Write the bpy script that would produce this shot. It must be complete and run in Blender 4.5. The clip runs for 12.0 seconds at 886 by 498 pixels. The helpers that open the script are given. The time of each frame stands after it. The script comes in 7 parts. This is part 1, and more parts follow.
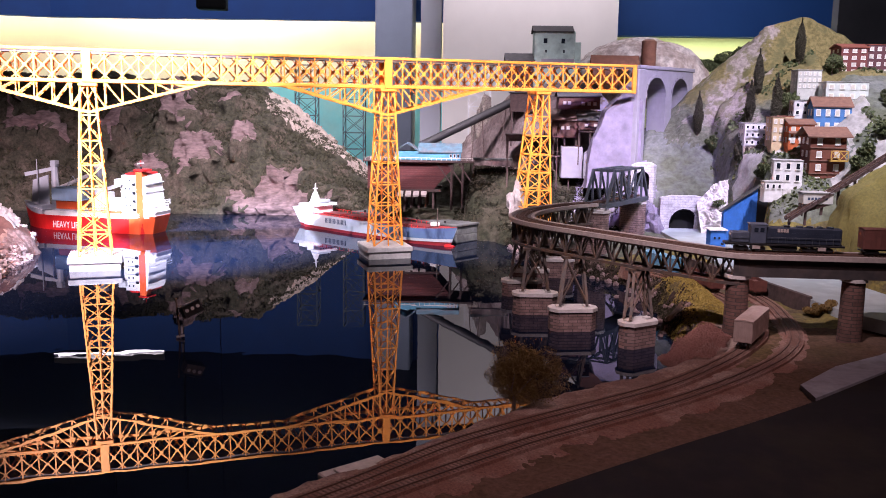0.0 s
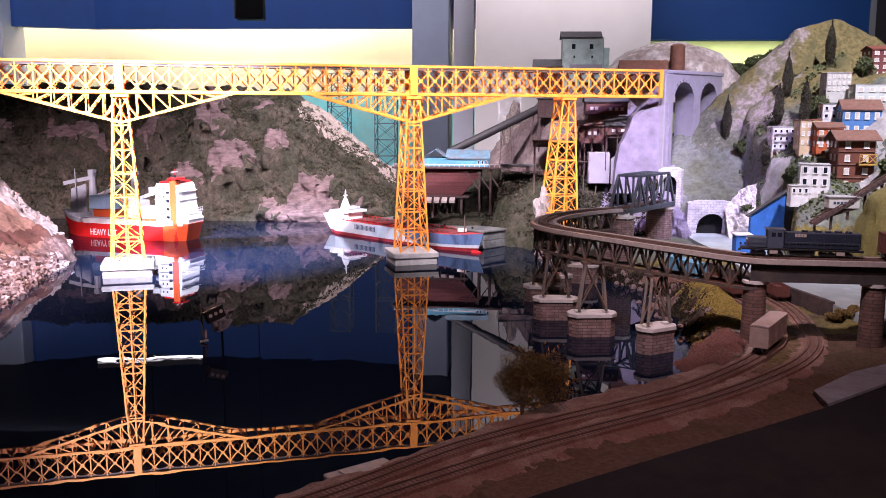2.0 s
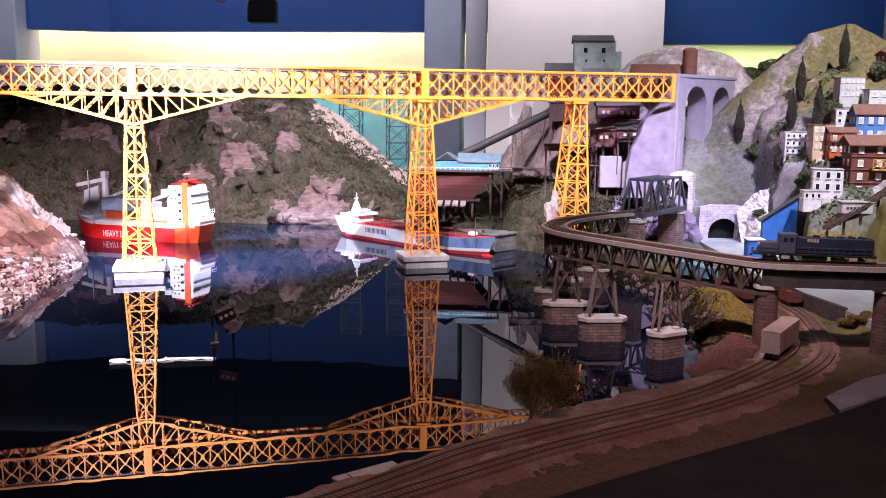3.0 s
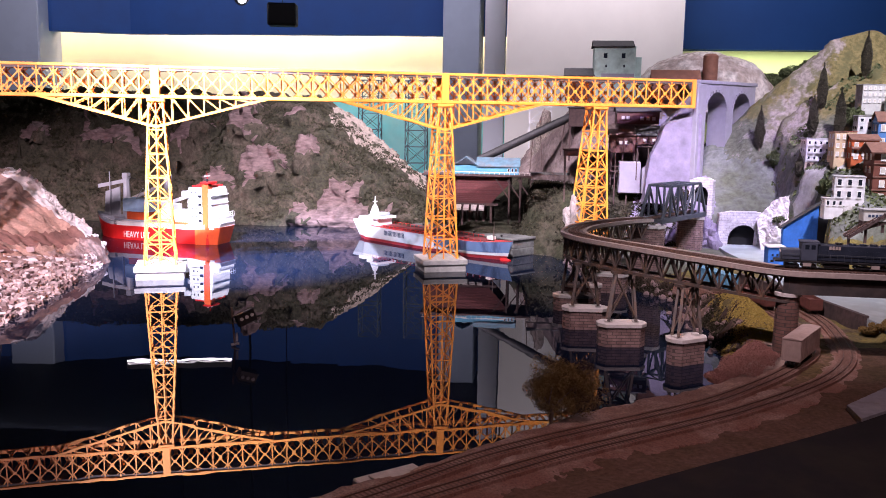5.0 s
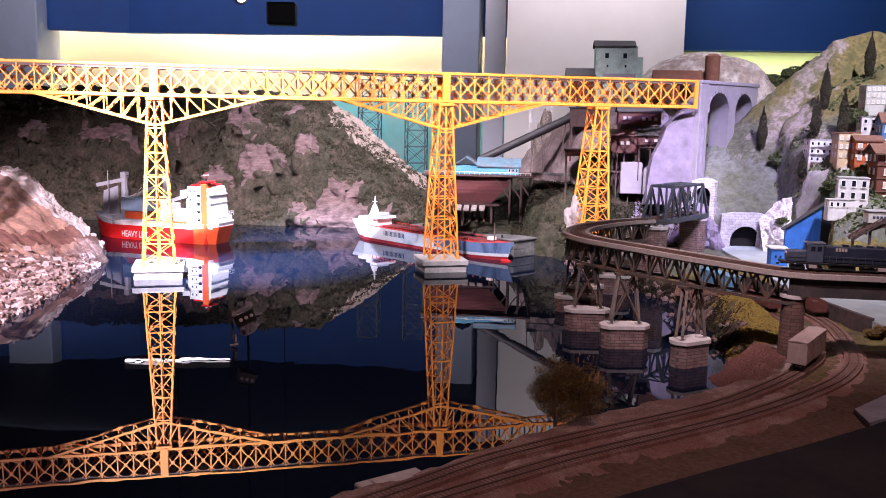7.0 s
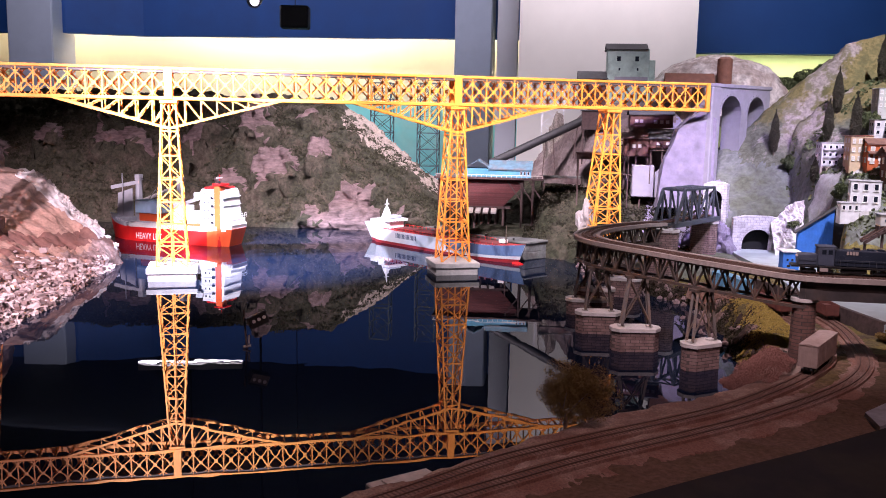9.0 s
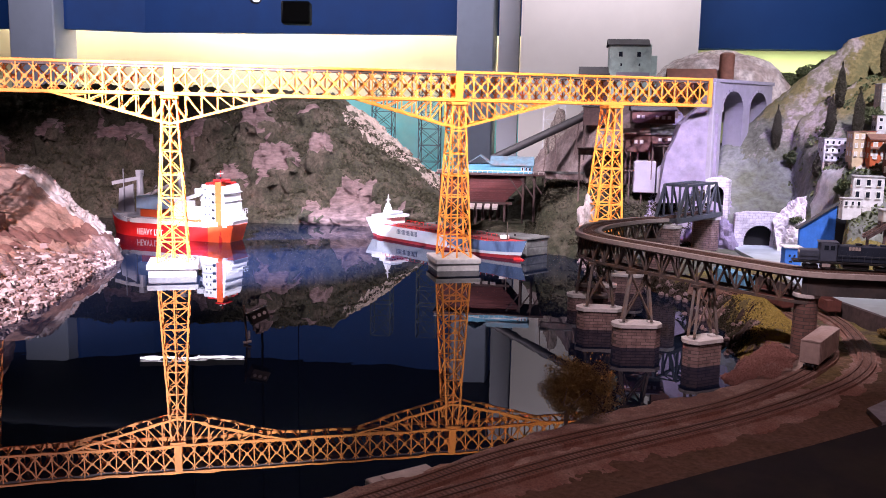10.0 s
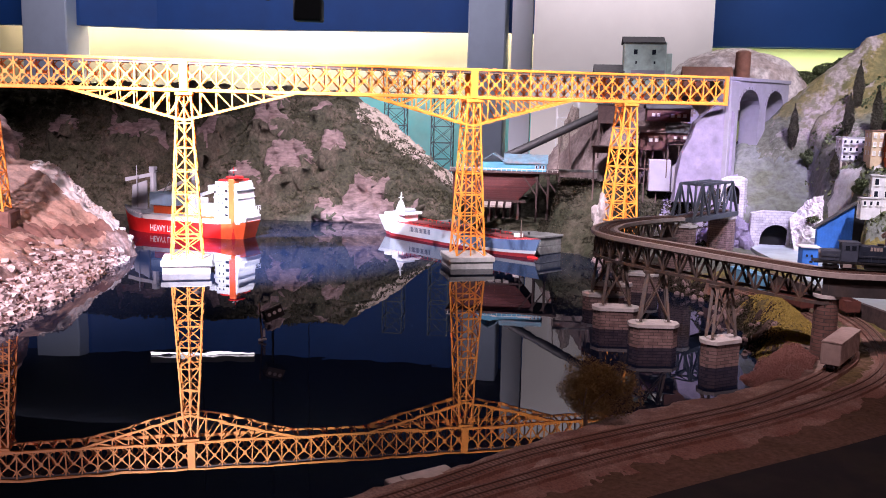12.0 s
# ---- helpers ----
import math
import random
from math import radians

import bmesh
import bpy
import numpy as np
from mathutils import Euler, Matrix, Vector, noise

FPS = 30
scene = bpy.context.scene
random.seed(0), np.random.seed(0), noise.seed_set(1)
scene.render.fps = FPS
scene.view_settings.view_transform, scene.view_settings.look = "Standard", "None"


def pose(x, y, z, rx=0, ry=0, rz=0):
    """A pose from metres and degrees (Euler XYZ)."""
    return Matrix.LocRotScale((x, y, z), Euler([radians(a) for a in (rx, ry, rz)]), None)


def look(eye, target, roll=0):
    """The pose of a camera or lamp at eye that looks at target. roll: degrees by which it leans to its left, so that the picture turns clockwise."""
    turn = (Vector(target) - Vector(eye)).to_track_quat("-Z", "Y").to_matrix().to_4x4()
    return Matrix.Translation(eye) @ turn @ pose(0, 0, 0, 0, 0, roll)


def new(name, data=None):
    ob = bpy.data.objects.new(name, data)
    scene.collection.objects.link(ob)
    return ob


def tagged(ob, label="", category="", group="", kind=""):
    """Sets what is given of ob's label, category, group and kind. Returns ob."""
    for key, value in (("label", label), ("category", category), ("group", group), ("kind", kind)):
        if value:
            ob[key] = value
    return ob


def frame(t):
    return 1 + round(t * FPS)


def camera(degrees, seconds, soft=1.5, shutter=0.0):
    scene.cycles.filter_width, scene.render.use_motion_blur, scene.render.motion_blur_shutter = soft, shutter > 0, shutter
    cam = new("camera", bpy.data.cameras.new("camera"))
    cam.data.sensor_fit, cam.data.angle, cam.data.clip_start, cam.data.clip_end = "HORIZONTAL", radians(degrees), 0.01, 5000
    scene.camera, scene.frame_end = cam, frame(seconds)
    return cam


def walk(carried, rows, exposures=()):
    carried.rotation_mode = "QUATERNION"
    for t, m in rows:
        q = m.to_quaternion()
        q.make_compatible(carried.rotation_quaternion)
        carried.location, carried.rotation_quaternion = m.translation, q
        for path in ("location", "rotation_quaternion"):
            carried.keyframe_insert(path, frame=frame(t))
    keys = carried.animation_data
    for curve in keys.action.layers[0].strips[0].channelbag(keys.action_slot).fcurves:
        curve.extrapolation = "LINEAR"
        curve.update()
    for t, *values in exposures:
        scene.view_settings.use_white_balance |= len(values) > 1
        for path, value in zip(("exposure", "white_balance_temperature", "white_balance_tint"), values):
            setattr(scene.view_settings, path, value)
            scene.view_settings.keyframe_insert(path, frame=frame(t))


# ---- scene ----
cam = camera(52.4, 12.0, soft=0.95)
PATH = [
    (0, (0.065, 0.284, 0.538), (0.006, 2.257, 0.214), 0.9),
    (0.5, (0.084, 0.278, 0.54), (0.001, 2.25, 0.222), 0.7),
    (1, (0.096, 0.269, 0.543), (-0.022, 2.241, 0.232), 0.6),
    (1.5, (0.107, 0.266, 0.544), (-0.033, 2.237, 0.234), 0.5),
    (2, (0.118, 0.266, 0.542), (-0.032, 2.236, 0.23), 0.3),
    (2.5, (0.12, 0.268, 0.54), (-0.042, 2.237, 0.231), 0.4),
    (3, (0.12, 0.267, 0.542), (-0.055, 2.236, 0.237), 0.5),
    (5, (0.111, 0.26, 0.543), (-0.099, 2.227, 0.246), 0.9),
    (5.5, (0.108, 0.267, 0.542), (-0.097, 2.235, 0.247), 1.0),
    (6, (0.105, 0.274, 0.541), (-0.096, 2.241, 0.245), 1.1),
    (6.5, (0.101, 0.276, 0.542), (-0.102, 2.244, 0.244), 1.1),
    (7, (0.101, 0.28, 0.54), (-0.105, 2.247, 0.244), 1.1),
    (9, (0.104, 0.269, 0.542), (-0.129, 2.234, 0.251), 1.1),
    (9.5, (0.107, 0.27, 0.542), (-0.127, 2.234, 0.248), 1.1),
    (10, (0.106, 0.275, 0.539), (-0.131, 2.239, 0.24), 1.1),
    (10.5, (0.103, 0.282, 0.54), (-0.143, 2.243, 0.232), 1.2),
    (11, (0.097, 0.287, 0.538), (-0.157, 2.247, 0.228), 1.2),
    (11.5, (0.091, 0.289, 0.538), (-0.166, 2.248, 0.229), 1.3),
    (12, (0.089, 0.284, 0.539), (-0.168, 2.244, 0.234), 1.3),
]
walk(cam, [(t, look(e, g, r)) for t, e, g, r in PATH], exposures=[(0, 2.0, 6100, 34), (12, 2.0, 6100, 34)])

# ---- world and lamps ----
world = bpy.data.worlds.new("world")
scene.world = world
world.use_nodes = True
world.node_tree.nodes["Background"].inputs[0].default_value = (0.35, 0.45, 0.7, 1)
world.node_tree.nodes["Background"].inputs[1].default_value = 0.035


def spot(name, eye, target, watts, colour, degrees, blend=0.6, radius=0.04):
    lamp = bpy.data.lights.new(name, "SPOT")
    lamp.energy, lamp.color, lamp.spot_size, lamp.spot_blend, lamp.shadow_soft_size = watts, colour, radians(degrees), blend, radius
    ob = new(name, lamp)
    ob.matrix_world = look(eye, target)
    return ob


def area(name, eye, target, watts, colour, sx, sy):
    lamp = bpy.data.lights.new(name, "AREA")
    lamp.energy, lamp.color, lamp.shape, lamp.size, lamp.size_y = watts, colour, "RECTANGLE", sx, sy
    ob = new(name, lamp)
    ob.matrix_world = look(eye, target)
    return ob


# unseen spots over the layout, as the hall's track spots would hang
spot("spot_white", (-1.12, 1.3, 2.3), (-0.98, 3.05, 0.50), 1500, (0.76, 0.84, 0.96), 23, 1.0)
spot("spot_bank", (-1.35, -0.3, 2.3), (-1.80, 2.76, 0.12), 370, (1.0, 0.82, 0.80), 34, 0.8, 0.08)
spot("spot_hill", (-0.55, 1.9, 2.3), (-0.54, 4.6, 0.25), 240, (0.98, 0.90, 0.88), 43, 1.0)
spot("spot_bridge", (-0.3, 1.5, 2.3), (-0.06, 3.45, 0.39), 235, (1.0, 0.94, 0.90), 21, 1.0)
spot("spot_bridge_end", (0.05, 1.5, 2.3), (0.44, 3.6, 0.45), 190, (1.0, 0.94, 0.90), 17, 1.0)
spot("spot_violet", (0.75, 2.0, 2.3), (0.68, 3.72, 0.35), 62, (0.62, 0.50, 1.0), 25, 0.8)
spot("spot_town", (1.35, 1.9, 2.3), (1.34, 3.4, 0.55), 108, (0.95, 0.95, 0.95), 57, 0.9)
# two more, added only to brighten the shore and the yard tracks
spot("spot_shore", (0.0, 1.0, 2.3), (0.68, 2.62, 0.08), 74, (1.0, 0.82, 0.74), 29, 1.0)
spot("spot_yard", (0.9, 0.5, 2.3), (0.14, 1.78, 0.0), 23, (1.0, 0.66, 0.57), 44, 1.0)
# added area lamp, unseen, that brightens the bulkhead and its columns
area("hall_fill", (-3.9, 10.6, 3.4), (-3.9, 14.0, 1.6), 26, (0.85, 0.92, 1.0), 8.0, 0.12)
# added area lamp, unseen, that brightens the white partition
area("panel_fill", (0.45, 5.7, 2.5), (0.45, 6.4, 1.0), 13.5, (1.0, 0.97, 0.92), 1.6, 0.15)

# ---- node materials ----


def material(name, colour, rough=0.6, metal=0.0, vary=0.25, scale=60.0, bump=0.0, bump_scale=None, other=None, other_scale=12.0, other_at=(0.45, 0.6),
             island=0.0, stretch=1.0, emit=0.0, spec=0.5, ior=1.5, detail=6.0):
    """Base colour varied at two scales, with a second colour in patches and a fine relief."""
    mat = bpy.data.materials.new(name)
    mat.use_nodes = True
    nt = mat.node_tree
    bsdf = nt.nodes["Principled BSDF"]
    bsdf.inputs["Roughness"].default_value, bsdf.inputs["Metallic"].default_value = rough, metal
    bsdf.inputs["Specular IOR Level"].default_value, bsdf.inputs["IOR"].default_value = spec, ior
    co = nt.nodes.new("ShaderNodeTexCoord")

    def noise_at(sc, det=detail):
        n = nt.nodes.new("ShaderNodeTexNoise")
        n.inputs["Scale"].default_value, n.inputs["Detail"].default_value, n.inputs["Roughness"].default_value = sc, det, 0.6
        if stretch != 1.0:
            m = nt.nodes.new("ShaderNodeMapping")
            m.inputs["Scale"].default_value = (1, 1, stretch)
            nt.links.new(co.outputs["Object"], m.inputs["Vector"])
            nt.links.new(m.outputs[0], n.inputs["Vector"])
        else:
            nt.links.new(co.outputs["Object"], n.inputs["Vector"])
        return n

    def mixed(a, b, fac):
        m = nt.nodes.new("ShaderNodeMix")
        m.data_type = "RGBA"
        for socket, value in ((m.inputs[6], a), (m.inputs[7], b), (m.inputs[0], fac)):
            if isinstance(value, (tuple, float)):
                socket.default_value = value
            else:
                nt.links.new(value, socket)
        return m.outputs[2]

    def ramp(value, lo, hi):
        r = nt.nodes.new("ShaderNodeMapRange")
        r.inputs[1].default_value, r.inputs[2].default_value = lo, hi
        nt.links.new(value, r.inputs[0])
        return r.outputs[0]

    def shade(c, k):
        return tuple(max(0.0, min(1.0, v * k)) for v in c[:3]) + (1,)

    fine = noise_at(scale)
    col = mixed(shade(colour, 1 - vary), shade(colour, 1 + vary), ramp(fine.outputs[0], 0.3, 0.7))
    if other:
        big = noise_at(other_scale)
        patch = mixed(shade(other, 1 - vary), shade(other, 1 + vary), ramp(fine.outputs[0], 0.3, 0.7))
        col = mixed(col, patch, ramp(big.outputs[0], *other_at))
    else:
        big = noise_at(scale * 0.15, 3)
        col = mixed(col, shade(colour, 1 - vary), ramp(big.outputs[0], 0.45, 0.8))
    if island:
        info = nt.nodes.new("ShaderNodeObjectInfo")
        col = mixed(col, shade(colour, 1 - island), info.outputs["Random"])
    nt.links.new(col, bsdf.inputs["Base Color"])
    rr = ramp(fine.outputs[0], 0.0, 1.0)
    rmap = nt.nodes.new("ShaderNodeMapRange")
    rmap.inputs[3].default_value, rmap.inputs[4].default_value = max(0.0, rough - 0.08), min(1.0, rough + 0.08)
    nt.links.new(rr, rmap.inputs[0])
    nt.links.new(rmap.outputs[0], bsdf.inputs["Roughness"])
    if bump:
        b = nt.nodes.new("ShaderNodeBump")
        b.inputs["Strength"].default_value, b.inputs["Distance"].default_value = 0.6, bump
        nt.links.new(noise_at(bump_scale or scale).outputs[0], b.inputs["Height"])
        nt.links.new(b.outputs[0], bsdf.inputs["Normal"])
    if emit:
        nt.links.new(col, bsdf.inputs["Emission Color"])
        bsdf.inputs["Emission Strength"].default_value = emit
    return mat


M = {}
M["yellow"] = material("yellow_paint", (0.92, 0.325, 0.032), 0.5, vary=0.1, scale=90, other=(0.86, 0.27, 0.026), other_scale=25, other_at=(0.5, 0.75), spec=0.6)
M["concrete"] = material("concrete", (0.52, 0.5, 0.47), 0.85, vary=0.2, scale=70, bump=0.001)
M["wall_white"] = material("white_wall", (0.72, 0.7, 0.66), 0.8, vary=0.04, scale=4)
M["wall_blue"] = material("blue_wall", (0.013, 0.085, 0.31), 0.6, vary=0.12, scale=3)
M["column"] = material("column_paint", (0.6, 0.63, 0.7), 0.7, vary=0.06, scale=5)
M["dark"] = material("dark_paint", (0.012, 0.013, 0.016), 0.6, vary=0.3, scale=6)
# the warm yellow of the cove light is put into this wall colour too
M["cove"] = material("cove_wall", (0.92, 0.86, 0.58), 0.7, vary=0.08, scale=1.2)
# yellow green of the strip's light, put into the paint
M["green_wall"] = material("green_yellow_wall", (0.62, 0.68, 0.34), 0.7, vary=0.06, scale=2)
M["dark_grey"] = material("dark_grey_wall", (0.08, 0.085, 0.1), 0.6, vary=0.3, scale=3)
M["cyan_wall"] = material("turquoise_wall", (0.26, 0.84, 0.88), 0.7, vary=0.1, scale=3, other=(0.38, 0.88, 0.90), other_scale=1.2)
M["rail"] = material("rail_steel", (0.125, 0.072, 0.056), 0.6, 0.1, vary=0.3, scale=200)
M["sleeper"] = material("sleeper_wood", (0.13, 0.078, 0.06), 0.9, vary=0.35, scale=160)
M["steel_brown"] = material("weathered_steel", (0.075, 0.06, 0.055), 0.65, vary=0.3, scale=120, other=(0.12, 0.075, 0.05), other_scale=40)
M["steel_grey"] = material("grey_steel", (0.062, 0.074, 0.088), 0.6, vary=0.2, scale=120)
M["deck"] = material("viaduct_deck", (0.15, 0.125, 0.12), 0.85, vary=0.25, scale=150)
M["kerb"] = material("walkway_timber", (0.36, 0.31, 0.29), 0.8, vary=0.2, scale=120)
M["cap"] = material("pier_cap_stone", (0.55, 0.53, 0.52), 0.9, vary=0.15, scale=90, bump=0.001)
M["black"] = material("black_paint", (0.012, 0.012, 0.014), 0.4, vary=0.3, scale=80)


def brick_material(name, a, b, mortar, width, height):
    mat = bpy.data.materials.new(name)
    mat.use_nodes = True
    nt = mat.node_tree
    bsdf = nt.nodes["Principled BSDF"]
    bsdf.inputs["Roughness"].default_value = 0.9
    co = nt.nodes.new("ShaderNodeTexCoord")
    sep = nt.nodes.new("ShaderNodeSeparateXYZ")
    add = nt.nodes.new("ShaderNodeMath")
    comb = nt.nodes.new("ShaderNodeCombineXYZ")
    br = nt.nodes.new("ShaderNodeTexBrick")
    nt.links.new(co.outputs["Object"], sep.inputs[0])
    nt.links.new(sep.outputs[0], add.inputs[0])
    nt.links.new(sep.outputs[1], add.inputs[1])
    nt.links.new(add.outputs[0], comb.inputs[0])
    nt.links.new(sep.outputs[2], comb.inputs[1])
    nt.links.new(comb.outputs[0], br.inputs["Vector"])
    br.inputs["Scale"].default_value = 1.0
    br.inputs["Brick Width"].default_value, br.inputs["Row Height"].default_value = width, height
    br.inputs["Mortar Size"].default_value = height * 0.1
    br.inputs["Color1"].default_value, br.inputs["Color2"].default_value, br.inputs["Mortar"].default_value = (*a, 1), (*b, 1), (*mortar, 1)
    n = nt.nodes.new("ShaderNodeTexNoise")
    n.inputs["Scale"].default_value = 60
    nt.links.new(co.outputs["Object"], n.inputs["Vector"])
    mul = nt.nodes.new("ShaderNodeMix")
    mul.data_type, mul.blend_type = "RGBA", "OVERLAY"
    mul.inputs[0].default_value = 0.6
    nt.links.new(br.outputs[0], mul.inputs[6])
    nt.links.new(n.outputs[0], mul.inputs[7])
    nt.links.new(mul.outputs[2], bsdf.inputs["Base Color"])
    bump = nt.nodes.new("ShaderNodeBump")
    bump.inputs["Distance"].default_value = 0.0015
    bump.invert = True
    nt.links.new(br.outputs[1], bump.inputs["Height"])
    nt.links.new(bump.outputs[0], bsdf.inputs["Normal"])
    return mat


M["brick"] = brick_material("pier_brick", (0.26, 0.175, 0.165), (0.19, 0.12, 0.112), (0.085, 0.064, 0.06), 0.022, 0.0075)
M["brick_dark"] = brick_material("dark_brick", (0.16, 0.085, 0.07), (0.11, 0.06, 0.05), (0.06, 0.045, 0.04), 0.02, 0.0075)


# still water: a dark mirror with long low swells
def water_material():
    mat = bpy.data.materials.new("water")
    mat.use_nodes = True
    nt = mat.node_tree
    bsdf = nt.nodes["Principled BSDF"]
    bsdf.inputs["Base Color"].default_value = (0.005, 0.009, 0.021, 1)
    bsdf.inputs["Specular Tint"].default_value = (1.0, 0.79, 0.8, 1)
    bsdf.inputs["Roughness"].default_value, bsdf.inputs["IOR"].default_value = 0.004, 1.198
    co = nt.nodes.new("ShaderNodeTexCoord")
    n = nt.nodes.new("ShaderNodeTexNoise")
    n.inputs["Scale"].default_value, n.inputs["Detail"].default_value = 9, 2
    b = nt.nodes.new("ShaderNodeBump")
    b.inputs["Strength"].default_value, b.inputs["Distance"].default_value = 1.0, 0.00016
    nt.links.new(co.outputs["Object"], n.inputs["Vector"])
    nt.links.new(n.outputs[0], b.inputs["Height"])
    nt.links.new(b.outputs[0], bsdf.inputs["Normal"])
    return mat


M["water"] = water_material()

# ---- mesh helpers ----
I4 = Matrix.Identity(4)


def mesh_of(name, bm, mat):
    me = bpy.data.meshes.new(name)
    bm.to_mesh(me)
    bm.free()
    if mat:
        me.materials.append(mat)
    return me


def part(name, bm, mat, parent, label="", at=None):
    """One mesh object under a thing or a part. bm may be a ready mesh, to share it."""
    me = bm if isinstance(bm, bpy.types.Mesh) else mesh_of(name, bm, mat)
    ob = new(name, me)
    ob.parent = parent
    if at is not None:
        ob.matrix_basis = at
    return tagged(ob, label) if label else ob


def thing(name, label, category, at=I4, group="", kind=""):
    ob = new(name)
    ob.empty_display_size = 0.02
    ob.matrix_basis = at
    return tagged(ob, label, category, group, kind)


def solid(name, bm, mat, label, category, at=I4, group="", kind=""):
    ob = new(name, bm if isinstance(bm, bpy.types.Mesh) else mesh_of(name, bm, mat))
    ob.matrix_basis = at
    return tagged(ob, label, category, group, kind)


def box(bm, x0, y0, z0, x1, y1, z1, bevel=0.0, m=I4):
    """A box between two corners, with bevelled edges if asked."""
    made = bmesh.ops.create_cube(bm, size=1.0, matrix=m @ Matrix.Translation(((x0 + x1) / 2, (y0 + y1) / 2, (z0 + z1) / 2))
                                 @ Matrix.Diagonal((abs(x1 - x0), abs(y1 - y0), abs(z1 - z0), 1)))
    if bevel:
        edges = list({e for v in made["verts"] for e in v.link_edges})
        bmesh.ops.bevel(bm, geom=edges, offset=bevel, segments=1, affect="EDGES", profile=0.5)
    return bm


def beam(bm, a, b, w, h=None):
    """A bar of rectangular section from a to b."""
    a, b = Vector(a), Vector(b)
    d = b - a
    up = Vector((0, 0, 1)) if abs(d.normalized().z) < 0.95 else Vector((0, 1, 0))
    side = d.cross(up).normalized()
    top = side.cross(d).normalized()
    m = Matrix((side, d.normalized(), top)).transposed().to_4x4()
    m.translation = (a + b) / 2
    bmesh.ops.create_cube(bm, size=1.0, matrix=m @ Matrix.Diagonal((w, d.length, h or w, 1)))
    return bm


def rod(bm, a, b, r0, r1=None, n=10):
    """A round bar from a to b, tapered if r1 is given."""
    a, b = Vector(a), Vector(b)
    d = b - a
    m = d.to_track_quat("Z", "Y").to_matrix().to_4x4()
    m.translation = (a + b) / 2
    bmesh.ops.create_cone(bm, cap_ends=True, segments=n, radius1=r0, radius2=r0 if r1 is None else r1, depth=d.length, matrix=m)
    return bm


def prism(bm, outline, lo, hi, axis="y", m=I4):
    """A closed outline of 2D points pushed along an axis from lo to hi. For 'y' the points are (x, z), for 'z' (x, y), for 'x' (y, z)."""
    def at(p, k):
        return m @ Vector({"y": (p[0], k, p[1]), "z": (p[0], p[1], k), "x": (k, p[0], p[1])}[axis])
    lo_v, hi_v = [bm.verts.new(at(p, lo)) for p in outline], [bm.verts.new(at(p, hi)) for p in outline]
    n = len(outline)
    for i in range(n):
        bm.faces.new((lo_v[i], lo_v[(i + 1) % n], hi_v[(i + 1) % n], hi_v[i]))
    bm.faces.new(lo_v[::-1])
    bm.faces.new(hi_v)
    bmesh.ops.recalc_face_normals(bm, faces=bm.faces[:])
    return bm


def B():
    return bmesh.new()


# smooth lattice noise on arrays
def lattice(ix, iy, seed):
    h = np.sin(ix * 127.1 + iy * 311.7 + seed * 74.7) * 43758.5453
    return h - np.floor(h)


def value_noise(x, y, seed=0):
    ix, iy = np.floor(x), np.floor(y)
    fx, fy = x - ix, y - iy
    fx, fy = fx * fx * (3 - 2 * fx), fy * fy * (3 - 2 * fy)
    a, b = lattice(ix, iy, seed), lattice(ix + 1, iy, seed)
    c, d = lattice(ix, iy + 1, seed), lattice(ix + 1, iy + 1, seed)
    return (a * (1 - fx) + b * fx) * (1 - fy) + (c * (1 - fx) + d * fx) * fy


def fbm(x, y, scale, seed=0, octaves=5, gain=0.5):
    total, amp, norm = 0.0, 1.0, 0.0
    for k in range(octaves):
        total = total + amp * (value_noise(x * scale, y * scale, seed + k) - 0.5)
        norm += amp
        amp, scale = amp * gain, scale * 2.03
    return total / norm * 2


def smooth(v, lo, hi):
    t = np.clip((v - lo) / (hi - lo), 0, 1)
    return t * t * (3 - 2 * t)


def sheet(name, x0, x1, y0, y1, step, height, mat, parent=None, label="", category="", kind="structure", jitter=0.0):
    """A relief over a rectangle of the plan: height(x, y) in arrays."""
    nx, ny = int(round((x1 - x0) / step)) + 1, int(round((y1 - y0) / step)) + 1
    gx, gy = np.meshgrid(np.linspace(x0, x1, nx), np.linspace(y0, y1, ny))
    z = height(gx, gy)
    px_, py_ = gx, gy
    if jitter:
        px_ = gx + jitter * fbm(gx + z * 1.7, gy, 25, 31, 3)
        py_ = gy + jitter * fbm(gx, gy + z * 1.3, 25, 37, 3)
    verts = np.stack([px_, py_, z], -1).reshape(-1, 3)
    idx = np.arange(nx * ny).reshape(ny, nx)
    faces = np.stack([idx[:-1, :-1], idx[:-1, 1:], idx[1:, 1:], idx[1:, :-1]], -1).reshape(-1, 4)
    me = bpy.data.meshes.new(name)
    me.from_pydata(verts.tolist(), [], faces.tolist())
    me.materials.append(mat)
    ob = new(name, me)
    if parent is not None:
        ob.parent = parent
        return ob
    return tagged(ob, label, category, kind=kind)

# ---- the room round the layout ----
FLOOR = -0.95


def slab(name, x0, y0, z0, x1, y1, z1, mat, label, category="wall"):
    return solid(name, box(B(), x0, y0, z0, x1, y1, z1), mat, label, category, kind="structure")


slab("floor", -11, -2.5, FLOOR - 0.1, 8, 15.2, FLOOR, M["dark"], "dark carpeted floor of the exhibition hall", "floor")
slab("ceiling", -11, -2.5, 3.5, 8, 15.2, 3.6, M["dark"], "dark unlit ceiling of the exhibition hall", "ceiling")
slab("wall_south", -11, -2.6, FLOOR, 8, -2.5, 3.5, M["dark"], "dark rear wall of the hall")
slab("wall_west", -11.1, -2.5, FLOOR, -11, 15.2, 3.5, M["dark"], "dark side wall of the hall")
slab("wall_east", 8, -2.5, FLOOR, 8.1, 15.2, 3.5, M["dark"], "dark side wall of the hall")
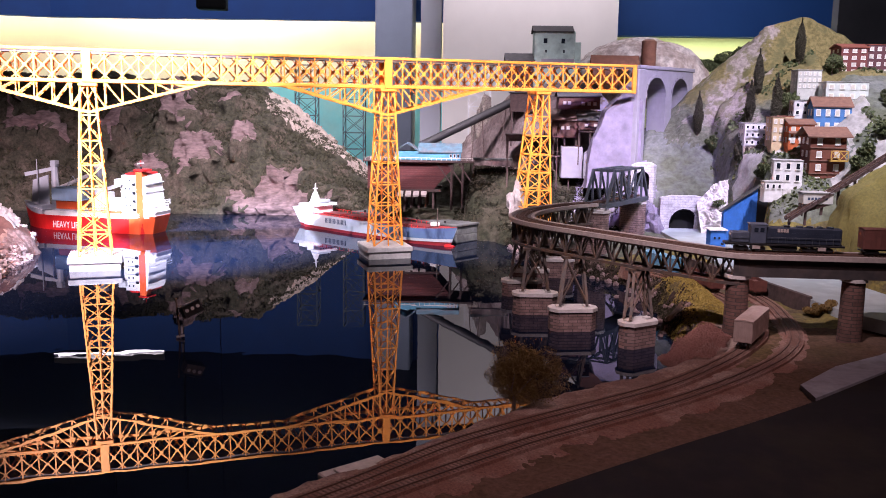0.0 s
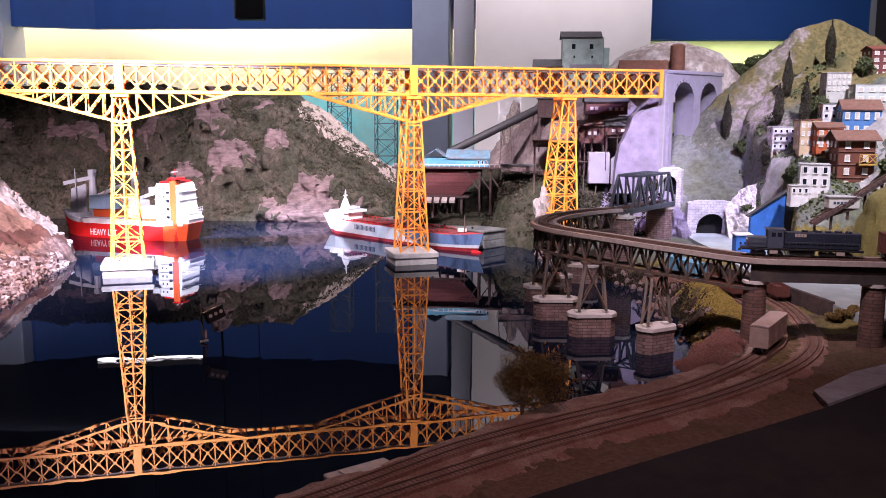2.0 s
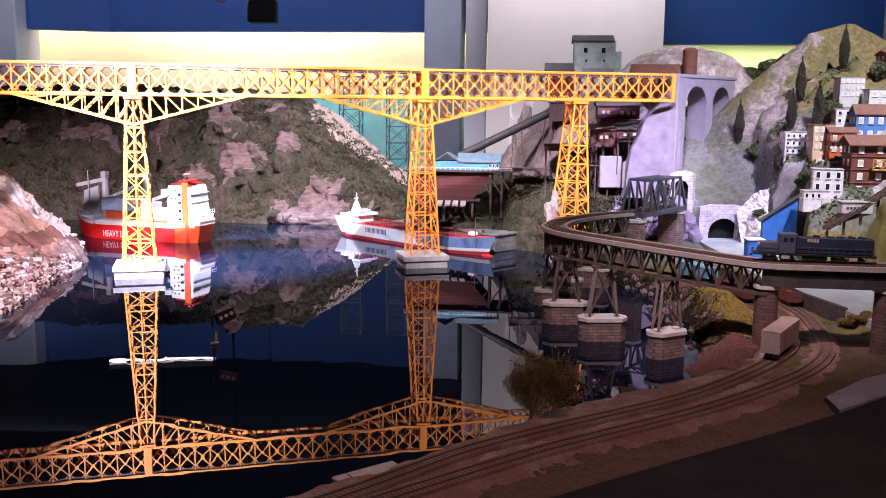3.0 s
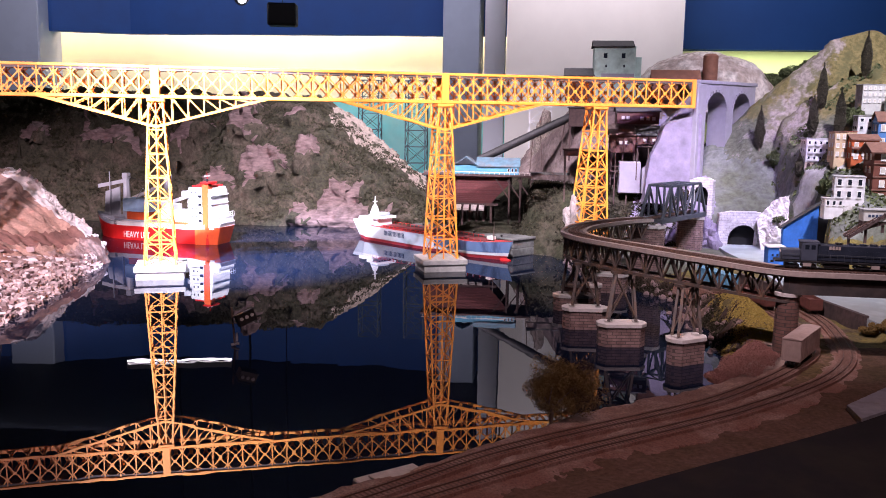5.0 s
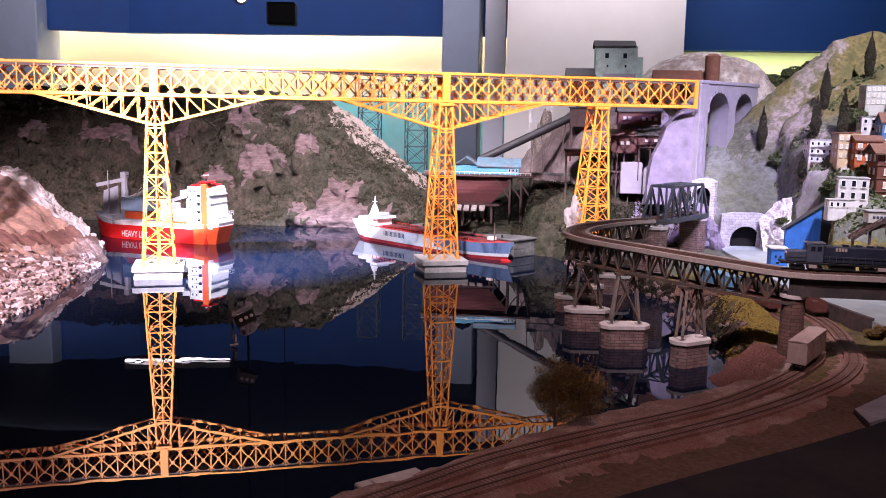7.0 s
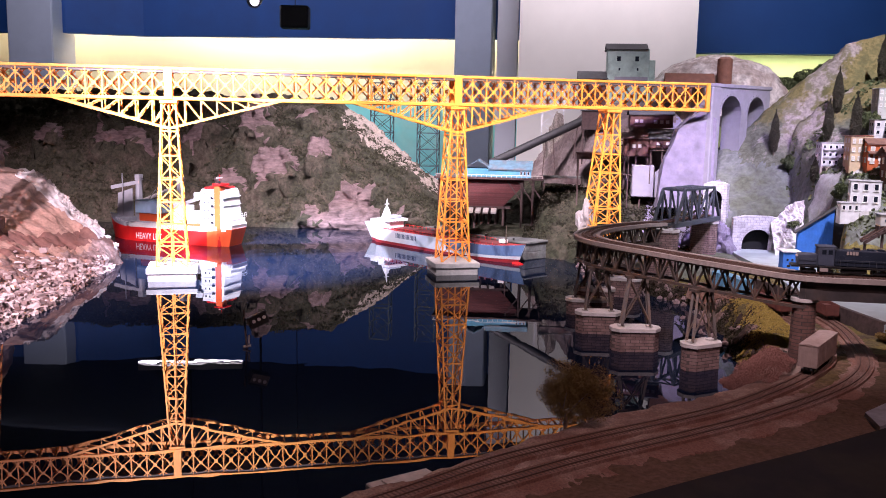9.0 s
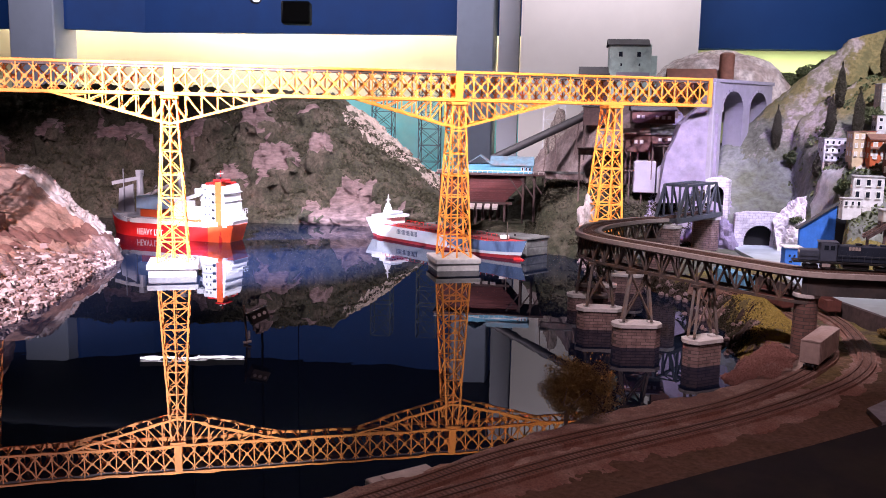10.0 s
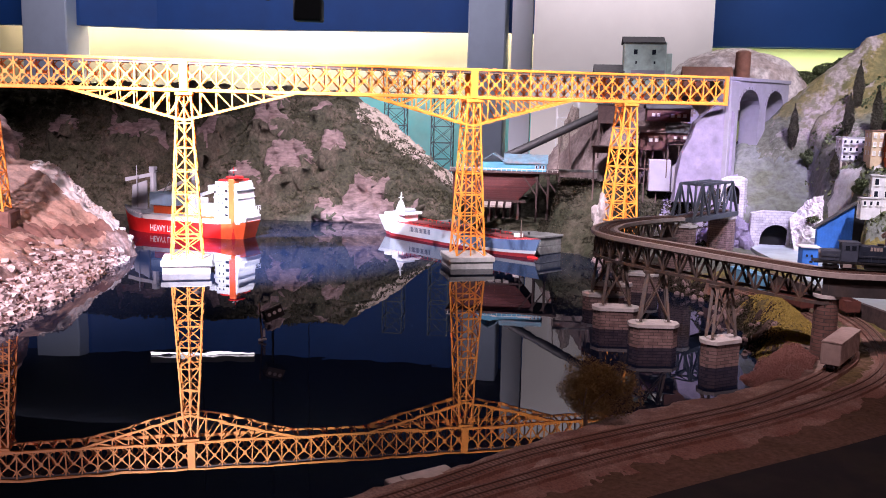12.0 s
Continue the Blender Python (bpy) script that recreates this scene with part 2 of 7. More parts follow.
slab("wall_north", -11, 15.02, FLOOR, 8, 15.2, 3.5, M["cove"], "far wall painted warm yellow to add to the cove light")
# turquoise painted strip of the far wall
slab("wall_north_low", -10.9, 14.96, FLOOR, 7.9, 15.0, 0.72, M["cyan_wall"], "turquoise painted lower part of the far wall")
# blue bulkhead that hides the cove lamps
solid("bulkhead", prism(B(), [(-10.9, 13.67), (-7.4, 13.67), (-6.35, 14.12), (-0.2, 14.12), (-0.2, 14.3), (-6.43, 14.3), (-7.48, 13.85), (-10.9, 13.85)], 1.71, 3.5, "z"),
      M["wall_blue"], "deep blue painted bulkhead above the lit cove", "wall", kind="structure")
for x in (-5.9, -2.45):
    area("cove_lamp", (x, 14.64, 2.36), (x, 15.02, 0.35), 28, (1.0, 0.86, 0.56), 6.6, 0.08)


def column(x0, x1, y0, y1):
    return solid("column", box(B(), x0, y0, FLOOR, x1, y1, 3.5, 0.02), M["column"], "pale grey painted building column", "column", kind="structure")


column(-8.18, -7.45, 13.37, 14.04)
column(-1.34, -0.8, 13.37, 14.04)
slab("wall_panel", -0.14, 6.4, FLOOR, 1.01, 6.55, 3.5, M["wall_white"], "plain white partition wall behind the mine")
slab("wall_panel_side", -0.30, 6.62, FLOOR, -0.16, 6.75, 3.5, M["column"], "grey edge of the white partition")
slab("wall_dark", 2.28, 6.0, FLOOR, 5, 6.1, 3.5, M["dark_grey"], "dark grey service wall beside the layout")
for i in range(9):
    x = 2.72 + i * 0.024
    solid("pillar_rib", rod(B(), (x, 5.9, FLOOR), (x, 5.9, 3.5), 0.012, 0.012, 10), M["column"], "grey ribbed metal pillar", "pillar", kind="structure")
slab("wall_right_low", 1.03, 7.2, FLOOR, 5, 7.3, 1.03, M["green_wall"], "wall painted the yellow green of its light, under the blue band")
slab("wall_right_high", 1.03, 7.1, 1.034, 5, 7.25, 3.5, M["wall_blue"], "deep blue painted wall band")
area("cove_lamp", (2.2, 7.05, 0.98), (2.2, 7.2, 0.7), 1.5, (0.9, 1.0, 0.62), 2.2, 0.04)


def tube_light(a, b):
    t = thing("tube_light", "long bare white fluorescent tube light", "ceiling light")
    M.setdefault("tube", material("lit_tube", (1.0, 1.0, 1.0), 0.4, vary=0.0, emit=2.6))
    part("tube", rod(B(), a, b, 0.011, 0.011, 12), M["tube"], t, "glowing tube")
    part("batten", beam(B(), Vector(a) + Vector((0, 0, 0.05)), Vector(b) + Vector((0, 0, 0.05)), 0.06, 0.05), M["wall_white"], t)
    m = (Vector(a) + Vector(b)) / 2
    part("hanger", rod(B(), m + Vector((0, 0, 0.06)), (m.x, m.y, 3.5), 0.008), M["dark"], t)


tube_light((-4.02, 8.78, 2.0), (-3.0, 9.0, 2.0))


def speaker():
    s = thing("loudspeaker", "black box loudspeaker hung before the blue bulkhead", "loudspeaker", Matrix.Translation((-2.39, 8.9, 1.44)) @ Matrix.Rotation(radians(8), 4, "Z"))
    part("cabinet", box(B(), -0.135, -0.1, -0.09, 0.135, 0.1, 0.12, 0.012), M["dark"], s)
    part("grille", box(B(), -0.12, -0.106, -0.075, 0.12, -0.1, 0.105, 0.003), M["dark"], s)
    part("bracket", box(B(), -0.004, 0.0, 0.12, 0.004, 0.008, 2.06), M["dark"], s)


speaker()


def track_spot(x, y, z, name="track_spot"):
    t = thing("track_spot", "black ceiling spotlight with a bright lens", "spotlight", Matrix.Translation((x, y, z)), "track spots")
    part("housing", rod(B(), (0, 0.1, 0.06), (0, -0.06, 0), 0.05, 0.07, 16), M["black"], t)
    M.setdefault("lens", material("lit_lens", (1.0, 1.0, 1.0), 0.3, vary=0.0, emit=12.0))
    part("lens", rod(B(), (0.01, -0.062, -0.002), (0.01, -0.066, -0.003), 0.04, 0.04, 16), M["lens"], t, "bright lens")
    part("stem", rod(B(), (0, 0.04, 0.05), (0, 0.04, 3.5 - z), 0.012), M["dark"], t)


track_spot(-2.78, 8.9, 1.60)

# ---- water ----
solid("water", box(B(), -3.6, 0.3, -0.02, 1.4, 5.2, 0.0), M["water"], "still dark water that mirrors bridge and room", "water", kind="structure")

# ---- land ----
M["scrub"] = material("scrub", (0.066, 0.064, 0.042), 0.95, vary=0.55, scale=70, bump=0.006, bump_scale=90, other=(0.115, 0.095, 0.07), other_scale=9)
M["hill_rock"] = material("hill_rock", (0.27, 0.19, 0.185), 0.92, vary=0.4, scale=26, bump=0.008, bump_scale=30, other=(0.17, 0.12, 0.115), other_scale=14, other_at=(0.5, 0.66), stretch=3.5)
M["hill_pale"] = material("pale_ridge_rock", (0.5, 0.42, 0.36), 0.92, vary=0.3, scale=50, bump=0.006, other=(0.09, 0.09, 0.06), other_scale=22, other_at=(0.52, 0.6))
M["rock_pink"] = material("pink_earth", (0.43, 0.27, 0.21), 0.95, vary=0.25, scale=90, bump=0.003, other=(0.31, 0.20, 0.155), other_scale=13, other_at=(0.42, 0.66))
M["stack_rock"] = material("grey_stack_rock", (0.27, 0.23, 0.2), 0.95, vary=0.45, scale=45, bump=0.01, bump_scale=30, other=(0.12, 0.1, 0.085), other_scale=20, other_at=(0.48, 0.56))
M["rock_white"] = material("white_rock", (0.5, 0.44, 0.42), 0.92, vary=0.25, scale=40, bump=0.004, other=(0.33, 0.25, 0.22), other_scale=14, island=0.35)
M["rock_bright"] = material("white_rock_face", (0.7, 0.67, 0.66), 0.9, vary=0.2, scale=60, bump=0.003, other=(0.45, 0.41, 0.39), other_scale=25, other_at=(0.5, 0.65))
# ground kept dark to paint the shade in crevices between the stones
M["shaded_rubble_bed"] = material("shaded_rubble_bed", (0.2, 0.125, 0.11), 0.95, vary=0.4, scale=90, bump=0.005, other=(0.33, 0.24, 0.22), other_scale=30)
M["bank_flat"] = material("dry_grassy_earth", (0.27, 0.19, 0.16), 0.95, vary=0.25, scale=80, bump=0.003, other=(0.36, 0.24, 0.19), other_scale=9)
M["road_dirt"] = material("dirt_road", (0.2, 0.1, 0.08), 0.95, vary=0.25, scale=80, bump=0.002)
M["ballast"] = material("ballast", (0.2, 0.12, 0.095), 0.95, vary=0.4, scale=260, bump=0.002, other=(0.34, 0.25, 0.21), other_scale=14)
M["grass"] = material("dry_grass", (0.14, 0.115, 0.03), 0.95, vary=0.5, scale=110, bump=0.005, bump_scale=60, other=(0.075, 0.055, 0.03), other_scale=11, other_at=(0.46, 0.6))
M["slope"] = material("mossy_grey_slope", (0.095, 0.105, 0.07), 0.95, vary=0.35, scale=60, bump=0.004,
                      other=(0.145, 0.155, 0.145), other_scale=6, other_at=(0.42, 0.62))
# part of the violet spot's light is put into this rock colour
M["lilac"] = material("violet_lit_plaster_rock", (0.23, 0.20, 0.28), 0.9, vary=0.2, scale=30, bump=0.003, other=(0.155, 0.135, 0.175), other_scale=7, other_at=(0.5, 0.75))
M["road"] = material("pale_road", (0.44, 0.51, 0.53), 0.5, vary=0.1, scale=30, other=(0.3, 0.36, 0.38), other_scale=6)
M["verge"] = material("brown_verge", (0.12, 0.074, 0.054), 0.95, vary=0.35, scale=120, bump=0.003, other=(0.075, 0.052, 0.03), other_scale=7, other_at=(0.42, 0.68), spec=0.12)
M["lawn"] = material("smooth_olive_lawn", (0.155, 0.135, 0.034), 0.95, vary=0.25, scale=140, bump=0.002, other=(0.115, 0.10, 0.03), other_scale=6, other_at=(0.4, 0.75))
M["terrace_rock"] = material("pale_terrace_rock", (0.34, 0.325, 0.32), 0.92, vary=0.3, scale=45, bump=0.006, other=(0.26, 0.25, 0.2), other_scale=16, other_at=(0.5, 0.65))
# scrub bank darkened in its colour to stand for blocked light
M["bank_dark"] = material("shade_dark_bank", (0.03, 0.031, 0.019), 0.95, vary=0.5, scale=70, bump=0.006, other=(0.055, 0.048, 0.034), other_scale=11, spec=0.12)
M["infield"] = material("trodden_grass", (0.10, 0.072, 0.034), 0.95, vary=0.45, scale=110, bump=0.004, other=(0.15, 0.095, 0.065), other_scale=14, spec=0.12)
M["yard_stone"] = material("dark_wall_stone", (0.075, 0.052, 0.05), 0.9, vary=0.35, scale=80, bump=0.002, other=(0.05, 0.036, 0.036), other_scale=14)
M["girder"] = material("girder_steel", (0.045, 0.04, 0.042), 0.6, vary=0.25, scale=70, other=(0.065, 0.052, 0.048), other_scale=16)
M["board"] = material("black_edge_board", (0.012, 0.010, 0.013), 0.85, vary=0.3, scale=40, other=(0.02, 0.017, 0.015), other_scale=7, spec=0.2)
M["shore_earth"] = material("dark_shore_earth", (0.05, 0.034, 0.028), 0.95, vary=0.5, scale=80, bump=0.006, bump_scale=50, other=(0.14, 0.1, 0.085), other_scale=18, spec=0.12)
M["mine_slope"] = material("spoil_slope", (0.135, 0.098, 0.092), 0.95, vary=0.35, scale=60, bump=0.005, other=(0.24, 0.19, 0.18), other_scale=7)


def mountain_material():
    """Grey moss low down, tan grass above, a rose rock streak slanting through, with soft ragged borders."""
    mat = bpy.data.materials.new("mountain_face")
    mat.use_nodes = True
    nt = mat.node_tree
    bsdf = nt.nodes["Principled BSDF"]
    bsdf.inputs["Roughness"].default_value, bsdf.inputs["Specular IOR Level"].default_value = 0.95, 0.3
    co = nt.nodes.new("ShaderNodeTexCoord")
    xyz = nt.nodes.new("ShaderNodeSeparateXYZ")
    nt.links.new(co.outputs["Object"], xyz.inputs[0])

    def noise_at(scale, detail=6):
        n = nt.nodes.new("ShaderNodeTexNoise")
        n.inputs["Scale"].default_value, n.inputs["Detail"].default_value, n.inputs["Roughness"].default_value = scale, detail, 0.65
        nt.links.new(co.outputs["Object"], n.inputs["Vector"])
        return n.outputs[0]

    def calc(kind, a, b, c=0.0):
        m = nt.nodes.new("ShaderNodeMath")
        m.operation = kind
        for socket, value in zip(m.inputs, (a, b, c)):
            if isinstance(value, float):
                socket.default_value = value
            else:
                nt.links.new(value, socket)
        return m.outputs[0]

    def ramp(value, lo, hi):
        r = nt.nodes.new("ShaderNodeMapRange")
        r.interpolation_type = "SMOOTHSTEP"
        r.inputs[1].default_value, r.inputs[2].default_value = lo, hi
        nt.links.new(value, r.inputs[0])
        return r.outputs[0]

    def mixed(a, b, fac):
        m = nt.nodes.new("ShaderNodeMix")
        m.data_type = "RGBA"
        for socket, value in ((m.inputs[6], a), (m.inputs[7], b), (m.inputs[0], fac)):
            if isinstance(value, tuple):
                socket.default_value = value + (1,)
            else:
                nt.links.new(value, socket)
        return m.outputs[2]

    fine, middle, broad = noise_at(70), noise_at(26), noise_at(9)
    grain = ramp(fine, 0.3, 0.7)
    moss = mixed(mixed((0.075, 0.082, 0.055), (0.15, 0.155, 0.115), grain), (0.26, 0.235, 0.215), ramp(middle, 0.55, 0.68))
    grass = mixed(mixed((0.11, 0.095, 0.035), (0.245, 0.2, 0.085), grain), (0.12, 0.115, 0.05), ramp(broad, 0.5, 0.66))
    rose = mixed(mixed((0.22, 0.185, 0.17), (0.42, 0.355, 0.335), grain), (0.17, 0.155, 0.10), ramp(middle, 0.45, 0.6))
    wander = calc("MULTIPLY_ADD", broad, 0.3, -0.15)
    wander = calc("MULTIPLY_ADD", middle, 0.16, calc("SUBTRACT", wander, 0.08))
    col = mixed(moss, grass, ramp(calc("ADD", xyz.outputs[2], wander), 0.52, 0.60))
    lean = calc("MULTIPLY_ADD", xyz.outputs[2], -0.55, xyz.outputs[0])
    off = calc("ABSOLUTE", calc("ADD", calc("SUBTRACT", lean, 0.725), wander), 0.0)
    streak = calc("SUBTRACT", 1.0, ramp(off, 0.02, 0.065))
    col = mixed(col, rose, calc("MULTIPLY", streak, ramp(xyz.outputs[2], 0.42, 0.5)))
    nt.links.new(col, bsdf.inputs["Base Color"])
    b = nt.nodes.new("ShaderNodeBump")
    b.inputs["Strength"].default_value, b.inputs["Distance"].default_value = 1.0, 0.006
    nt.links.new(middle, b.inputs["Height"])
    nt.links.new(b.outputs[0], bsdf.inputs["Normal"])
    return mat


M["mountain"] = mountain_material()


def zoned(ob, mats, chooser):
    """Gives each face the material that chooser(x, y, z) names by number."""
    me = ob.data
    while len(me.materials) < len(mats):
        me.materials.append(mats[len(me.materials)])
    n = len(me.polygons)
    c = np.empty(n * 3)
    me.polygons.foreach_get("center", c)
    c = c.reshape(-1, 3)
    me.polygons.foreach_set("material_index", chooser(c[:, 0], c[:, 1], c[:, 2]).astype(np.int32))
    me.polygons.foreach_set("use_smooth", np.ones(n, dtype=bool))


def hill_top(x):
    return 0.10 + 0.53 * np.clip((-0.40 - x) / 0.66, 0, 1) ** 0.9


# bare rock faces on the hill: place along it, height, half width, half height
CRAGS = [(-1.47, 0.19, 0.09, 0.085), (-1.25, 0.26, 0.12, 0.11), (-1.05, 0.36, 0.055, 0.085), (-0.90, 0.06, 0.19, 0.07), (-0.85, 0.16, 0.11, 0.05), (-1.68, 0.38, 0.065, 0.105),
         (-1.60, 0.45, 0.05, 0.04), (-1.38, 0.45, 0.105, 0.06), (-1.13, 0.52, 0.05, 0.034), (-1.42, 0.55, 0.086, 0.036), (-1.97, 0.34, 0.06, 0.05), (-2.08, 0.36, 0.15, 0.07),
         (-2.47, 0.37, 0.07, 0.07), (-2.24, 0.47, 0.055, 0.025), (-2.8, 0.3, 0.12, 0.1), (-0.62, 0.05, 0.06, 0.03)]


def hill_slope(x, y):
    return hill_top(x) * np.sin(np.clip((y - 4.42) / 0.58, -0.2, 1) * math.pi / 2)


def hill_crag(x, y):
    z = hill_slope(x, y)
    u, v = x + 0.035 * fbm(x, y, 14, 44, 4), z + 0.03 * fbm(x, y, 18, 45, 4)
    best = np.zeros(np.shape(x))
    for cx, cz, rx, rz in CRAGS:
        best = np.maximum(best, smooth(1.15 - (np.abs((u - cx) / rx) ** 2.6 + np.abs((v - cz) / rz) ** 2.6), 0.0, 0.45))
    return best


def back_hill(x, y):
    shore = 4.42 + 0.05 * fbm(x, y * 0, 2.5, 3, 3)
    d = y - shore
    top = hill_top(x) + 0.04 * fbm(x, y, 3, 9)
    face = np.clip(d / 0.58, -0.2, 1)
    h = top * np.sin(face * math.pi / 2)
    h = np.where(d > 0.62, h - (d - 0.62) * 0.3, h)
    step = np.abs(fbm(x * 0.8, y * 1.5 + h * 2.5, 7, 21, 5))
    h = h + (0.045 * hill_crag(x, y) * (0.5 + step) + 0.05 * step) * smooth(d, 0, 0.15) - 0.015
    return h + 0.016 * fbm(x, y, 38, 5, 3) * smooth(d, 0, 0.05)


def hill_zone(x, y, z):
    pale = smooth(x, -1.05, -0.9) * (1 - smooth(np.abs(z - hill_top(x) + 0.02), 0.05, 0.1)) * smooth(y, 4.75, 4.9)
    rock = np.where(hill_crag(x, y) + 0.2 * fbm(x, y, 30, 7, 3) > 0.45, 1, 0)
    return np.where(pale > 0.4, 2, rock)


hill = sheet("back_hill", -3.4, -0.12, 4.28, 5.6, 0.0105, back_hill, M["scrub"], label="scrub covered hillside with bare rock faces", category="hill", jitter=0.03)
# the rock faces stand out of the slope in layered ledges
co = np.empty(len(hill.data.vertices) * 3)
hill.data.vertices.foreach_get("co", co)
co = co.reshape(-1, 3)
ledge = np.floor(co[:, 2] * 42 + 1.6 * fbm(co[:, 0], co[:, 1], 5, 81, 3) + 0.5)
block = lattice(np.floor(co[:, 0] * 16 + ledge * 0.37), ledge, 5)
out = hill_crag(co[:, 0], co[:, 1]) * smooth(co[:, 2], 0.0, 0.03)
co[:, 1] -= out * (0.02 + 0.055 * block)
hill.data.vertices.foreach_set("co", co.ravel())
hill.data.update()
zoned(hill, [M["scrub"], M["hill_rock"], M["hill_pale"]], hill_zone)


def bank_edge(y):
    return np.interp(y, [1.0, 2.2, 2.63, 2.98, 3.36, 3.5], [-1.05, -1.215, -1.275, -1.37, -1.44, -1.62])


def left_bank(x, y):
    wob = 0.03 * fbm(x, y, 6, 8, 4)
    d = bank_edge(y) + 0.02 * fbm(x, y, 9, 4, 3) - x
    near = np.interp(d, [-0.03, 0.0, 0.06, 0.14, 0.25, 0.5, 0.8], [-0.03, 0.0, 0.045, 0.085, 0.13, 0.22, 0.28])
    mid = np.interp(d, [-0.03, 0.0, 0.05, 0.12, 0.25, 0.4, 0.6, 0.9], [-0.03, 0.0, 0.035, 0.07, 0.15, 0.24, 0.32, 0.34])
    back = np.interp(d + 0.4 * wob, [-0.03, 0.0, 0.02, 0.08, 0.165, 0.31, 0.42, 0.435, 0.45, 0.50, 0.56, 0.9], [-0.03, 0.0, 0.045, 0.11, 0.158, 0.305, 0.322, 0.33, 0.40, 0.48, 0.515, 0.56])
    w0, w = smooth(y, 2.35, 2.95), smooth(y + 0.4 * wob, 3.02, 3.34)
    h = (near * (1 - w0) + mid * w0) * (1 - w) + back * w
    # broken rim over the far cliff
    h = h + 0.012 * smooth(y, 3.33, 3.38) * smooth(d, 0.08, 0.12) * (1 - smooth(d, 0.36, 0.42)) * (0.4 + value_noise(x * 30, y * 30, 12))
    far = smooth(3.47 - y + 0.02 * fbm(x, y, 20, 14, 3), -0.05, 0.05)
    h = (h + 0.03) * far - 0.03
    rubble = smooth(d, -0.02, 0.03) * (1 - smooth(d + wob, 0.16, 0.3))
    return h + (0.02 * fbm(x, y, 18, 6, 5) * smooth(d, -0.02, 0.1) + (0.012 + 0.014 * smooth(y, 2.8, 3.1)) * np.abs(fbm(x, y, 55, 16, 3)) * rubble) * far


def bank_zone(x, y, z):
    d = bank_edge(y) - x
    wob = 0.03 * fbm(x, y, 12, 3, 3)
    bed = d + wob * 2 - 0.03 < 0.03 + 0.11 * (1 - smooth(y, 2.75, 3.2))
    track = ((np.abs(d - 0.27 + 0.42 * (y - 2.8) + wob * 0.5) < 0.03) & (y > 2.2)) | ((np.abs(d - 0.19 + 0.3 * (y - 2.8) + wob * 0.5) < 0.016) & (y < 2.9))
    white = (((d + wob * 2.5 < 0.02) & (y < 2.8)) | ((y > 3.27 + 0.5 * wob) & (z > 0.09) & (d < 0.37 + wob)))
    flat = (y > 2.9 + wob) & (z > 0.2) & (d > 0.2)
    rock = (d > 0.42 + wob) & (y > 3.2) & (z > 0.35)
    return np.where(rock, 5, np.where(white, 2, np.where(track, 1, np.where(bed, 3, np.where(flat, 4, 0)))))


bank = sheet("left_bank", -2.9, -0.95, 1.2, 3.7, 0.0085, left_bank, M["rock_pink"], label="pink rocky bank with a dirt road along it", category="bank", jitter=0.02)
zoned(bank, [M["rock_pink"], M["road_dirt"], M["rock_bright"], M["shaded_rubble_bed"], M["bank_flat"], M["hill_rock"]], bank_zone)


def land_edge(y):
    return np.interp(y, [0.6, 1.40, 1.72, 1.85, 1.98, 2.26, 2.48, 2.9, 3.1, 3.3, 3.6, 3.78, 3.84, 3.95, 5.2],
                     [-0.9, -0.145, 0.136, 0.303, 0.452, 0.537, 0.543, 0.56, 0.42, 0.29, 0.24, 0.13, -0.25, -0.42, -0.5])


def town_rise(x, y):
    rise = 0.255 + 0.5 * (y - 3.05) + 0.55 * np.clip(x - 1.05, 0, 0.3) - 1.0 * np.clip(1.06 - x, 0, 0.08)
    rise = rise + 0.075 * np.exp(-((x - 1.02) / 0.07) ** 2 - ((y - 3.09) / 0.07) ** 2) - 0.05 * np.exp(-((x - 1.18) / 0.07) ** 2 - ((y - 3.1) / 0.08) ** 2)
    return np.where(x > 1.32, np.minimum(rise, 0.655), rise)


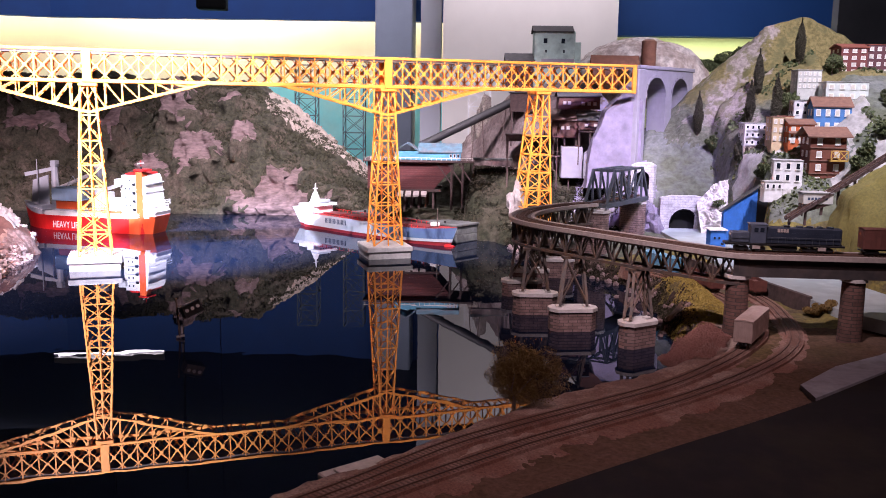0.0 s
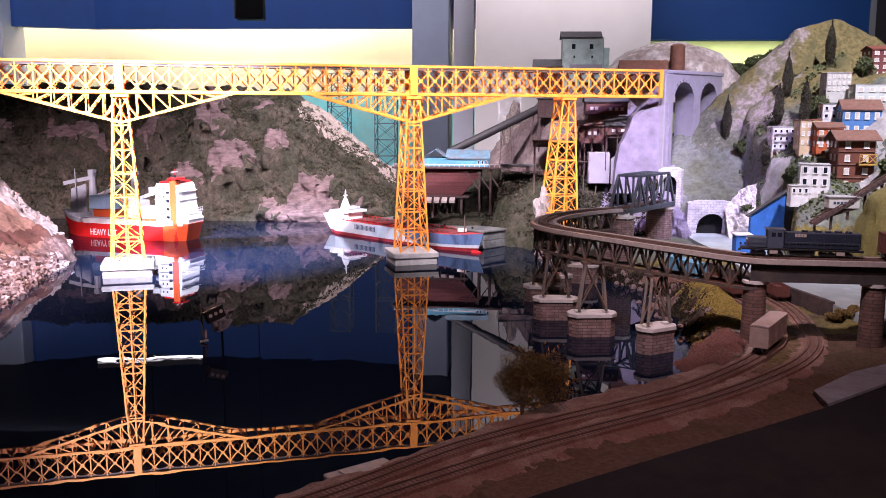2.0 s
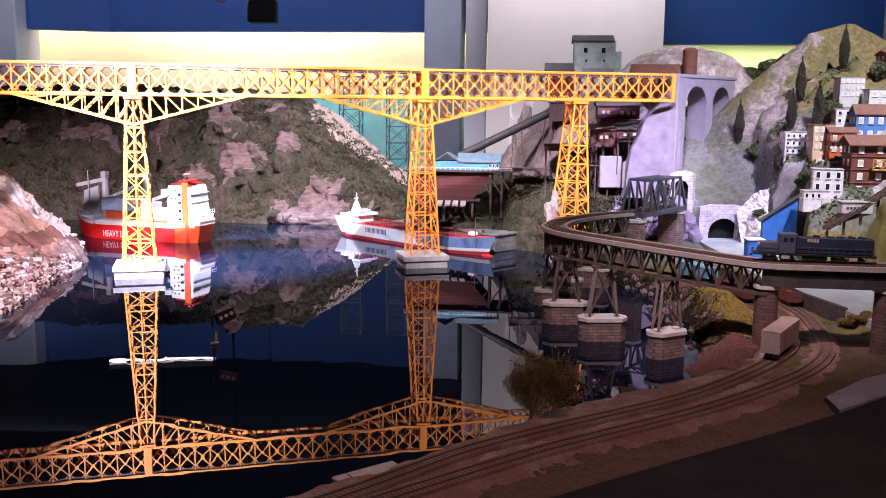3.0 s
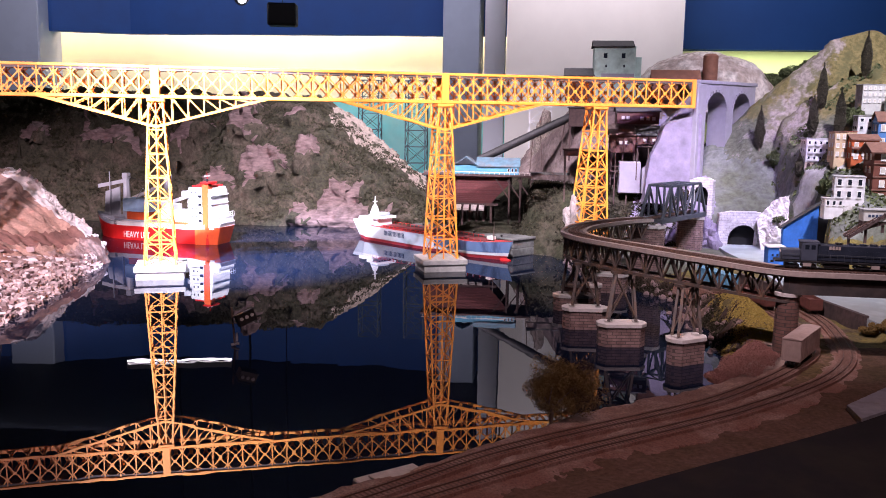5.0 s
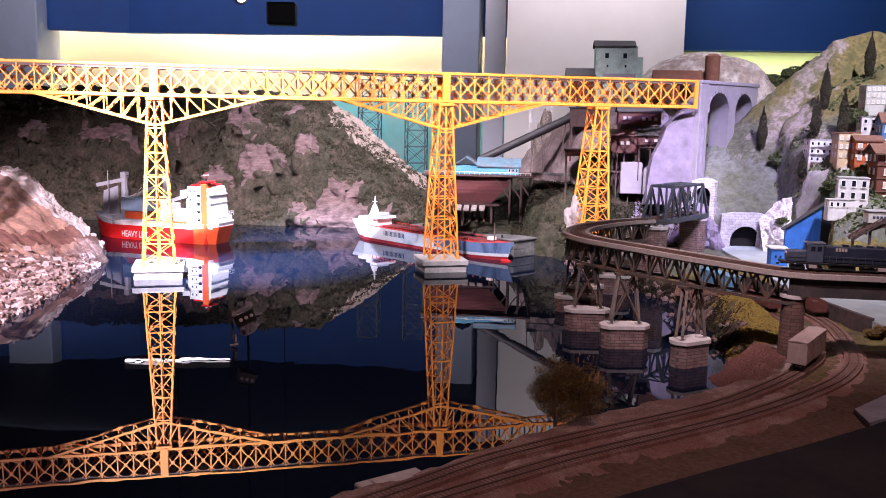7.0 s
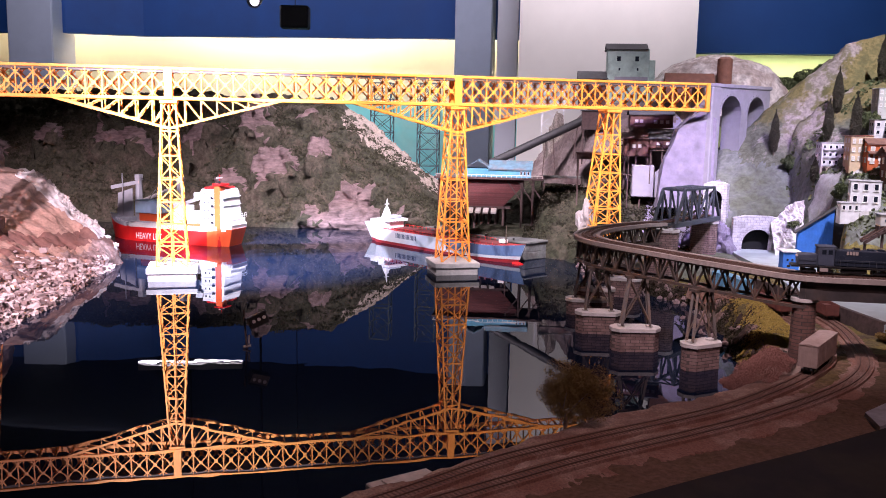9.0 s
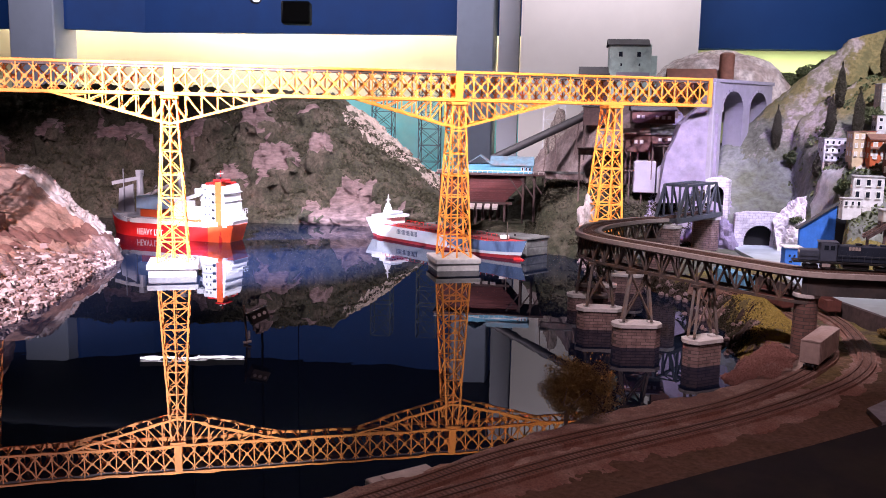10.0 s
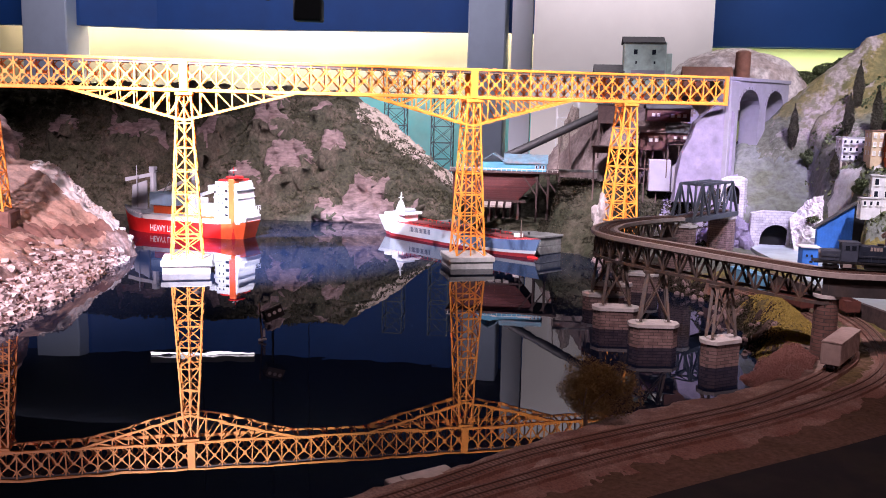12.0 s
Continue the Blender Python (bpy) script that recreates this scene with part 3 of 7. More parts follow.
def right_land(x, y):
    d = x - land_edge(y) + 0.02 * fbm(x, y, 14, 2, 3)
    h = -0.03 + 0.085 * smooth(d, -0.03, 0.06) + 0.035 * smooth(d, 0.05, 0.3) * smooth(y, 2.2, 2.5)
    # spoil slope below the mine, steeper where the sheds stand
    start = 4.12 - 0.45 * smooth(x, 0.05, 0.28)
    mine = smooth(y - start, 0.0, 0.45) * np.interp(x, [-0.1, 0.05, 0.28, 0.42], [0.0, 0.22, 0.44, 0.47]) * (1 - smooth(x, 0.6, 0.75)) + 0.06 * smooth(y, 4.16, 4.3)
    h = h + mine * smooth(d, 0, 0.1)
    # mountain with the tunnels, up to the ridge
    ridge = np.interp(x, [0.40, 0.70, 0.86, 0.953, 1.059, 1.2, 1.372, 1.506, 1.664, 2.2], [0.30, 0.40, 0.50, 0.60, 0.70, 0.845, 0.88, 0.82, 0.70, 0.5])
    foot = 0.10 + 0.12 * smooth(y, 3.53, 3.57)
    rise = foot + (ridge - 0.22) * np.clip((y - 3.56) / 0.36, 0, 1) - 0.35 * np.clip(y - 3.97, 0, 1)
    h = np.where(x > 0.4, np.maximum(h, h + (rise - h) * smooth(x - 0.25 * (y - 3.7), 0.46, 0.68) * smooth(y, 3.515, 3.545)), h)
    # terraces of the town
    t = (town_rise(x, y) + 0.02 * fbm(x, y, 9, 15, 3)) * smooth(x - 0.5 * np.clip(3.4 - y, 0, 0.16) , 0.90, 1.0) * smooth(y, 2.86, 3.02)
    h = np.where((y < 3.75) & (x > 0.87), np.maximum(h, t), h)
    # terrace that carries the small white house, and the level yard of the road
    h = np.maximum(h, -0.05 + (0.34 - 1.5 * np.clip(np.hypot(x - 1.03, y - 3.10) - 0.055, 0, 0.2)) * smooth(x - 0.09 - 0.315 * (y - 0.28), -0.005, 0.02))
    h = np.maximum(h, -0.03 + (0.094 + 0.03 * smooth(y, 2.6, 3.1)) * smooth(x - 0.80 - 0.55 * np.clip(2.5 - y, 0, 1), 0.0, 0.12) * smooth(y, 1.85, 2.1))
    # green bank under the mine
    h = np.maximum(h, -0.03 + 0.30 * smooth(y + 0.02 * fbm(x, y, 9, 33, 3), 3.73, 3.90) * smooth(x, 0.0, 0.09) * (1 - smooth(x, 0.55, 0.66)) * smooth(d, -0.03, 0.08))
    # grassy mound under the viaduct
    h = h + 0.038 * np.exp(-((x - 0.625) / 0.05) ** 2 - ((y - 2.58) / 0.17) ** 2) * smooth(d, 0.0, 0.08)
    # level beds of the two tracks and, behind the yard wall, of the road
    bed_edge = np.interp(y, [2.16, 2.33, 2.52, 2.75, 3.0], [0.654, 0.685, 0.68, 0.62, 0.52])
    yard_edge = np.interp(y, [2.15, 2.42, 2.445, 2.6, 2.65, 2.95], [0.88, 0.88, 0.872, 0.828, 0.807, 0.712])
    level = np.where(x > yard_edge, 0.077, 0.0535 + 1.5 * np.clip(bed_edge - x, 0, 1))
    h = np.where((y > 2.2) & (y < 2.86), np.minimum(h, level), h)
    # smooth hill beside the incline
    knoll = 0.215 + 0.71 * (x - 0.953) - 1.1 * np.clip(2.72 - y, 0, 1) - 3.0 * np.clip(y - 2.80, 0, 1) - 0.25 * (1 - smooth(x, 0.98, 1.10))
    h = np.where(x > 0.85, np.maximum(h, knoll), h)
    rough = smooth(y, 3.5, 3.65) * (1 - 0.7 * smooth(y, 2.5, 2.6) * (1 - smooth(y, 2.8, 2.9)))
    return h + (0.006 * fbm(x, y, 24, 12, 5) + 0.03 * fbm(x, y, 6, 13, 4) * rough) * smooth(d, 0, 0.1)


def land_zone(x, y, z):
    n = 0.05 * fbm(x, y, 10, 19, 4) + 0.025 * fbm(x, y, 60, 23, 3)
    track_side = -0.05 + (y - 1.38) * 0.98
    out = np.full(x.shape, 0)
    out = np.where(y < 2.5, 2, out)
    inner = np.interp(y, [1.11, 1.482, 1.692, 1.908, 2.03, 2.16, 2.33, 2.5], [-0.36, 0.0, 0.256, 0.488, 0.598, 0.672, 0.715, 0.71])
    outer = np.interp(y, [1.11, 1.472, 1.65, 1.858, 1.99, 2.13, 2.3, 2.5], [-0.26, 0.117, 0.337, 0.566, 0.676, 0.748, 0.785, 0.80])
    out = np.where((y > 1.93) & (y < 2.5) & (x > inner + 0.024 + 0.3 * n) & (x < outer - 0.024 + 0.3 * n), 10, out)
    out = np.where((y < 2.5) & (x > outer + 0.028), 3, out)
    out = np.where((y >= 2.35) & (y < 3.1) & (x < 0.78 + n), 1, out)
    out = np.where((y > 2.25) & (y < 3.5) & (x >= 0.78 + n) & (z < 0.2), 1, out)
    out = np.where((y > 2.2) & (y < 3.5) & (x < land_edge(y) + 0.07 + 1.5 * n), 8, out)
    out = np.where((x > 0.88) & (y > 2.3) & (y < 2.9) & (z > 0.15), 11, out)
    out = np.where((x > 0.92) & (x < 1.36) & (y > 3.0) & (y < 3.45) & (fbm(x, y, 11, 77, 4) > -0.08), 12, out)
    out = np.where((y > 3.5) & (x < 0.45 + 0.5 * (y - 3.7) + n), 6, out)
    out = np.where((y > 3.5) & (x < 0.62) & (z < 0.268 + 0.3 * n), 9, out)
    out = np.where((y > 3.5) & (x >= 0.42 + 0.5 * (y - 3.7) + n) & (x < 0.72 + n), 4, out)
    out = np.where((z > 0.40 + n) & (y > 3.5) & (x > 0.80 + n), 5, out)
    return out


land = sheet("right_land", -0.62, 2.3, 0.6, 4.9, 0.009, right_land, M["slope"], label="modelled land with banks, yard, town slope and mountain", category="land", jitter=0.012)
zoned(land, [M["slope"], M["grass"], M["ballast"], M["verge"], M["lilac"], M["mountain"], M["mine_slope"], M["slope"], M["shore_earth"], M["bank_dark"], M["infield"], M["lawn"], M["terrace_rock"]], land_zone)


def on_land(x, y):
    return float(right_land(np.array([[x]]), np.array([[y]]))[0, 0])


def curve_through(pts, n=8):
    """Points on a smooth line through the given ones."""
    pts = [Vector(p) for p in pts]
    ext = [pts[0] * 2 - pts[1]] + pts + [pts[-1] * 2 - pts[-2]]
    out = []
    for i in range(1, len(ext) - 2):
        p0, p1, p2, p3 = ext[i - 1:i + 3]
        for k in range(n):
            t = k / n
            out.append(0.5 * ((2 * p1) + (p2 - p0) * t + (2 * p0 - 5 * p1 + 4 * p2 - p3) * t * t + (3 * p1 - p0 - 3 * p2 + p3) * t ** 3))
    out.append(pts[-1])
    return out


# pale road out of the tunnel and across the yard
def ribbon(name, pts, widths, mat, label, category):
    pts = curve_through(pts, 10)
    bm = B()
    prev = None
    for i, p in enumerate(pts):
        a, b = pts[max(i - 1, 0)], pts[min(i + 1, len(pts) - 1)]
        t = Vector((b[0] - a[0], b[1] - a[1], 0)).normalized()
        s = Vector((-t.y, t.x, 0)) * (np.interp(i / (len(pts) - 1), np.linspace(0, 1, len(widths)), widths) / 2)
        c = Vector(p)
        row = [bm.verts.new(c - s), bm.verts.new(c + s), bm.verts.new(c + s - Vector((0, 0, 0.03))), bm.verts.new(c - s - Vector((0, 0, 0.03)))]
        if prev:
            for k in range(4):
                bm.faces.new((prev[k], prev[(k + 1) % 4], row[(k + 1) % 4], row[k]))
        prev = row
    bmesh.ops.recalc_face_normals(bm, faces=bm.faces[:])
    return solid(name, bm, mat, label, category, kind="structure")


ribbon("road", [(0.83, 3.62, 0.1), (0.82, 3.4, 0.1), (0.87, 3.1, 0.1), (0.905, 2.8, 0.09), (0.968, 2.5, 0.088), (1.02, 2.3, 0.088), (1.13, 2.19, 0.088), (1.35, 2.13, 0.088)], [0.12, 0.17, 0.22, 0.24, 0.22, 0.22, 0.22, 0.22], M["road"],
       "pale blue grey road through the valley", "road")

# ---- yellow bridge ----
UX, UY = 0.9395, 0.3427
BRIDGE = Matrix(((UX, -UY, 0, -0.233), (UY, UX, 0, 3.394), (0, 0, 1, 0), (0, 0, 0, 1)))  # x along the bridge, y across
PANEL, DEEP = 0.0497, 0.075
TOP, LOW, HAUNCH = 0.676, 0.583, 0.488


def yellow_bridge():
    bridge = thing("truss_bridge", "tall yellow steel railway truss bridge over the water", "bridge", BRIDGE)
    s0, s1 = -1.9, 0.94
    post = mesh_of("post", box(B(), -0.002, -0.002, LOW + 0.004, 0.002, 0.002, TOP - 0.004), M["yellow"])
    bm = B()
    beam(bm, (0.0, 0, LOW + 0.017), (PANEL, 0, TOP - 0.021), 0.0032, 0.0040)
    beam(bm, (0.0, 0.0005, TOP - 0.021), (PANEL, 0.0005, LOW + 0.017), 0.0032, 0.0040)
    mid = (LOW + TOP) / 2 - 0.002
    box(bm, PANEL / 2 - 0.006, -0.0022, mid - 0.006, PANEL / 2 + 0.006, 0.0025, mid + 0.006)
    for z in (LOW + 0.006, TOP - 0.012):  # corner stiffeners
        k = 1 if z < mid else -1
        beam(bm, (0.012, 0, z), (0, 0, z + k * 0.012), 0.0028, 0.003)
        beam(bm, (PANEL - 0.012, 0, z), (PANEL, 0, z + k * 0.012), 0.0028, 0.003)
    brace = mesh_of("cross_brace", bm, M["yellow"])
    plates = (-0.9465, 0.0)
    for y in (-DEEP / 2, DEEP / 2):
        side = Matrix.Translation((0, y, 0))
        for name, z, h in (("upper_chord", TOP, 0.009), ("lower_chord", LOW, 0.011)):
            bm = box(B(), s0, y - 0.004, z - h / 2, s1, y + 0.004, z + h / 2, 0.0012)
            part(name, bm, M["yellow"], bridge)
        for c in plates:
            part("tower_plate", box(B(), c - 0.013, y - 0.0055, LOW - 0.004, c + 0.013, y + 0.0055, TOP + 0.003, 0.001), M["yellow"], bridge)
        part("end_plate", box(B(), s1 - 0.012, y - 0.0052, LOW - 0.006, s1 + 0.003, y + 0.0052, TOP + 0.005, 0.001), M["yellow"], bridge)
        n0, n1 = int(round(s0 / PANEL)), int(round(s1 / PANEL))
        for i in range(n0, n1):
            part("post", post, None, bridge, at=side @ Matrix.Translation((i * PANEL, 0, 0)))
            part("cross_brace", brace, None, bridge, at=side @ Matrix.Translation((i * PANEL, 0, 0)))
        # haunches under the girder at the two tall towers
        for c in plates:
            for k in (-1, 1):
                reach = 0.352
                bm = beam(B(), (c, y, HAUNCH), (c + k * reach, y, LOW - 0.001), 0.007, 0.008)
                part("haunch_chord", bm, M["yellow"], bridge)
                for j in range(1, 7):
                    a, b = c + k * j * PANEL, c + k * (j - 1) * PANEL
                    za = HAUNCH + (LOW - HAUNCH) * j * PANEL / reach
                    part("haunch_post", box(B(), a - 0.002, y - 0.002, za, a + 0.002, y + 0.002, LOW), M["yellow"], bridge)
                    part("haunch_brace", beam(B(), (a, y, za), (b, y, LOW - 0.003), 0.0035, 0.004), M["yellow"], bridge)
    part("deck", box(B(), s0, -DEEP / 2, TOP - 0.012, s1, DEEP / 2, TOP - 0.006), M["steel_brown"], bridge, "dark track deck between the girders")
    for k in range(int((s1 - s0) / PANEL)):
        s = s0 + k * PANEL + 0.02
        part("floor_beam", box(B(), s - 0.002, -DEEP / 2, LOW - 0.003, s + 0.002, DEEP / 2, LOW + 0.003), M["yellow"], bridge)
    for y in (-0.0083, 0.0083):
        part("rail", box(B(), s0, y - 0.0007, TOP - 0.005, s1, y + 0.0007, TOP - 0.003), M["rail"], bridge)

    def tower(c, foot, top, wide0, wide1, tiers, lean=0.0):
        """A braced lattice tower with four leaning legs. wide0, wide1: half widths at foot and top."""
        t = part("tower", box(B(), c - wide1 - 0.006, -DEEP / 2 - 0.006, top - 0.006, c + wide1 + 0.006, DEEP / 2 + 0.006, top + 0.004, 0.001), M["yellow"], bridge)
        levels = [foot + (top - 0.006 - foot) * (1 - (1 - i / tiers) ** 0.92) for i in range(tiers + 1)]

        def corner(z, sx, sy):
            f = (z - foot) / (top - foot)
            return Vector((c + lean * (1 - f) + sx * (wide0 + (wide1 - wide0) * f), sy * (0.05 + (DEEP / 2 - 0.05) * f), z))

        for sx in (-1, 1):
            for sy in (-1, 1):
                part("leg", beam(B(), corner(foot, sx, sy), corner(top - 0.006, sx, sy), 0.0055), M["yellow"], t)
        for i in range(tiers):
            z0, z1 = levels[i], levels[i + 1]
            for a, b in (((-1, -1), (1, -1)), ((-1, 1), (1, 1)), ((-1, -1), (-1, 1)), ((1, -1), (1, 1))):
                bm = beam(B(), corner(z0, *a), corner(z1, *b), 0.003)
                beam(bm, corner(z0, *b), corner(z1, *a), 0.003)
                part("cross_brace", bm, M["yellow"], t)
                part("strut", beam(B(), corner(z1, *a), corner(z1, *b), 0.0036, 0.0045), M["yellow"], t)
        for sy in (-1, 1):
            a, b = corner(foot, -1, sy), corner(foot, 1, sy)
            part("centre_post", beam(B(), (a + b) / 2, (corner(top - 0.01, -1, sy) + corner(top - 0.01, 1, sy)) / 2, 0.0042), M["yellow"], t)

    tower(-0.9465, 0.042, LOW - 0.01, 0.049, 0.021, 7)
    tower(0.0, 0.042, LOW - 0.01, 0.050, 0.021, 7)
    tower(0.572, 0.10, LOW - 0.01, 0.057, 0.022, 7, -0.016)
    tower(-1.535, 0.20, LOW - 0.01, 0.046, 0.021, 6)


yellow_bridge()


def footing(c):
    at = BRIDGE @ Matrix.Translation((c, 0, 0))
    f = thing("bridge_footing", "square pale concrete footing under a bridge tower", "footing", at, "bridge footings")
    part("block", box(B(), -0.075, -0.075, -0.02, 0.075, 0.075, 0.024, 0.002), M["concrete"], f)
    part("cap_slab", box(B(), -0.08, -0.08, 0.0235, 0.08, 0.08, 0.042, 0.002), M["concrete"], f)


footing(-0.9465)
footing(0.0)
at = BRIDGE @ Matrix.Translation((-1.535, 0, 0))
f = thing("bridge_footing", "rough earth coloured footing block on the bank", "footing", at, "bridge footings")
part("block", box(B(), -0.07, -0.07, 0.12, 0.07, 0.07, 0.20, 0.006), M["road_dirt"], f)

# ---- curved steel viaduct on brick piers ----
DECK = 0.2355
LINE = [(1.5, 2.10), (0.954, 2.136), (0.722, 2.147), (0.623, 2.160), (0.526, 2.250), (0.421, 2.361), (0.305, 2.505), (0.239, 2.617), (0.208, 2.735), (0.219, 2.85), (0.260, 2.965), (0.36, 3.10), (0.45, 3.175)]


def grade(x, y):
    """The track falls gently towards the tunnel."""
    return -0.0135 * float(smooth(np.float64(y), 2.35, 2.95))




def offset_line(pts, k):
    out = []
    for i, p in enumerate(pts):
        a, b = pts[max(i - 1, 0)], pts[min(i + 1, len(pts) - 1)]
        t = Vector((b[0] - a[0], b[1] - a[1])).normalized()
        out.append(Vector((p[0] + t.y * k, p[1] - t.x * k)))
    return out


def swept(bm, pts, z0, z1, lo, hi, graded=False):
    """A bar of rectangular section along a plan line, between the offsets lo and hi and the heights z0 and z1."""
    a, b = offset_line(pts, lo), offset_line(pts, hi)
    prev = None
    for p, q in zip(a, b):
        g = grade(p.x, p.y) if graded else 0.0
        row = [bm.verts.new((p.x, p.y, z0 + g)), bm.verts.new((q.x, q.y, z0 + g)), bm.verts.new((q.x, q.y, z1 + g)), bm.verts.new((p.x, p.y, z1 + g))]
        if prev:
            for k in range(4):
                bm.faces.new((prev[k], prev[(k + 1) % 4], row[(k + 1) % 4], row[k]))
        else:
            bm.faces.new(row)
        prev = row
    bm.faces.new(prev[::-1])
    bmesh.ops.recalc_face_normals(bm, faces=bm.faces[:])
    return bm


def even(pts, step):
    """The same line in steps of one length."""
    out, left = [Vector(pts[0])], step
    for a, b in zip(pts, pts[1:]):
        a, b = Vector(a), Vector(b)
        n = (b - a).length
        while n >= left:
            a = a + (b - a) * (left / n)
            out.append(a.copy())
            n, left = (b - a).length, step
        left -= n
    return out


def sleepers_and_rails(parent, pts, z, gauge=0.0165, spacing=0.0075, long=0.03, graded=False):
    line = even(pts, spacing)
    bm = B()
    for i in range(len(line) - 1):
        a, b = line[i], line[i + 1]
        t = (b - a).normalized()
        n = Vector((t.y, -t.x))
        m = Matrix(((t.x, n.x, 0, a.x), (t.y, n.y, 0, a.y), (0, 0, 1, z + (grade(a.x, a.y) if graded else 0)), (0, 0, 0, 1)))
        box(bm, -0.0014, -long / 2, -0.001, 0.0014, long / 2, 0.0014, 0, m)
    tagged(part("sleeper_bed", bm, M["sleeper"], parent), kind="stuff")
    for k in (-gauge / 2, gauge / 2):
        part("rail", swept(B(), pts, z + 0.0014, z + 0.0036, k - 0.0006, k + 0.0006, graded), M["rail"], parent)


def viaduct():
    v = thing("railway_viaduct", "curved brown steel viaduct with timber walkways on brick piers", "viaduct")
    line = curve_through(LINE, 8)
    half = 0.031
    part("deck", swept(B(), line, DECK - 0.006, DECK, -half, half, True), M["deck"], v)
    for k in (-1, 1):
        part("walkway", swept(B(), line, DECK - 0.007, DECK + 0.003, k * half - 0.005, k * half + 0.005, True), M["kerb"], v, "pale timber walkway along the deck edge")
    sleepers_and_rails(v, line, DECK + 0.001, graded=True)
    truss = [p for p in even(line, 0.0255) if p.x < 0.64]
    girder = [p for p in line if p.x >= 0.623]
    low = DECK - 0.062
    for k in (-0.024, 0.024):
        part("top_chord", swept(B(), truss, DECK - 0.012, DECK - 0.006, k - 0.003, k + 0.003, True), M["steel_brown"], v)
        part("bottom_chord", swept(B(), truss, low - 0.003, low + 0.003, k - 0.003, k + 0.003, True), M["steel_brown"], v)
        side = offset_line(truss, k)
        for i in range(len(side) - 1):
            a, b = side[i], side[i + 1]
            g, gb = grade(a.x, a.y), grade(b.x, b.y)
            if i % 2 == 0:
                part("post", beam(B(), (a.x, a.y, low + g), (a.x, a.y, DECK - 0.01 + g), 0.0035), M["steel_brown"], v)
            p, q = ((a, low + g), (b, DECK - 0.01 + gb)) if i % 2 == 0 else ((a, DECK - 0.01 + g), (b, low + gb))
            part("diagonal", beam(B(), (p[0].x, p[0].y, p[1]), (q[0].x, q[0].y, q[1]), 0.0045, 0.0035), M["steel_brown"], v)
    part("plate_girder", swept(B(), girder, DECK - 0.045, DECK - 0.006, -0.026, 0.026, True), M["girder"], v, "solid dark plate girder span")
    ends = offset_line(truss, 0)

    def bent(p, foot, turn, base):
        """A braced steel leg frame from the girders down to a pier, square to the pier."""
        t, n = Vector((-math.sin(radians(turn)), math.cos(radians(turn)))), Vector((math.cos(radians(turn)), math.sin(radians(turn))))
        z = low + grade(*p)
        cross = Matrix(((t.x, n.x, 0, p[0]), (t.y, n.y, 0, p[1]), (0, 0, 1, 0), (0, 0, 0, 1)))
        f = part("trestle_bent", box(B(), -0.012, -0.03, z - 0.009, 0.012, 0.03, z - 0.003, 0, cross), M["steel_brown"], v)
        feet = []
        for su in (-1, 1):
            for sv in (-1, 1):
                top = Vector(p) + t * (su * 0.007) + n * (sv * 0.020)
                bot = Vector(base) + t * (su * 0.010) + n * (sv * 0.033)
                part("leg", beam(B(), (bot.x, bot.y, foot + 0.004), (top.x, top.y, z - 0.006), 0.006), M["steel_brown"], f)
                feet.append((bot, top))
        for i0, i1 in ((0, 1), (2, 3)):
            (b0, t0), (b1, t1) = feet[i0], feet[i1]
            part("brace", beam(B(), (b0.x, b0.y, foot + 0.01), (t1.x, t1.y, z - 0.012), 0.003), M["steel_brown"], f)
            part("brace", beam(B(), (b1.x, b1.y, foot + 0.01), (t0.x, t0.y, z - 0.012), 0.003), M["steel_brown"], f)

    for p, foot, turn, base in VIADUCT_PIERS:
        bent(p, foot, turn, base)


# plan place under the deck, height of the cap, turn and plan place of the pier
VIADUCT_PIERS = [((0.452, 2.318), 0.060, 34, (0.446, 2.268)), ((0.322, 2.465), 0.056, 8, (0.315, 2.405)), ((0.236, 2.60), 0.056, 3, (0.236, 2.568)), ((0.213, 2.755), 0.046, 0, (0.215, 2.785)),
                 ((0.245, 2.93), 0.050, 0, (0.245, 2.93)), ((0.335, 3.07), 0.06, -8, (0.335, 3.07))]



def brick_pier(p, top, turn, long, wide, base=-0.03):
    at = Matrix.Translation((p[0], p[1], 0)) @ Matrix.Rotation(radians(turn), 4, "Z")
    b = thing("brick_pier", "grey red brick pier with pointed ends and pale cap", "pier", at, "viaduct piers")

    def plan(e):
        a, w = long / 2 + e, wide / 2 + e
        return [(-a, -w * 0.35), (-a * 0.72, -w), (a * 0.72, -w), (a, -w * 0.35), (a, w * 0.35), (a * 0.72, w), (-a * 0.72, w), (-a, w * 0.35)]

    part("shaft", prism(B(), plan(0), base, top - 0.008, "z"), M["brick"], b)
    part("cap_stone", prism(B(), plan(0.003), top - 0.008, top, "z"), M["cap"], b, "pale worn cap stone")
    for sx in (-1, 1):
        part("bearing_block", box(B(), sx * long * 0.3 - 0.008, -0.008, top, sx * long * 0.3 + 0.008, 0.008, top + 0.005, 0.001), M["cap"], b)
    return b


for _, top, turn, base in VIADUCT_PIERS:
    brick_pier(base, top, turn, 0.092 if turn > 30 else 0.112, 0.05 if turn > 30 else 0.056)
viaduct()


def round_pier(x, y, z0):
    r = thing("round_pier", "round dark brick pier with flat stone cap", "pier", Matrix.Translation((x, y, 0)), "round piers")
    part("shaft", rod(B(), (0, 0, z0), (0, 0, DECK - 0.052), 0.025, 0.023, 24), M["brick_dark"], r)
    part("cap_stone", rod(B(), (0, 0, DECK - 0.052), (0, 0, DECK - 0.045), 0.027, 0.027, 24), M["cap"], r, "grey flat cap stone")


round_pier(0.628, 2.155, 0.02)
round_pier(0.862, 2.14, 0.02)


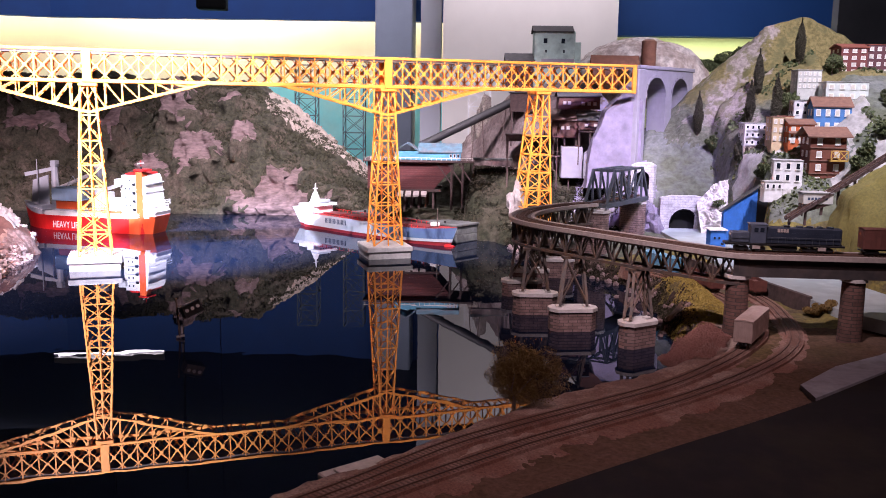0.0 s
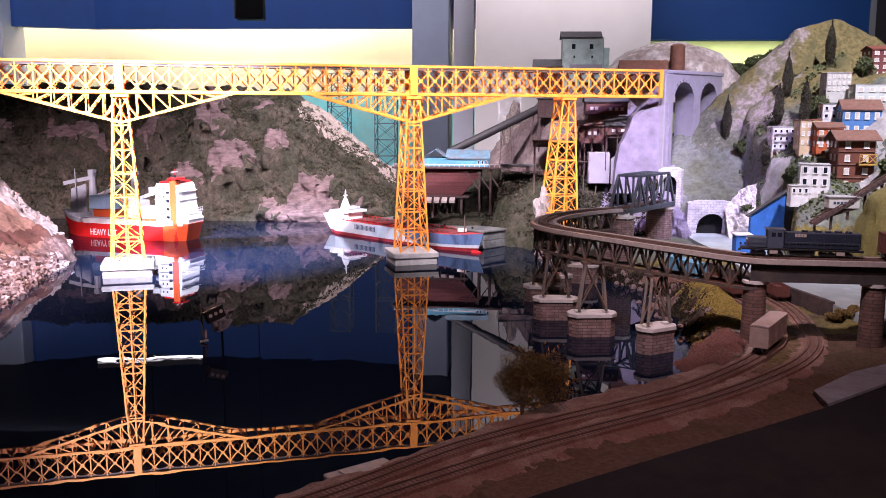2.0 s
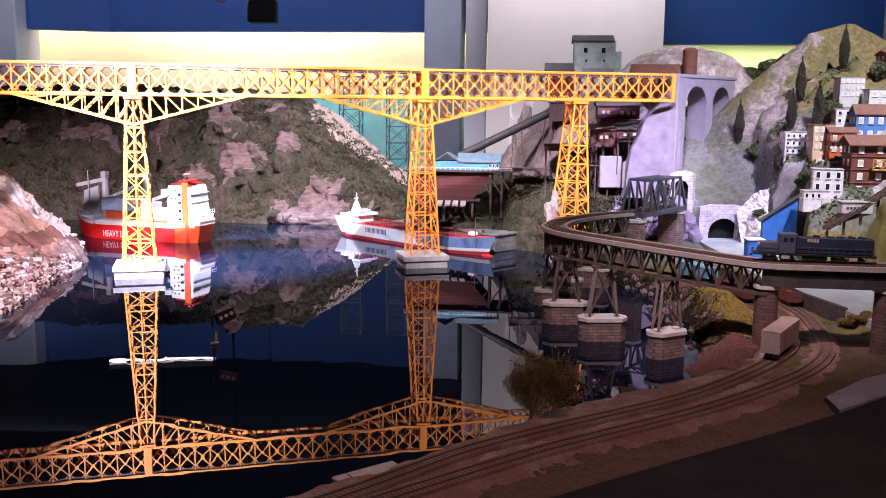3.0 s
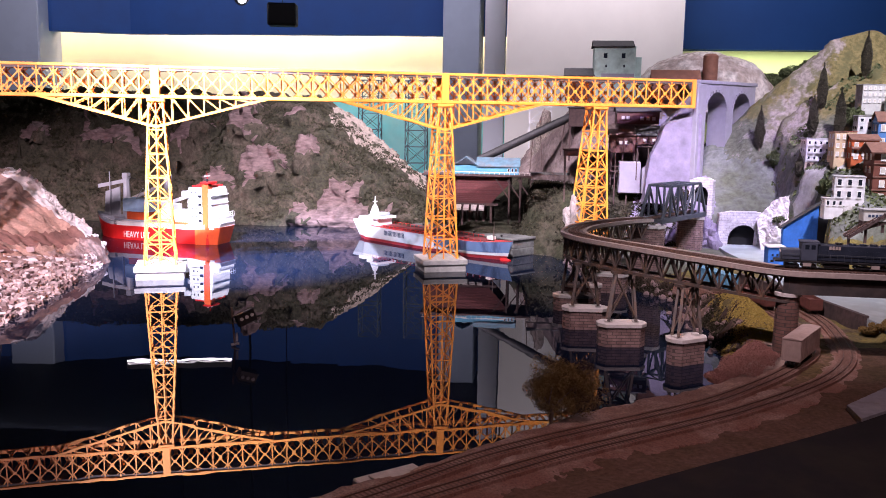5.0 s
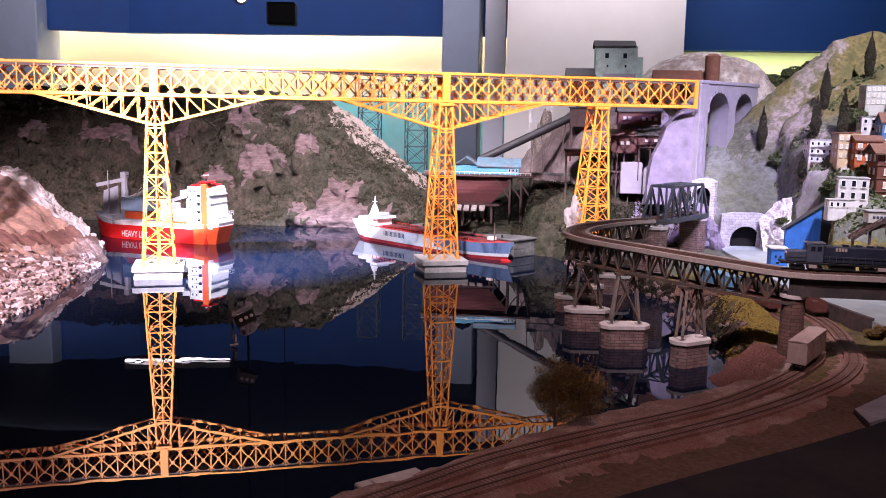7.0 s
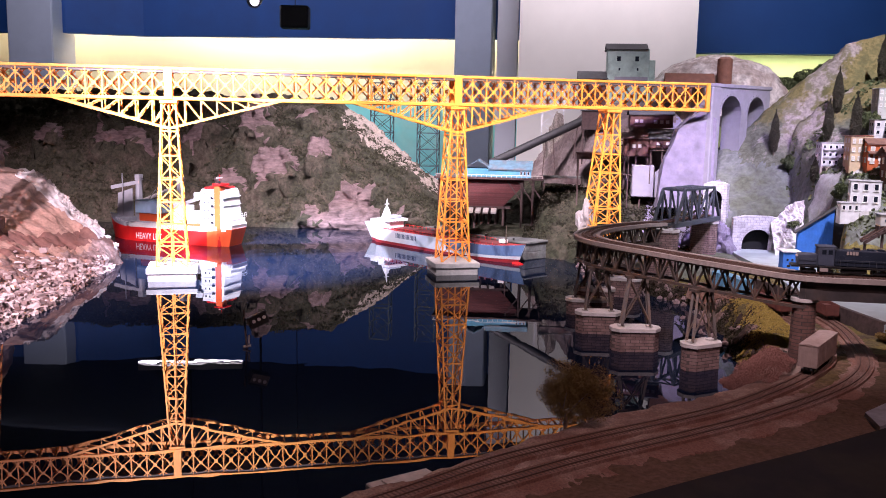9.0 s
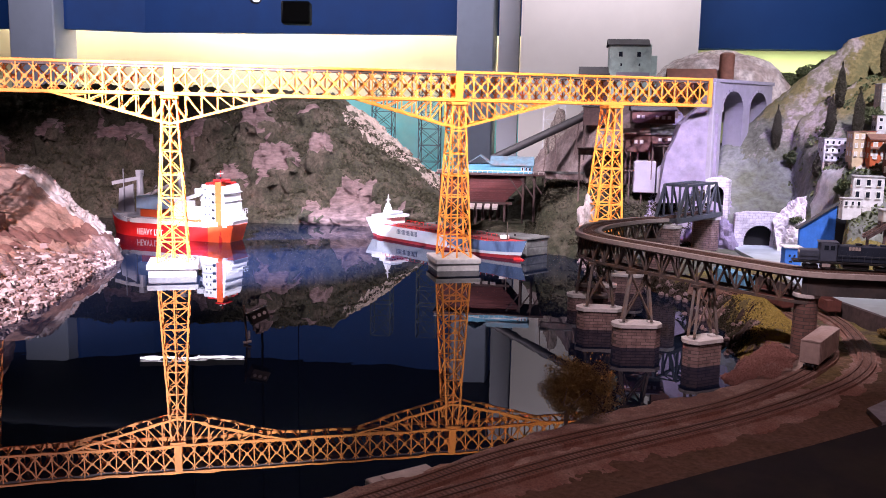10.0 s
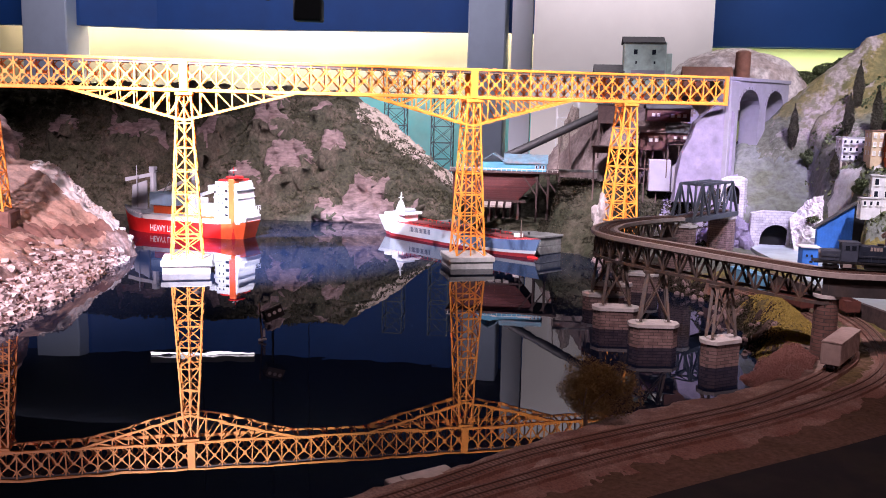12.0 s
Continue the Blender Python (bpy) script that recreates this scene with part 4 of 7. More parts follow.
# ---- through truss bridge before the upper tunnel ----
def through_truss():
    a, b = Vector((0.468, 3.19, DECK - 0.0135)), Vector((0.652, 3.47, DECK - 0.0135))
    t = (b - a).normalized()
    n = Vector((t.y, -t.x, 0))
    at = Matrix(((t.x, -n.x, 0, a.x), (t.y, -n.y, 0, a.y), (0, 0, 1, a.z), (0, 0, 0, 1)))
    s = thing("through_truss_bridge", "short grey steel through truss railway bridge", "bridge", at)
    long, high, half, n_pan = (b - a).length, 0.105, 0.038, 6
    step = long / n_pan
    part("floor", box(B(), 0, -half, -0.014, long, half, -0.004), M["steel_grey"], s)
    for y in (-half, half):
        part("bottom_chord", box(B(), -0.004, y - 0.004, -0.016, long + 0.004, y + 0.004, 0.0, 0.001), M["steel_grey"], s)
        part("top_chord", box(B(), step, y - 0.004, high - 0.008, long - step, y + 0.004, high, 0.001), M["steel_grey"], s)
        for e, k in ((0, step), (long, long - step)):
            part("end_post", beam(B(), (e, y, -0.008), (k, y, high - 0.004), 0.008), M["steel_grey"], s)
        for i in range(1, n_pan):
            part("post", box(B(), i * step - 0.003, y - 0.003, -0.004, i * step + 0.003, y + 0.003, high - 0.004), M["steel_grey"], s)
            if 1 <= i < n_pan - 1:
                lo, hi = (i, i + 1) if i < n_pan / 2 else (i + 1, i)
                part("diagonal", beam(B(), (lo * step, y, high - 0.006), (hi * step, y, -0.004), 0.005, 0.006), M["steel_grey"], s)
    for i in range(1, n_pan):
        part("top_strut", box(B(), i * step - 0.003, -half, high - 0.008, i * step + 0.003, half, high - 0.002), M["steel_grey"], s)
        if i < n_pan - 1:
            part("sway_brace", beam(B(), (i * step, -half, high - 0.005), ((i + 1) * step, half, high - 0.005), 0.003), M["steel_grey"], s)
    sleepers_and_rails(s, [Vector((0, 0)), Vector((long, 0))], 0.0)


through_truss()
brick_pier((0.462, 3.185), DECK - 0.035, -20, 0.10, 0.06)
brick_pier((0.635, 3.45), DECK - 0.032, -33, 0.09, 0.05, 0.02)

# ---- ships ----
M["ship_red"] = material("red_hull_paint", (0.60, 0.018, 0.014), 0.35, vary=0.12, scale=40)
# for the orange parts, and for the strongly lit red of the stern
M["ship_orange"] = material("orange_paint_and_lit_red", (0.72, 0.105, 0.025), 0.38, vary=0.12, scale=40)
M["ship_white"] = material("white_ship_paint", (0.78, 0.77, 0.75), 0.4, vary=0.06, scale=40, other=(0.6, 0.58, 0.55), other_scale=20, other_at=(0.6, 0.8))
M["coaster_white"] = material("white_coaster_paint", (0.52, 0.55, 0.57), 0.4, vary=0.08, scale=40, other=(0.42, 0.43, 0.44), other_scale=20, other_at=(0.55, 0.8))
M["ship_grey"] = material("grey_ship_paint", (0.42, 0.45, 0.5), 0.45, vary=0.1, scale=40)
# streaks imitate the lattice tower's shadow, the blue imitates shade on the bow
M["ship_blue"] = material("shaded_blue_hull", (0.115, 0.19, 0.34), 0.4, vary=0.15, scale=30, other=(0.05, 0.085, 0.17), other_scale=16, other_at=(0.48, 0.6), stretch=0.25)
M["hatch"] = material("dull_hatch_paint", (0.16, 0.03, 0.03), 0.7, vary=0.25, scale=50)
M["boot_red"] = material("dull_red_boot_paint", (0.24, 0.018, 0.02), 0.5, vary=0.15, scale=40)
M["deck_red"] = material("red_deck", (0.45, 0.03, 0.03), 0.6, vary=0.2, scale=60)
M["cargo_blue"] = material("pale_blue_cargo", (0.4, 0.6, 0.8), 0.5, vary=0.1, scale=50)
M["glass_dark"] = material("dark_window", (0.015, 0.02, 0.03), 0.12, vary=0.2, scale=20)
M["letter_white"] = material("white_lettering", (0.8, 0.8, 0.8), 0.5, vary=0.05, scale=80)
M["letter_dark"] = material("dark_lettering", (0.03, 0.05, 0.1), 0.5, vary=0.1, scale=80)


def hull_half(s, k, wide):
    """Half breadth at s (0 stern, 1 bow) and k (0 waterline, 1 deck)."""
    stern = min(1.0, 0.72 + 0.28 * min(1, s / 0.14)) * (0.75 + 0.25 * k if s < 0.1 else 1.0)
    f = max(0.0, (s - 0.72) / 0.28)
    bow = (1 - f ** (1.6 + 1.2 * k)) if f < 1 else 0.0
    return wide / 2 * stern * max(bow, 0.012)


def hull_band(long, wide, z_of, k0, k1, rows=3, n=40, out=0.0, s0=0.0, s1=1.0):
    """A closed strake of the hull between two levels; z_of(s, k) is the height. The stem rakes forward with k."""
    bm = B()
    grid = []
    for i in range(n + 1):
        s = s0 + (s1 - s0) * i / n
        line = []
        for side in (-1, 1):
            col = []
            for j in range(rows + 1):
                k = k0 + (k1 - k0) * j / rows
                x = s * long + 0.045 * long * k * max(0, (s - 0.8) / 0.2) + 0.05 * long * (1 - k) * max(0, (0.08 - s) / 0.08)
                col.append(bm.verts.new((x, side * (hull_half(s, k, wide) + out), z_of(s, k))))
            line.append(col)
        grid.append(line)
    for i in range(n):
        for side in (0, 1):
            for j in range(rows):
                bm.faces.new((grid[i][side][j], grid[i + 1][side][j], grid[i + 1][side][j + 1], grid[i][side][j + 1]))
        for j in (0, rows):
            bm.faces.new((grid[i][0][j], grid[i + 1][0][j], grid[i + 1][1][j], grid[i][1][j]))
    for i in (0, n):
        for j in range(rows):
            bm.faces.new((grid[i][0][j], grid[i][0][j + 1], grid[i][1][j + 1], grid[i][1][j]))
    bmesh.ops.recalc_face_normals(bm, faces=bm.faces[:])
    return bm


def lettering(text, size, mat, parent, at, name="lettering"):
    cu = bpy.data.curves.new(name, "FONT")
    cu.body, cu.size, cu.extrude, cu.resolution_u = text, size, 0.0004, 2
    tmp = bpy.data.objects.new(name, cu)
    me = bpy.data.meshes.new_from_object(tmp)
    bpy.data.objects.remove(tmp)
    me.materials.clear()
    me.materials.append(mat)
    return part(name, me, None, parent, at=at)


def railing(bm, a, b, h, n):
    a, b = Vector(a), Vector(b)
    for i in range(n + 1):
        p = a + (b - a) * i / n
        beam(bm, p, p + Vector((0, 0, h)), 0.0008)
    for z in (0.5, 1.0):
        beam(bm, a + Vector((0, 0, h * z)), b + Vector((0, 0, h * z)), 0.0008)
    return bm


def heavy_lift_ship():
    stern, bow = Vector((-1.162, 3.815, 0)), Vector((-1.747, 3.95, 0))
    t = (bow - stern).normalized()
    n = Vector((-t.y, t.x, 0))
    at = Matrix(((t.x, n.x, 0, stern.x), (t.y, n.y, 0, stern.y), (0, 0, 1, -0.024), (0, 0, 0, 1))) @ Matrix.Diagonal((1.06, 1.28, 1.58, 1))
    long, wide = 0.58, 0.115
    s = thing("cargo_ship", "red and white heavy lift cargo ship with two cranes", "ship", at)

    def z_of(q, k):
        return -0.012 + k * (0.066 + 0.018 * max(0, (q - 0.8) / 0.2) ** 2 + 0.008 * max(0, (0.2 - q) / 0.2))

    part("waterline_band", hull_band(long, wide, z_of, 0.0, 0.26), M["ship_white"], s, "white boot stripe at the waterline")
    part("hull", hull_band(long, wide, z_of, 0.26, 0.98, out=0.0004), M["ship_red"], s, "bright red hull")
    # the red hull turns orange here to imitate strong light on the stern
    part("stern_plating", hull_band(long, wide, z_of, 0.27, 0.985, out=0.0012, n=10, s0=-0.003, s1=0.17), M["ship_orange"], s, "red stern coloured orange for the strong light on it")
    part("deck", hull_band(long, wide - 0.004, z_of, 0.9, 0.99, rows=1), M["deck_red"], s)
    for side in (-1, 1):
        bm = B()
        pts = [(0.02 + i * 0.03) for i in range(18)]
        for a, b in zip(pts, pts[1:]):
            ya, yb = hull_half(a / long, 1, wide) - 0.002, hull_half(b / long, 1, wide) - 0.002
            railing(bm, (a, side * ya, z_of(a / long, 0.98)), (b, side * yb, z_of(b / long, 0.98)), 0.011, 2)
        part("railing", bm, M["ship_white"], s)
        part("bulwark", hull_band(long, wide, z_of, 0.98, 1.12, out=0.0002, n=12, s0=0.82), M["ship_grey"], s) if side == 1 else None
    part("bulwark_rail", hull_band(long, wide, z_of, 0.98, 1.13, rows=1, out=0.0003, n=30, s1=0.8), M["ship_white"], s, "white bulwark along the weather deck")
    # tall accommodation block with a forward wing
    acc = part("accommodation", prism(B(), [(0.022, 0.055), (0.03, 0.105), (0.036, 0.15), (0.044, 0.162), (0.128, 0.162), (0.134, 0.13), (0.134, 0.055)], -0.05, 0.05, "y"), M["ship_white"], s, "tall white accommodation block")
    for z in (0.078, 0.099, 0.12, 0.141):
        part("deck_edge", box(B(), 0.028, -0.0515, z, 0.136, 0.0515, z + 0.0016), M["ship_white"], acc)
        for k in range(5):
            y = -0.036 + k * 0.018
            part("window", box(B(), 0.1336, y - 0.004, z + 0.006, 0.1348, y + 0.004, z + 0.012), M["glass_dark"], acc)
        for x in (0.094, 0.112):
            part("porthole", box(B(), x, 0.0496, z + 0.006, x + 0.005, 0.0506, z + 0.011), M["glass_dark"], acc)
    part("bridge_wing", box(B(), 0.122, -0.062, 0.138, 0.152, 0.062, 0.152, 0.001), M["ship_white"], s)
    for x0, x1, h in ((0.0, 0.03, 0.014), (0.006, 0.03, 0.026)):
        part("aft_platform", box(B(), x0, -0.046, 0.06, x1, 0.046, 0.06 + h, 0.001), M["ship_white"], s)
    bm = railing(B(), (0.002, 0.046, 0.086), (0.03, 0.046, 0.086), 0.012, 4)
    railing(bm, (0.002, -0.046, 0.086), (0.002, 0.046, 0.086), 0.012, 8)
    part("stern_rail", bm, M["ship_white"], s)
    f = part("funnel", box(B(), 0.042, 0.022, 0.055, 0.070, 0.0535, 0.172, 0.003), M["ship_orange"], s, "tall orange red funnel casing")
    part("funnel_top", box(B(), 0.036, 0.004, 0.172, 0.074, 0.055, 0.177, 0.001), M["ship_red"], f)
    part("exhaust_pipe", rod(B(), (0.056, 0.036, 0.176), (0.056, 0.036, 0.184), 0.004), M["black"], f)
    bm = B()
    for z in (0.074, 0.095, 0.116, 0.137):
        box(bm, 0.072, 0.0495, z, 0.084, 0.0535, z + 0.006)
    part("engine_vent", bm, M["black"], s, "dark engine room vents beside the funnel")
    part("wheelhouse_roof", box(B(), 0.05, -0.046, 0.162, 0.118, 0.044, 0.167, 0.001), M["ship_red"], s, "red wheelhouse roof")
    m = part("mast", rod(B(), (0.085, 0, 0.164), (0.085, 0, 0.198), 0.0022, 0.0012), M["ship_red"], s)
    part("radar_bar", box(B(), 0.083, -0.015, 0.188, 0.087, 0.015, 0.191), M["ship_white"], m)
    for x, lean in ((0.30, 0.1), (0.50, 0.12)):
        for k in (0,):
            y = -0.038
            c = part("crane", box(B(), x - 0.013, y - 0.013, 0.055, x + 0.013, y + 0.013, 0.085, 0.002), M["ship_grey"], s, "pale grey deck crane")
            part("crane_column", rod(B(), (x, y, 0.085), (x, y, 0.172), 0.015, 0.0115, 8), M["ship_grey"], c)
            part("crane_head", box(B(), x - 0.012, y - 0.01, 0.17, x + 0.012, y + 0.01, 0.186, 0.001), M["ship_grey"], c)
            part("jib", beam(B(), (x, y, 0.11), (x - 0.17, y + 0.02, 0.11 + lean * 0.35), 0.007, 0.009), M["ship_white"], c)
            part("hoist_wire", rod(B(), (x, y, 0.178), (x - 0.165, y + 0.02, 0.116 + lean * 0.35), 0.0008, n=5), M["black"], c)
    part("hatch_cover", box(B(), 0.15, -0.036, 0.052, 0.29, 0.036, 0.068, 0.002), M["ship_orange"], s, "orange hatch cover")
    part("hatch_cover", box(B(), 0.325, -0.034, 0.052, 0.45, 0.034, 0.066, 0.002), M["ship_grey"], s)
    part("cargo_cradle", box(B(), 0.345, -0.02, 0.066, 0.445, 0.024, 0.088, 0.002), M["ship_orange"], s, "orange cargo cradle on deck")
    part("deck_cargo", box(B(), 0.335, -0.026, 0.088, 0.455, 0.034, 0.122, 0.003), M["cargo_blue"], s, "pale blue barge lashed on deck")
    bm = B()
    for x, y in ((0.37, -0.02), (0.4, 0.02)):
        beam(bm, (x, y, 0.122), (0.385, 0, 0.15), 0.002)
    part("cargo_frame", bm, M["ship_grey"], s)
    for x0, x1, y0, y1, z in ((0.175, 0.225, -0.03, 0.03, 0.098), (0.23, 0.285, -0.034, 0.02, 0.112), (0.24, 0.275, -0.01, 0.032, 0.122)):
        part("deck_module", box(B(), x0, y0, 0.066, x1, y1, z, 0.002), M["ship_white"], s, "white cargo module on deck")
    part("stowed_jib", beam(B(), (0.50, -0.03, 0.165), (0.60, 0.0, 0.15), 0.008, 0.010), M["ship_grey"], s, "grey stowed crane jib")
    bm = prism(B(), [(0.505, 0.065), (0.505, 0.150), (0.575, 0.135), (0.585, 0.07)], -0.012, -0.008, "y")
    part("wind_screen", bm, M["ship_grey"], s, "grey screen plate before the forecastle")
    for x in (0.16, 0.2, 0.24):
        part("deck_crate", box(B(), x, -0.028, 0.068, x + 0.025, 0.01, 0.082 + (x * 40 % 1) * 0.01, 0.001), M["ship_white"], s)
    part("foremast", rod(B(), (0.545, 0, 0.06), (0.545, 0, 0.19), 0.003, 0.0015), M["ship_grey"], s)
    part("forecastle", box(B(), 0.50, -0.03, 0.055, 0.555, 0.03, 0.072, 0.002), M["ship_grey"], s)
    # name on the side that faces the pool
    y = hull_half(0.6, 0.6, wide)
    lettering("HEAVY LIFT", 0.024, M["letter_white"], s, Matrix(((-1, 0, 0, 0.43), (0, 0, 1, y + 0.001), (0, 1, 0, 0.022), (0, 0, 0, 1))))


heavy_lift_ship()


def coaster():
    stern, bow = Vector((-0.672, 4.175, 0)), Vector((-0.012, 3.622, 0))
    t = (bow - stern).normalized()
    n = Vector((-t.y, t.x, 0))
    at = Matrix(((t.x, n.x, 0, stern.x), (t.y, n.y, 0, stern.y), (0, 0, 1, -0.004), (0, 0, 0, 1))) @ Matrix.Diagonal((1, 1, 0.88, 1))
    long, wide = (bow - stern).length, 0.12
    s = thing("cargo_ship", "white and red coaster moored at the stone quay", "ship", at)

    def z_of(q, k):
        return -0.008 + k * (0.082 + 0.016 * max(0, (q - 0.82) / 0.18) ** 1.5 + 0.006 * max(0, (0.15 - q) / 0.15))

    part("boot_band", hull_band(long, wide, z_of, 0.0, 0.30), M["boot_red"], s, "red band at the waterline")
    part("hull", hull_band(long, wide, z_of, 0.32, 1.0, out=0.0003), M["coaster_white"], s, "white hull")
    # shade and shadow stripes on the bow are put into its colour
    part("bow_plating", hull_band(long, wide, z_of, 0.47, 1.0, out=0.001, n=20, s0=0.62), M["ship_blue"], s, "bow coloured as in blue shade with dark shadow stripes")
    part("deck", hull_band(long, wide - 0.005, z_of, 0.94, 1.01, rows=1), M["deck_red"], s, "red weather deck")
    bm = rod(B(), (long * 0.985, 0, 0.002), (long * 1.03, 0, 0.004), 0.014, 0.006, 12)
    part("bulbous_bow", bm, M["ship_red"], s)
    part("poop_bulwark", hull_band(long, wide, z_of, 1.0, 1.16, rows=1, out=0.0003, n=14, s0=0.0, s1=0.14), M["ship_white"], s, "raised white stern bulwark")
    part("aft_house", box(B(), 0.02, -0.034, 0.075, 0.062, 0.034, 0.112, 0.002), M["ship_white"], s)
    d = part("deckhouse", box(B(), 0.082, -0.040, 0.075, 0.160, 0.040, 0.122, 0.002), M["ship_white"], s, "white deckhouse with a row of windows")
    for k in range(5):
        y = -0.03 + k * 0.015
        part("window", box(B(), 0.1596, y - 0.004, 0.106, 0.1606, y + 0.004, 0.114), M["glass_dark"], d)
    part("wheelhouse", box(B(), 0.108, -0.034, 0.122, 0.152, 0.034, 0.136, 0.002), M["ship_grey"], s, "grey wheelhouse")
    part("bridge_wing", box(B(), 0.134, -0.054, 0.110, 0.172, 0.054, 0.122, 0.001), M["ship_white"], s)
    bm = B()
    bmesh.ops.create_cone(bm, cap_ends=True, segments=4, radius1=0.024, radius2=0.008, depth=0.05, matrix=Matrix.Translation((0.092, 0, 0.146)) @ Matrix.Rotation(radians(45), 4, "Z"))
    part("mast_house", bm, M["ship_white"], s, "white tapered mast tower")
    m = part("mast", rod(B(), (0.092, 0, 0.17), (0.094, 0, 0.214), 0.005, 0.0022), M["ship_white"], s)
    part("radar_bar", box(B(), 0.090, -0.012, 0.186, 0.096, 0.012, 0.189), M["ship_white"], m)
    for k in range(5):
        x = 0.17 + k * 0.125
        part("hatch_cover", box(B(), x + 0.01, -0.034, 0.075, x + 0.116, 0.034, 0.083, 0.002), M["hatch"], s, "dull red cargo hatch cover")
    for side in (-1, 1):
        bm = B()
        for k in range(24):
            x = 0.15 + k * 0.027
            y = side * (hull_half(x / long, 1, wide) - 0.001)
            beam(bm, (x, y, 0.07), (x, y, 0.088), 0.0016)
        beam(bm, (0.15, side * wide * 0.49, 0.088), (0.70, side * wide * 0.49, 0.088), 0.0014)
        part("railing", bm, M["ship_red"], s)
    part("foremast", rod(B(), (long * 0.93, 0, 0.08), (long * 0.93, 0, 0.16), 0.003, 0.0015), M["steel_brown"], s)
    part("windlass", box(B(), long * 0.9, -0.014, 0.085, long * 0.93, 0.014, 0.1, 0.002), M["ship_white"], s)
    # ship's name as plain bars
    for k in range(8):
        x = 0.225 + k * 0.0165
        y = -hull_half(x / long, 0.7, wide) - 0.0008
        bar = box(B(), x, y - 0.0005, 0.041, x + 0.0035, y + 0.0005, 0.064)
        box(bar, x + 0.0085, y - 0.0005, 0.041, x + 0.012, y + 0.0005, 0.064)
        part("name_bar", bar, M["letter_dark"], s)


coaster()

# ---- stone quay ----
M["quay_stone"] = material("quay_stone", (0.13, 0.135, 0.13), 0.9, vary=0.3, scale=50, bump=0.0015, other=(0.08, 0.082, 0.08), other_scale=15)


def quay():
    t = Vector((0.766, -0.643, 0))
    at = Matrix(((t.x, -t.y, 0, -0.672), (t.y, t.x, 0, 4.175), (0, 0, 1, 0), (0, 0, 0, 1)))
    q = thing("quay", "grey stone quay wall beside the moored coaster", "quay", at)
    n = 7
    for i in range(n):
        a, b = 0.25 + 0.588 * i / n, 0.25 + 0.588 * (i + 1) / n
        for k in range(3):
            z = -0.03 + k * 0.031
            part("quay_block", box(B(), a + 0.0008, 0.072 - 0.001 * ((i + k) % 2), z, b - 0.0008, 0.195, z + 0.0303, 0.002), M["quay_stone"], q)
    part("coping", box(B(), 0.245, 0.066, 0.0635, 0.843, 0.2, 0.072, 0.002), M["quay_stone"], q)
    for i in range(4):
        x = 0.32 + i * 0.15
        part("bollard", rod(B(), (x, 0.078, 0.072), (x, 0.078, 0.082), 0.004, 0.005, 10), M["black"], q)


quay()

# ---- mine and loading dock ----
M["silo_red"] = material("red_boards", (0.095, 0.027, 0.027), 0.85, vary=0.3, scale=50)
M["silo_board"] = material("red_plank", (0.12, 0.03, 0.03), 0.85, vary=0.3, scale=70, island=0.4)
M["timber_dark"] = material("dark_timber", (0.075, 0.045, 0.042), 0.85, vary=0.3, scale=90)
M["shed_blue"] = material("blue_shed_paint", (0.07, 0.27, 0.40), 0.75, vary=0.2, scale=50)
M["roof_rust"] = material("rusty_roof", (0.21, 0.13, 0.125), 0.8, vary=0.3, scale=60)
M["tower_green"] = material("pale_green_wall", (0.40, 0.53, 0.48), 0.8, vary=0.15, scale=40, other=(0.22, 0.28, 0.25), other_scale=14, other_at=(0.5, 0.7))
M["roof_blue"] = material("blue_grey_roof", (0.085, 0.165, 0.215), 0.8, vary=0.25, scale=60, other=(0.13, 0.13, 0.14), other_scale=14)
M["roof_dark"] = material("dark_roof", (0.06, 0.06, 0.062), 0.85, vary=0.3, scale=60)
M["mine_wood"] = material("mine_boards", (0.115, 0.05, 0.046), 0.85, vary=0.3, scale=60)
M["window_pale"] = material("pale_window", (0.55, 0.5, 0.47), 0.4, vary=0.15, scale=60)
M["lattice_dark"] = material("dark_lattice_paint", (0.035, 0.07, 0.09), 0.6, vary=0.2, scale=80)
M["lattice_pale"] = material("pale_lattice_paint", (0.75, 0.76, 0.77), 0.6, vary=0.2, scale=80)
# pale plaster tinted with the violet of the light around the arches
M["lilac_wall"] = material("violet_lit_plaster", (0.285, 0.27, 0.315), 0.85, vary=0.12, scale=40)
M["pipe"] = material("conveyor_tube", (0.026, 0.025, 0.027), 0.6, vary=0.3, scale=60)


def gable(parent, x0, x1, y0, y1, z0, z1, over, mat, ridge="x", name="roof", thick=0.004):
    """A pitched roof with two thick slopes."""
    bm = B()
    if ridge == "x":
        ym = (y0 + y1) / 2
        k = (z1 - z0) / (ym - y0)
        prism(bm, [(y0 - over, z0 - k * over), (ym, z1), (y1 + over, z0 - k * over), (y1 + over, z0 - k * over + thick), (ym, z1 + thick), (y0 - over, z0 - k * over + thick)], x0 - over, x1 + over, "x")
    else:
        xm = (x0 + x1) / 2
        k = (z1 - z0) / (xm - x0)
        prism(bm, [(x0 - over, z0 - k * over), (xm, z1), (x1 + over, z0 - k * over), (x1 + over, z0 - k * over + thick), (xm, z1 + thick), (x0 - over, z0 - k * over + thick)], y0 - over, y1 + over, "y")
    return part(name, bm, mat, parent)


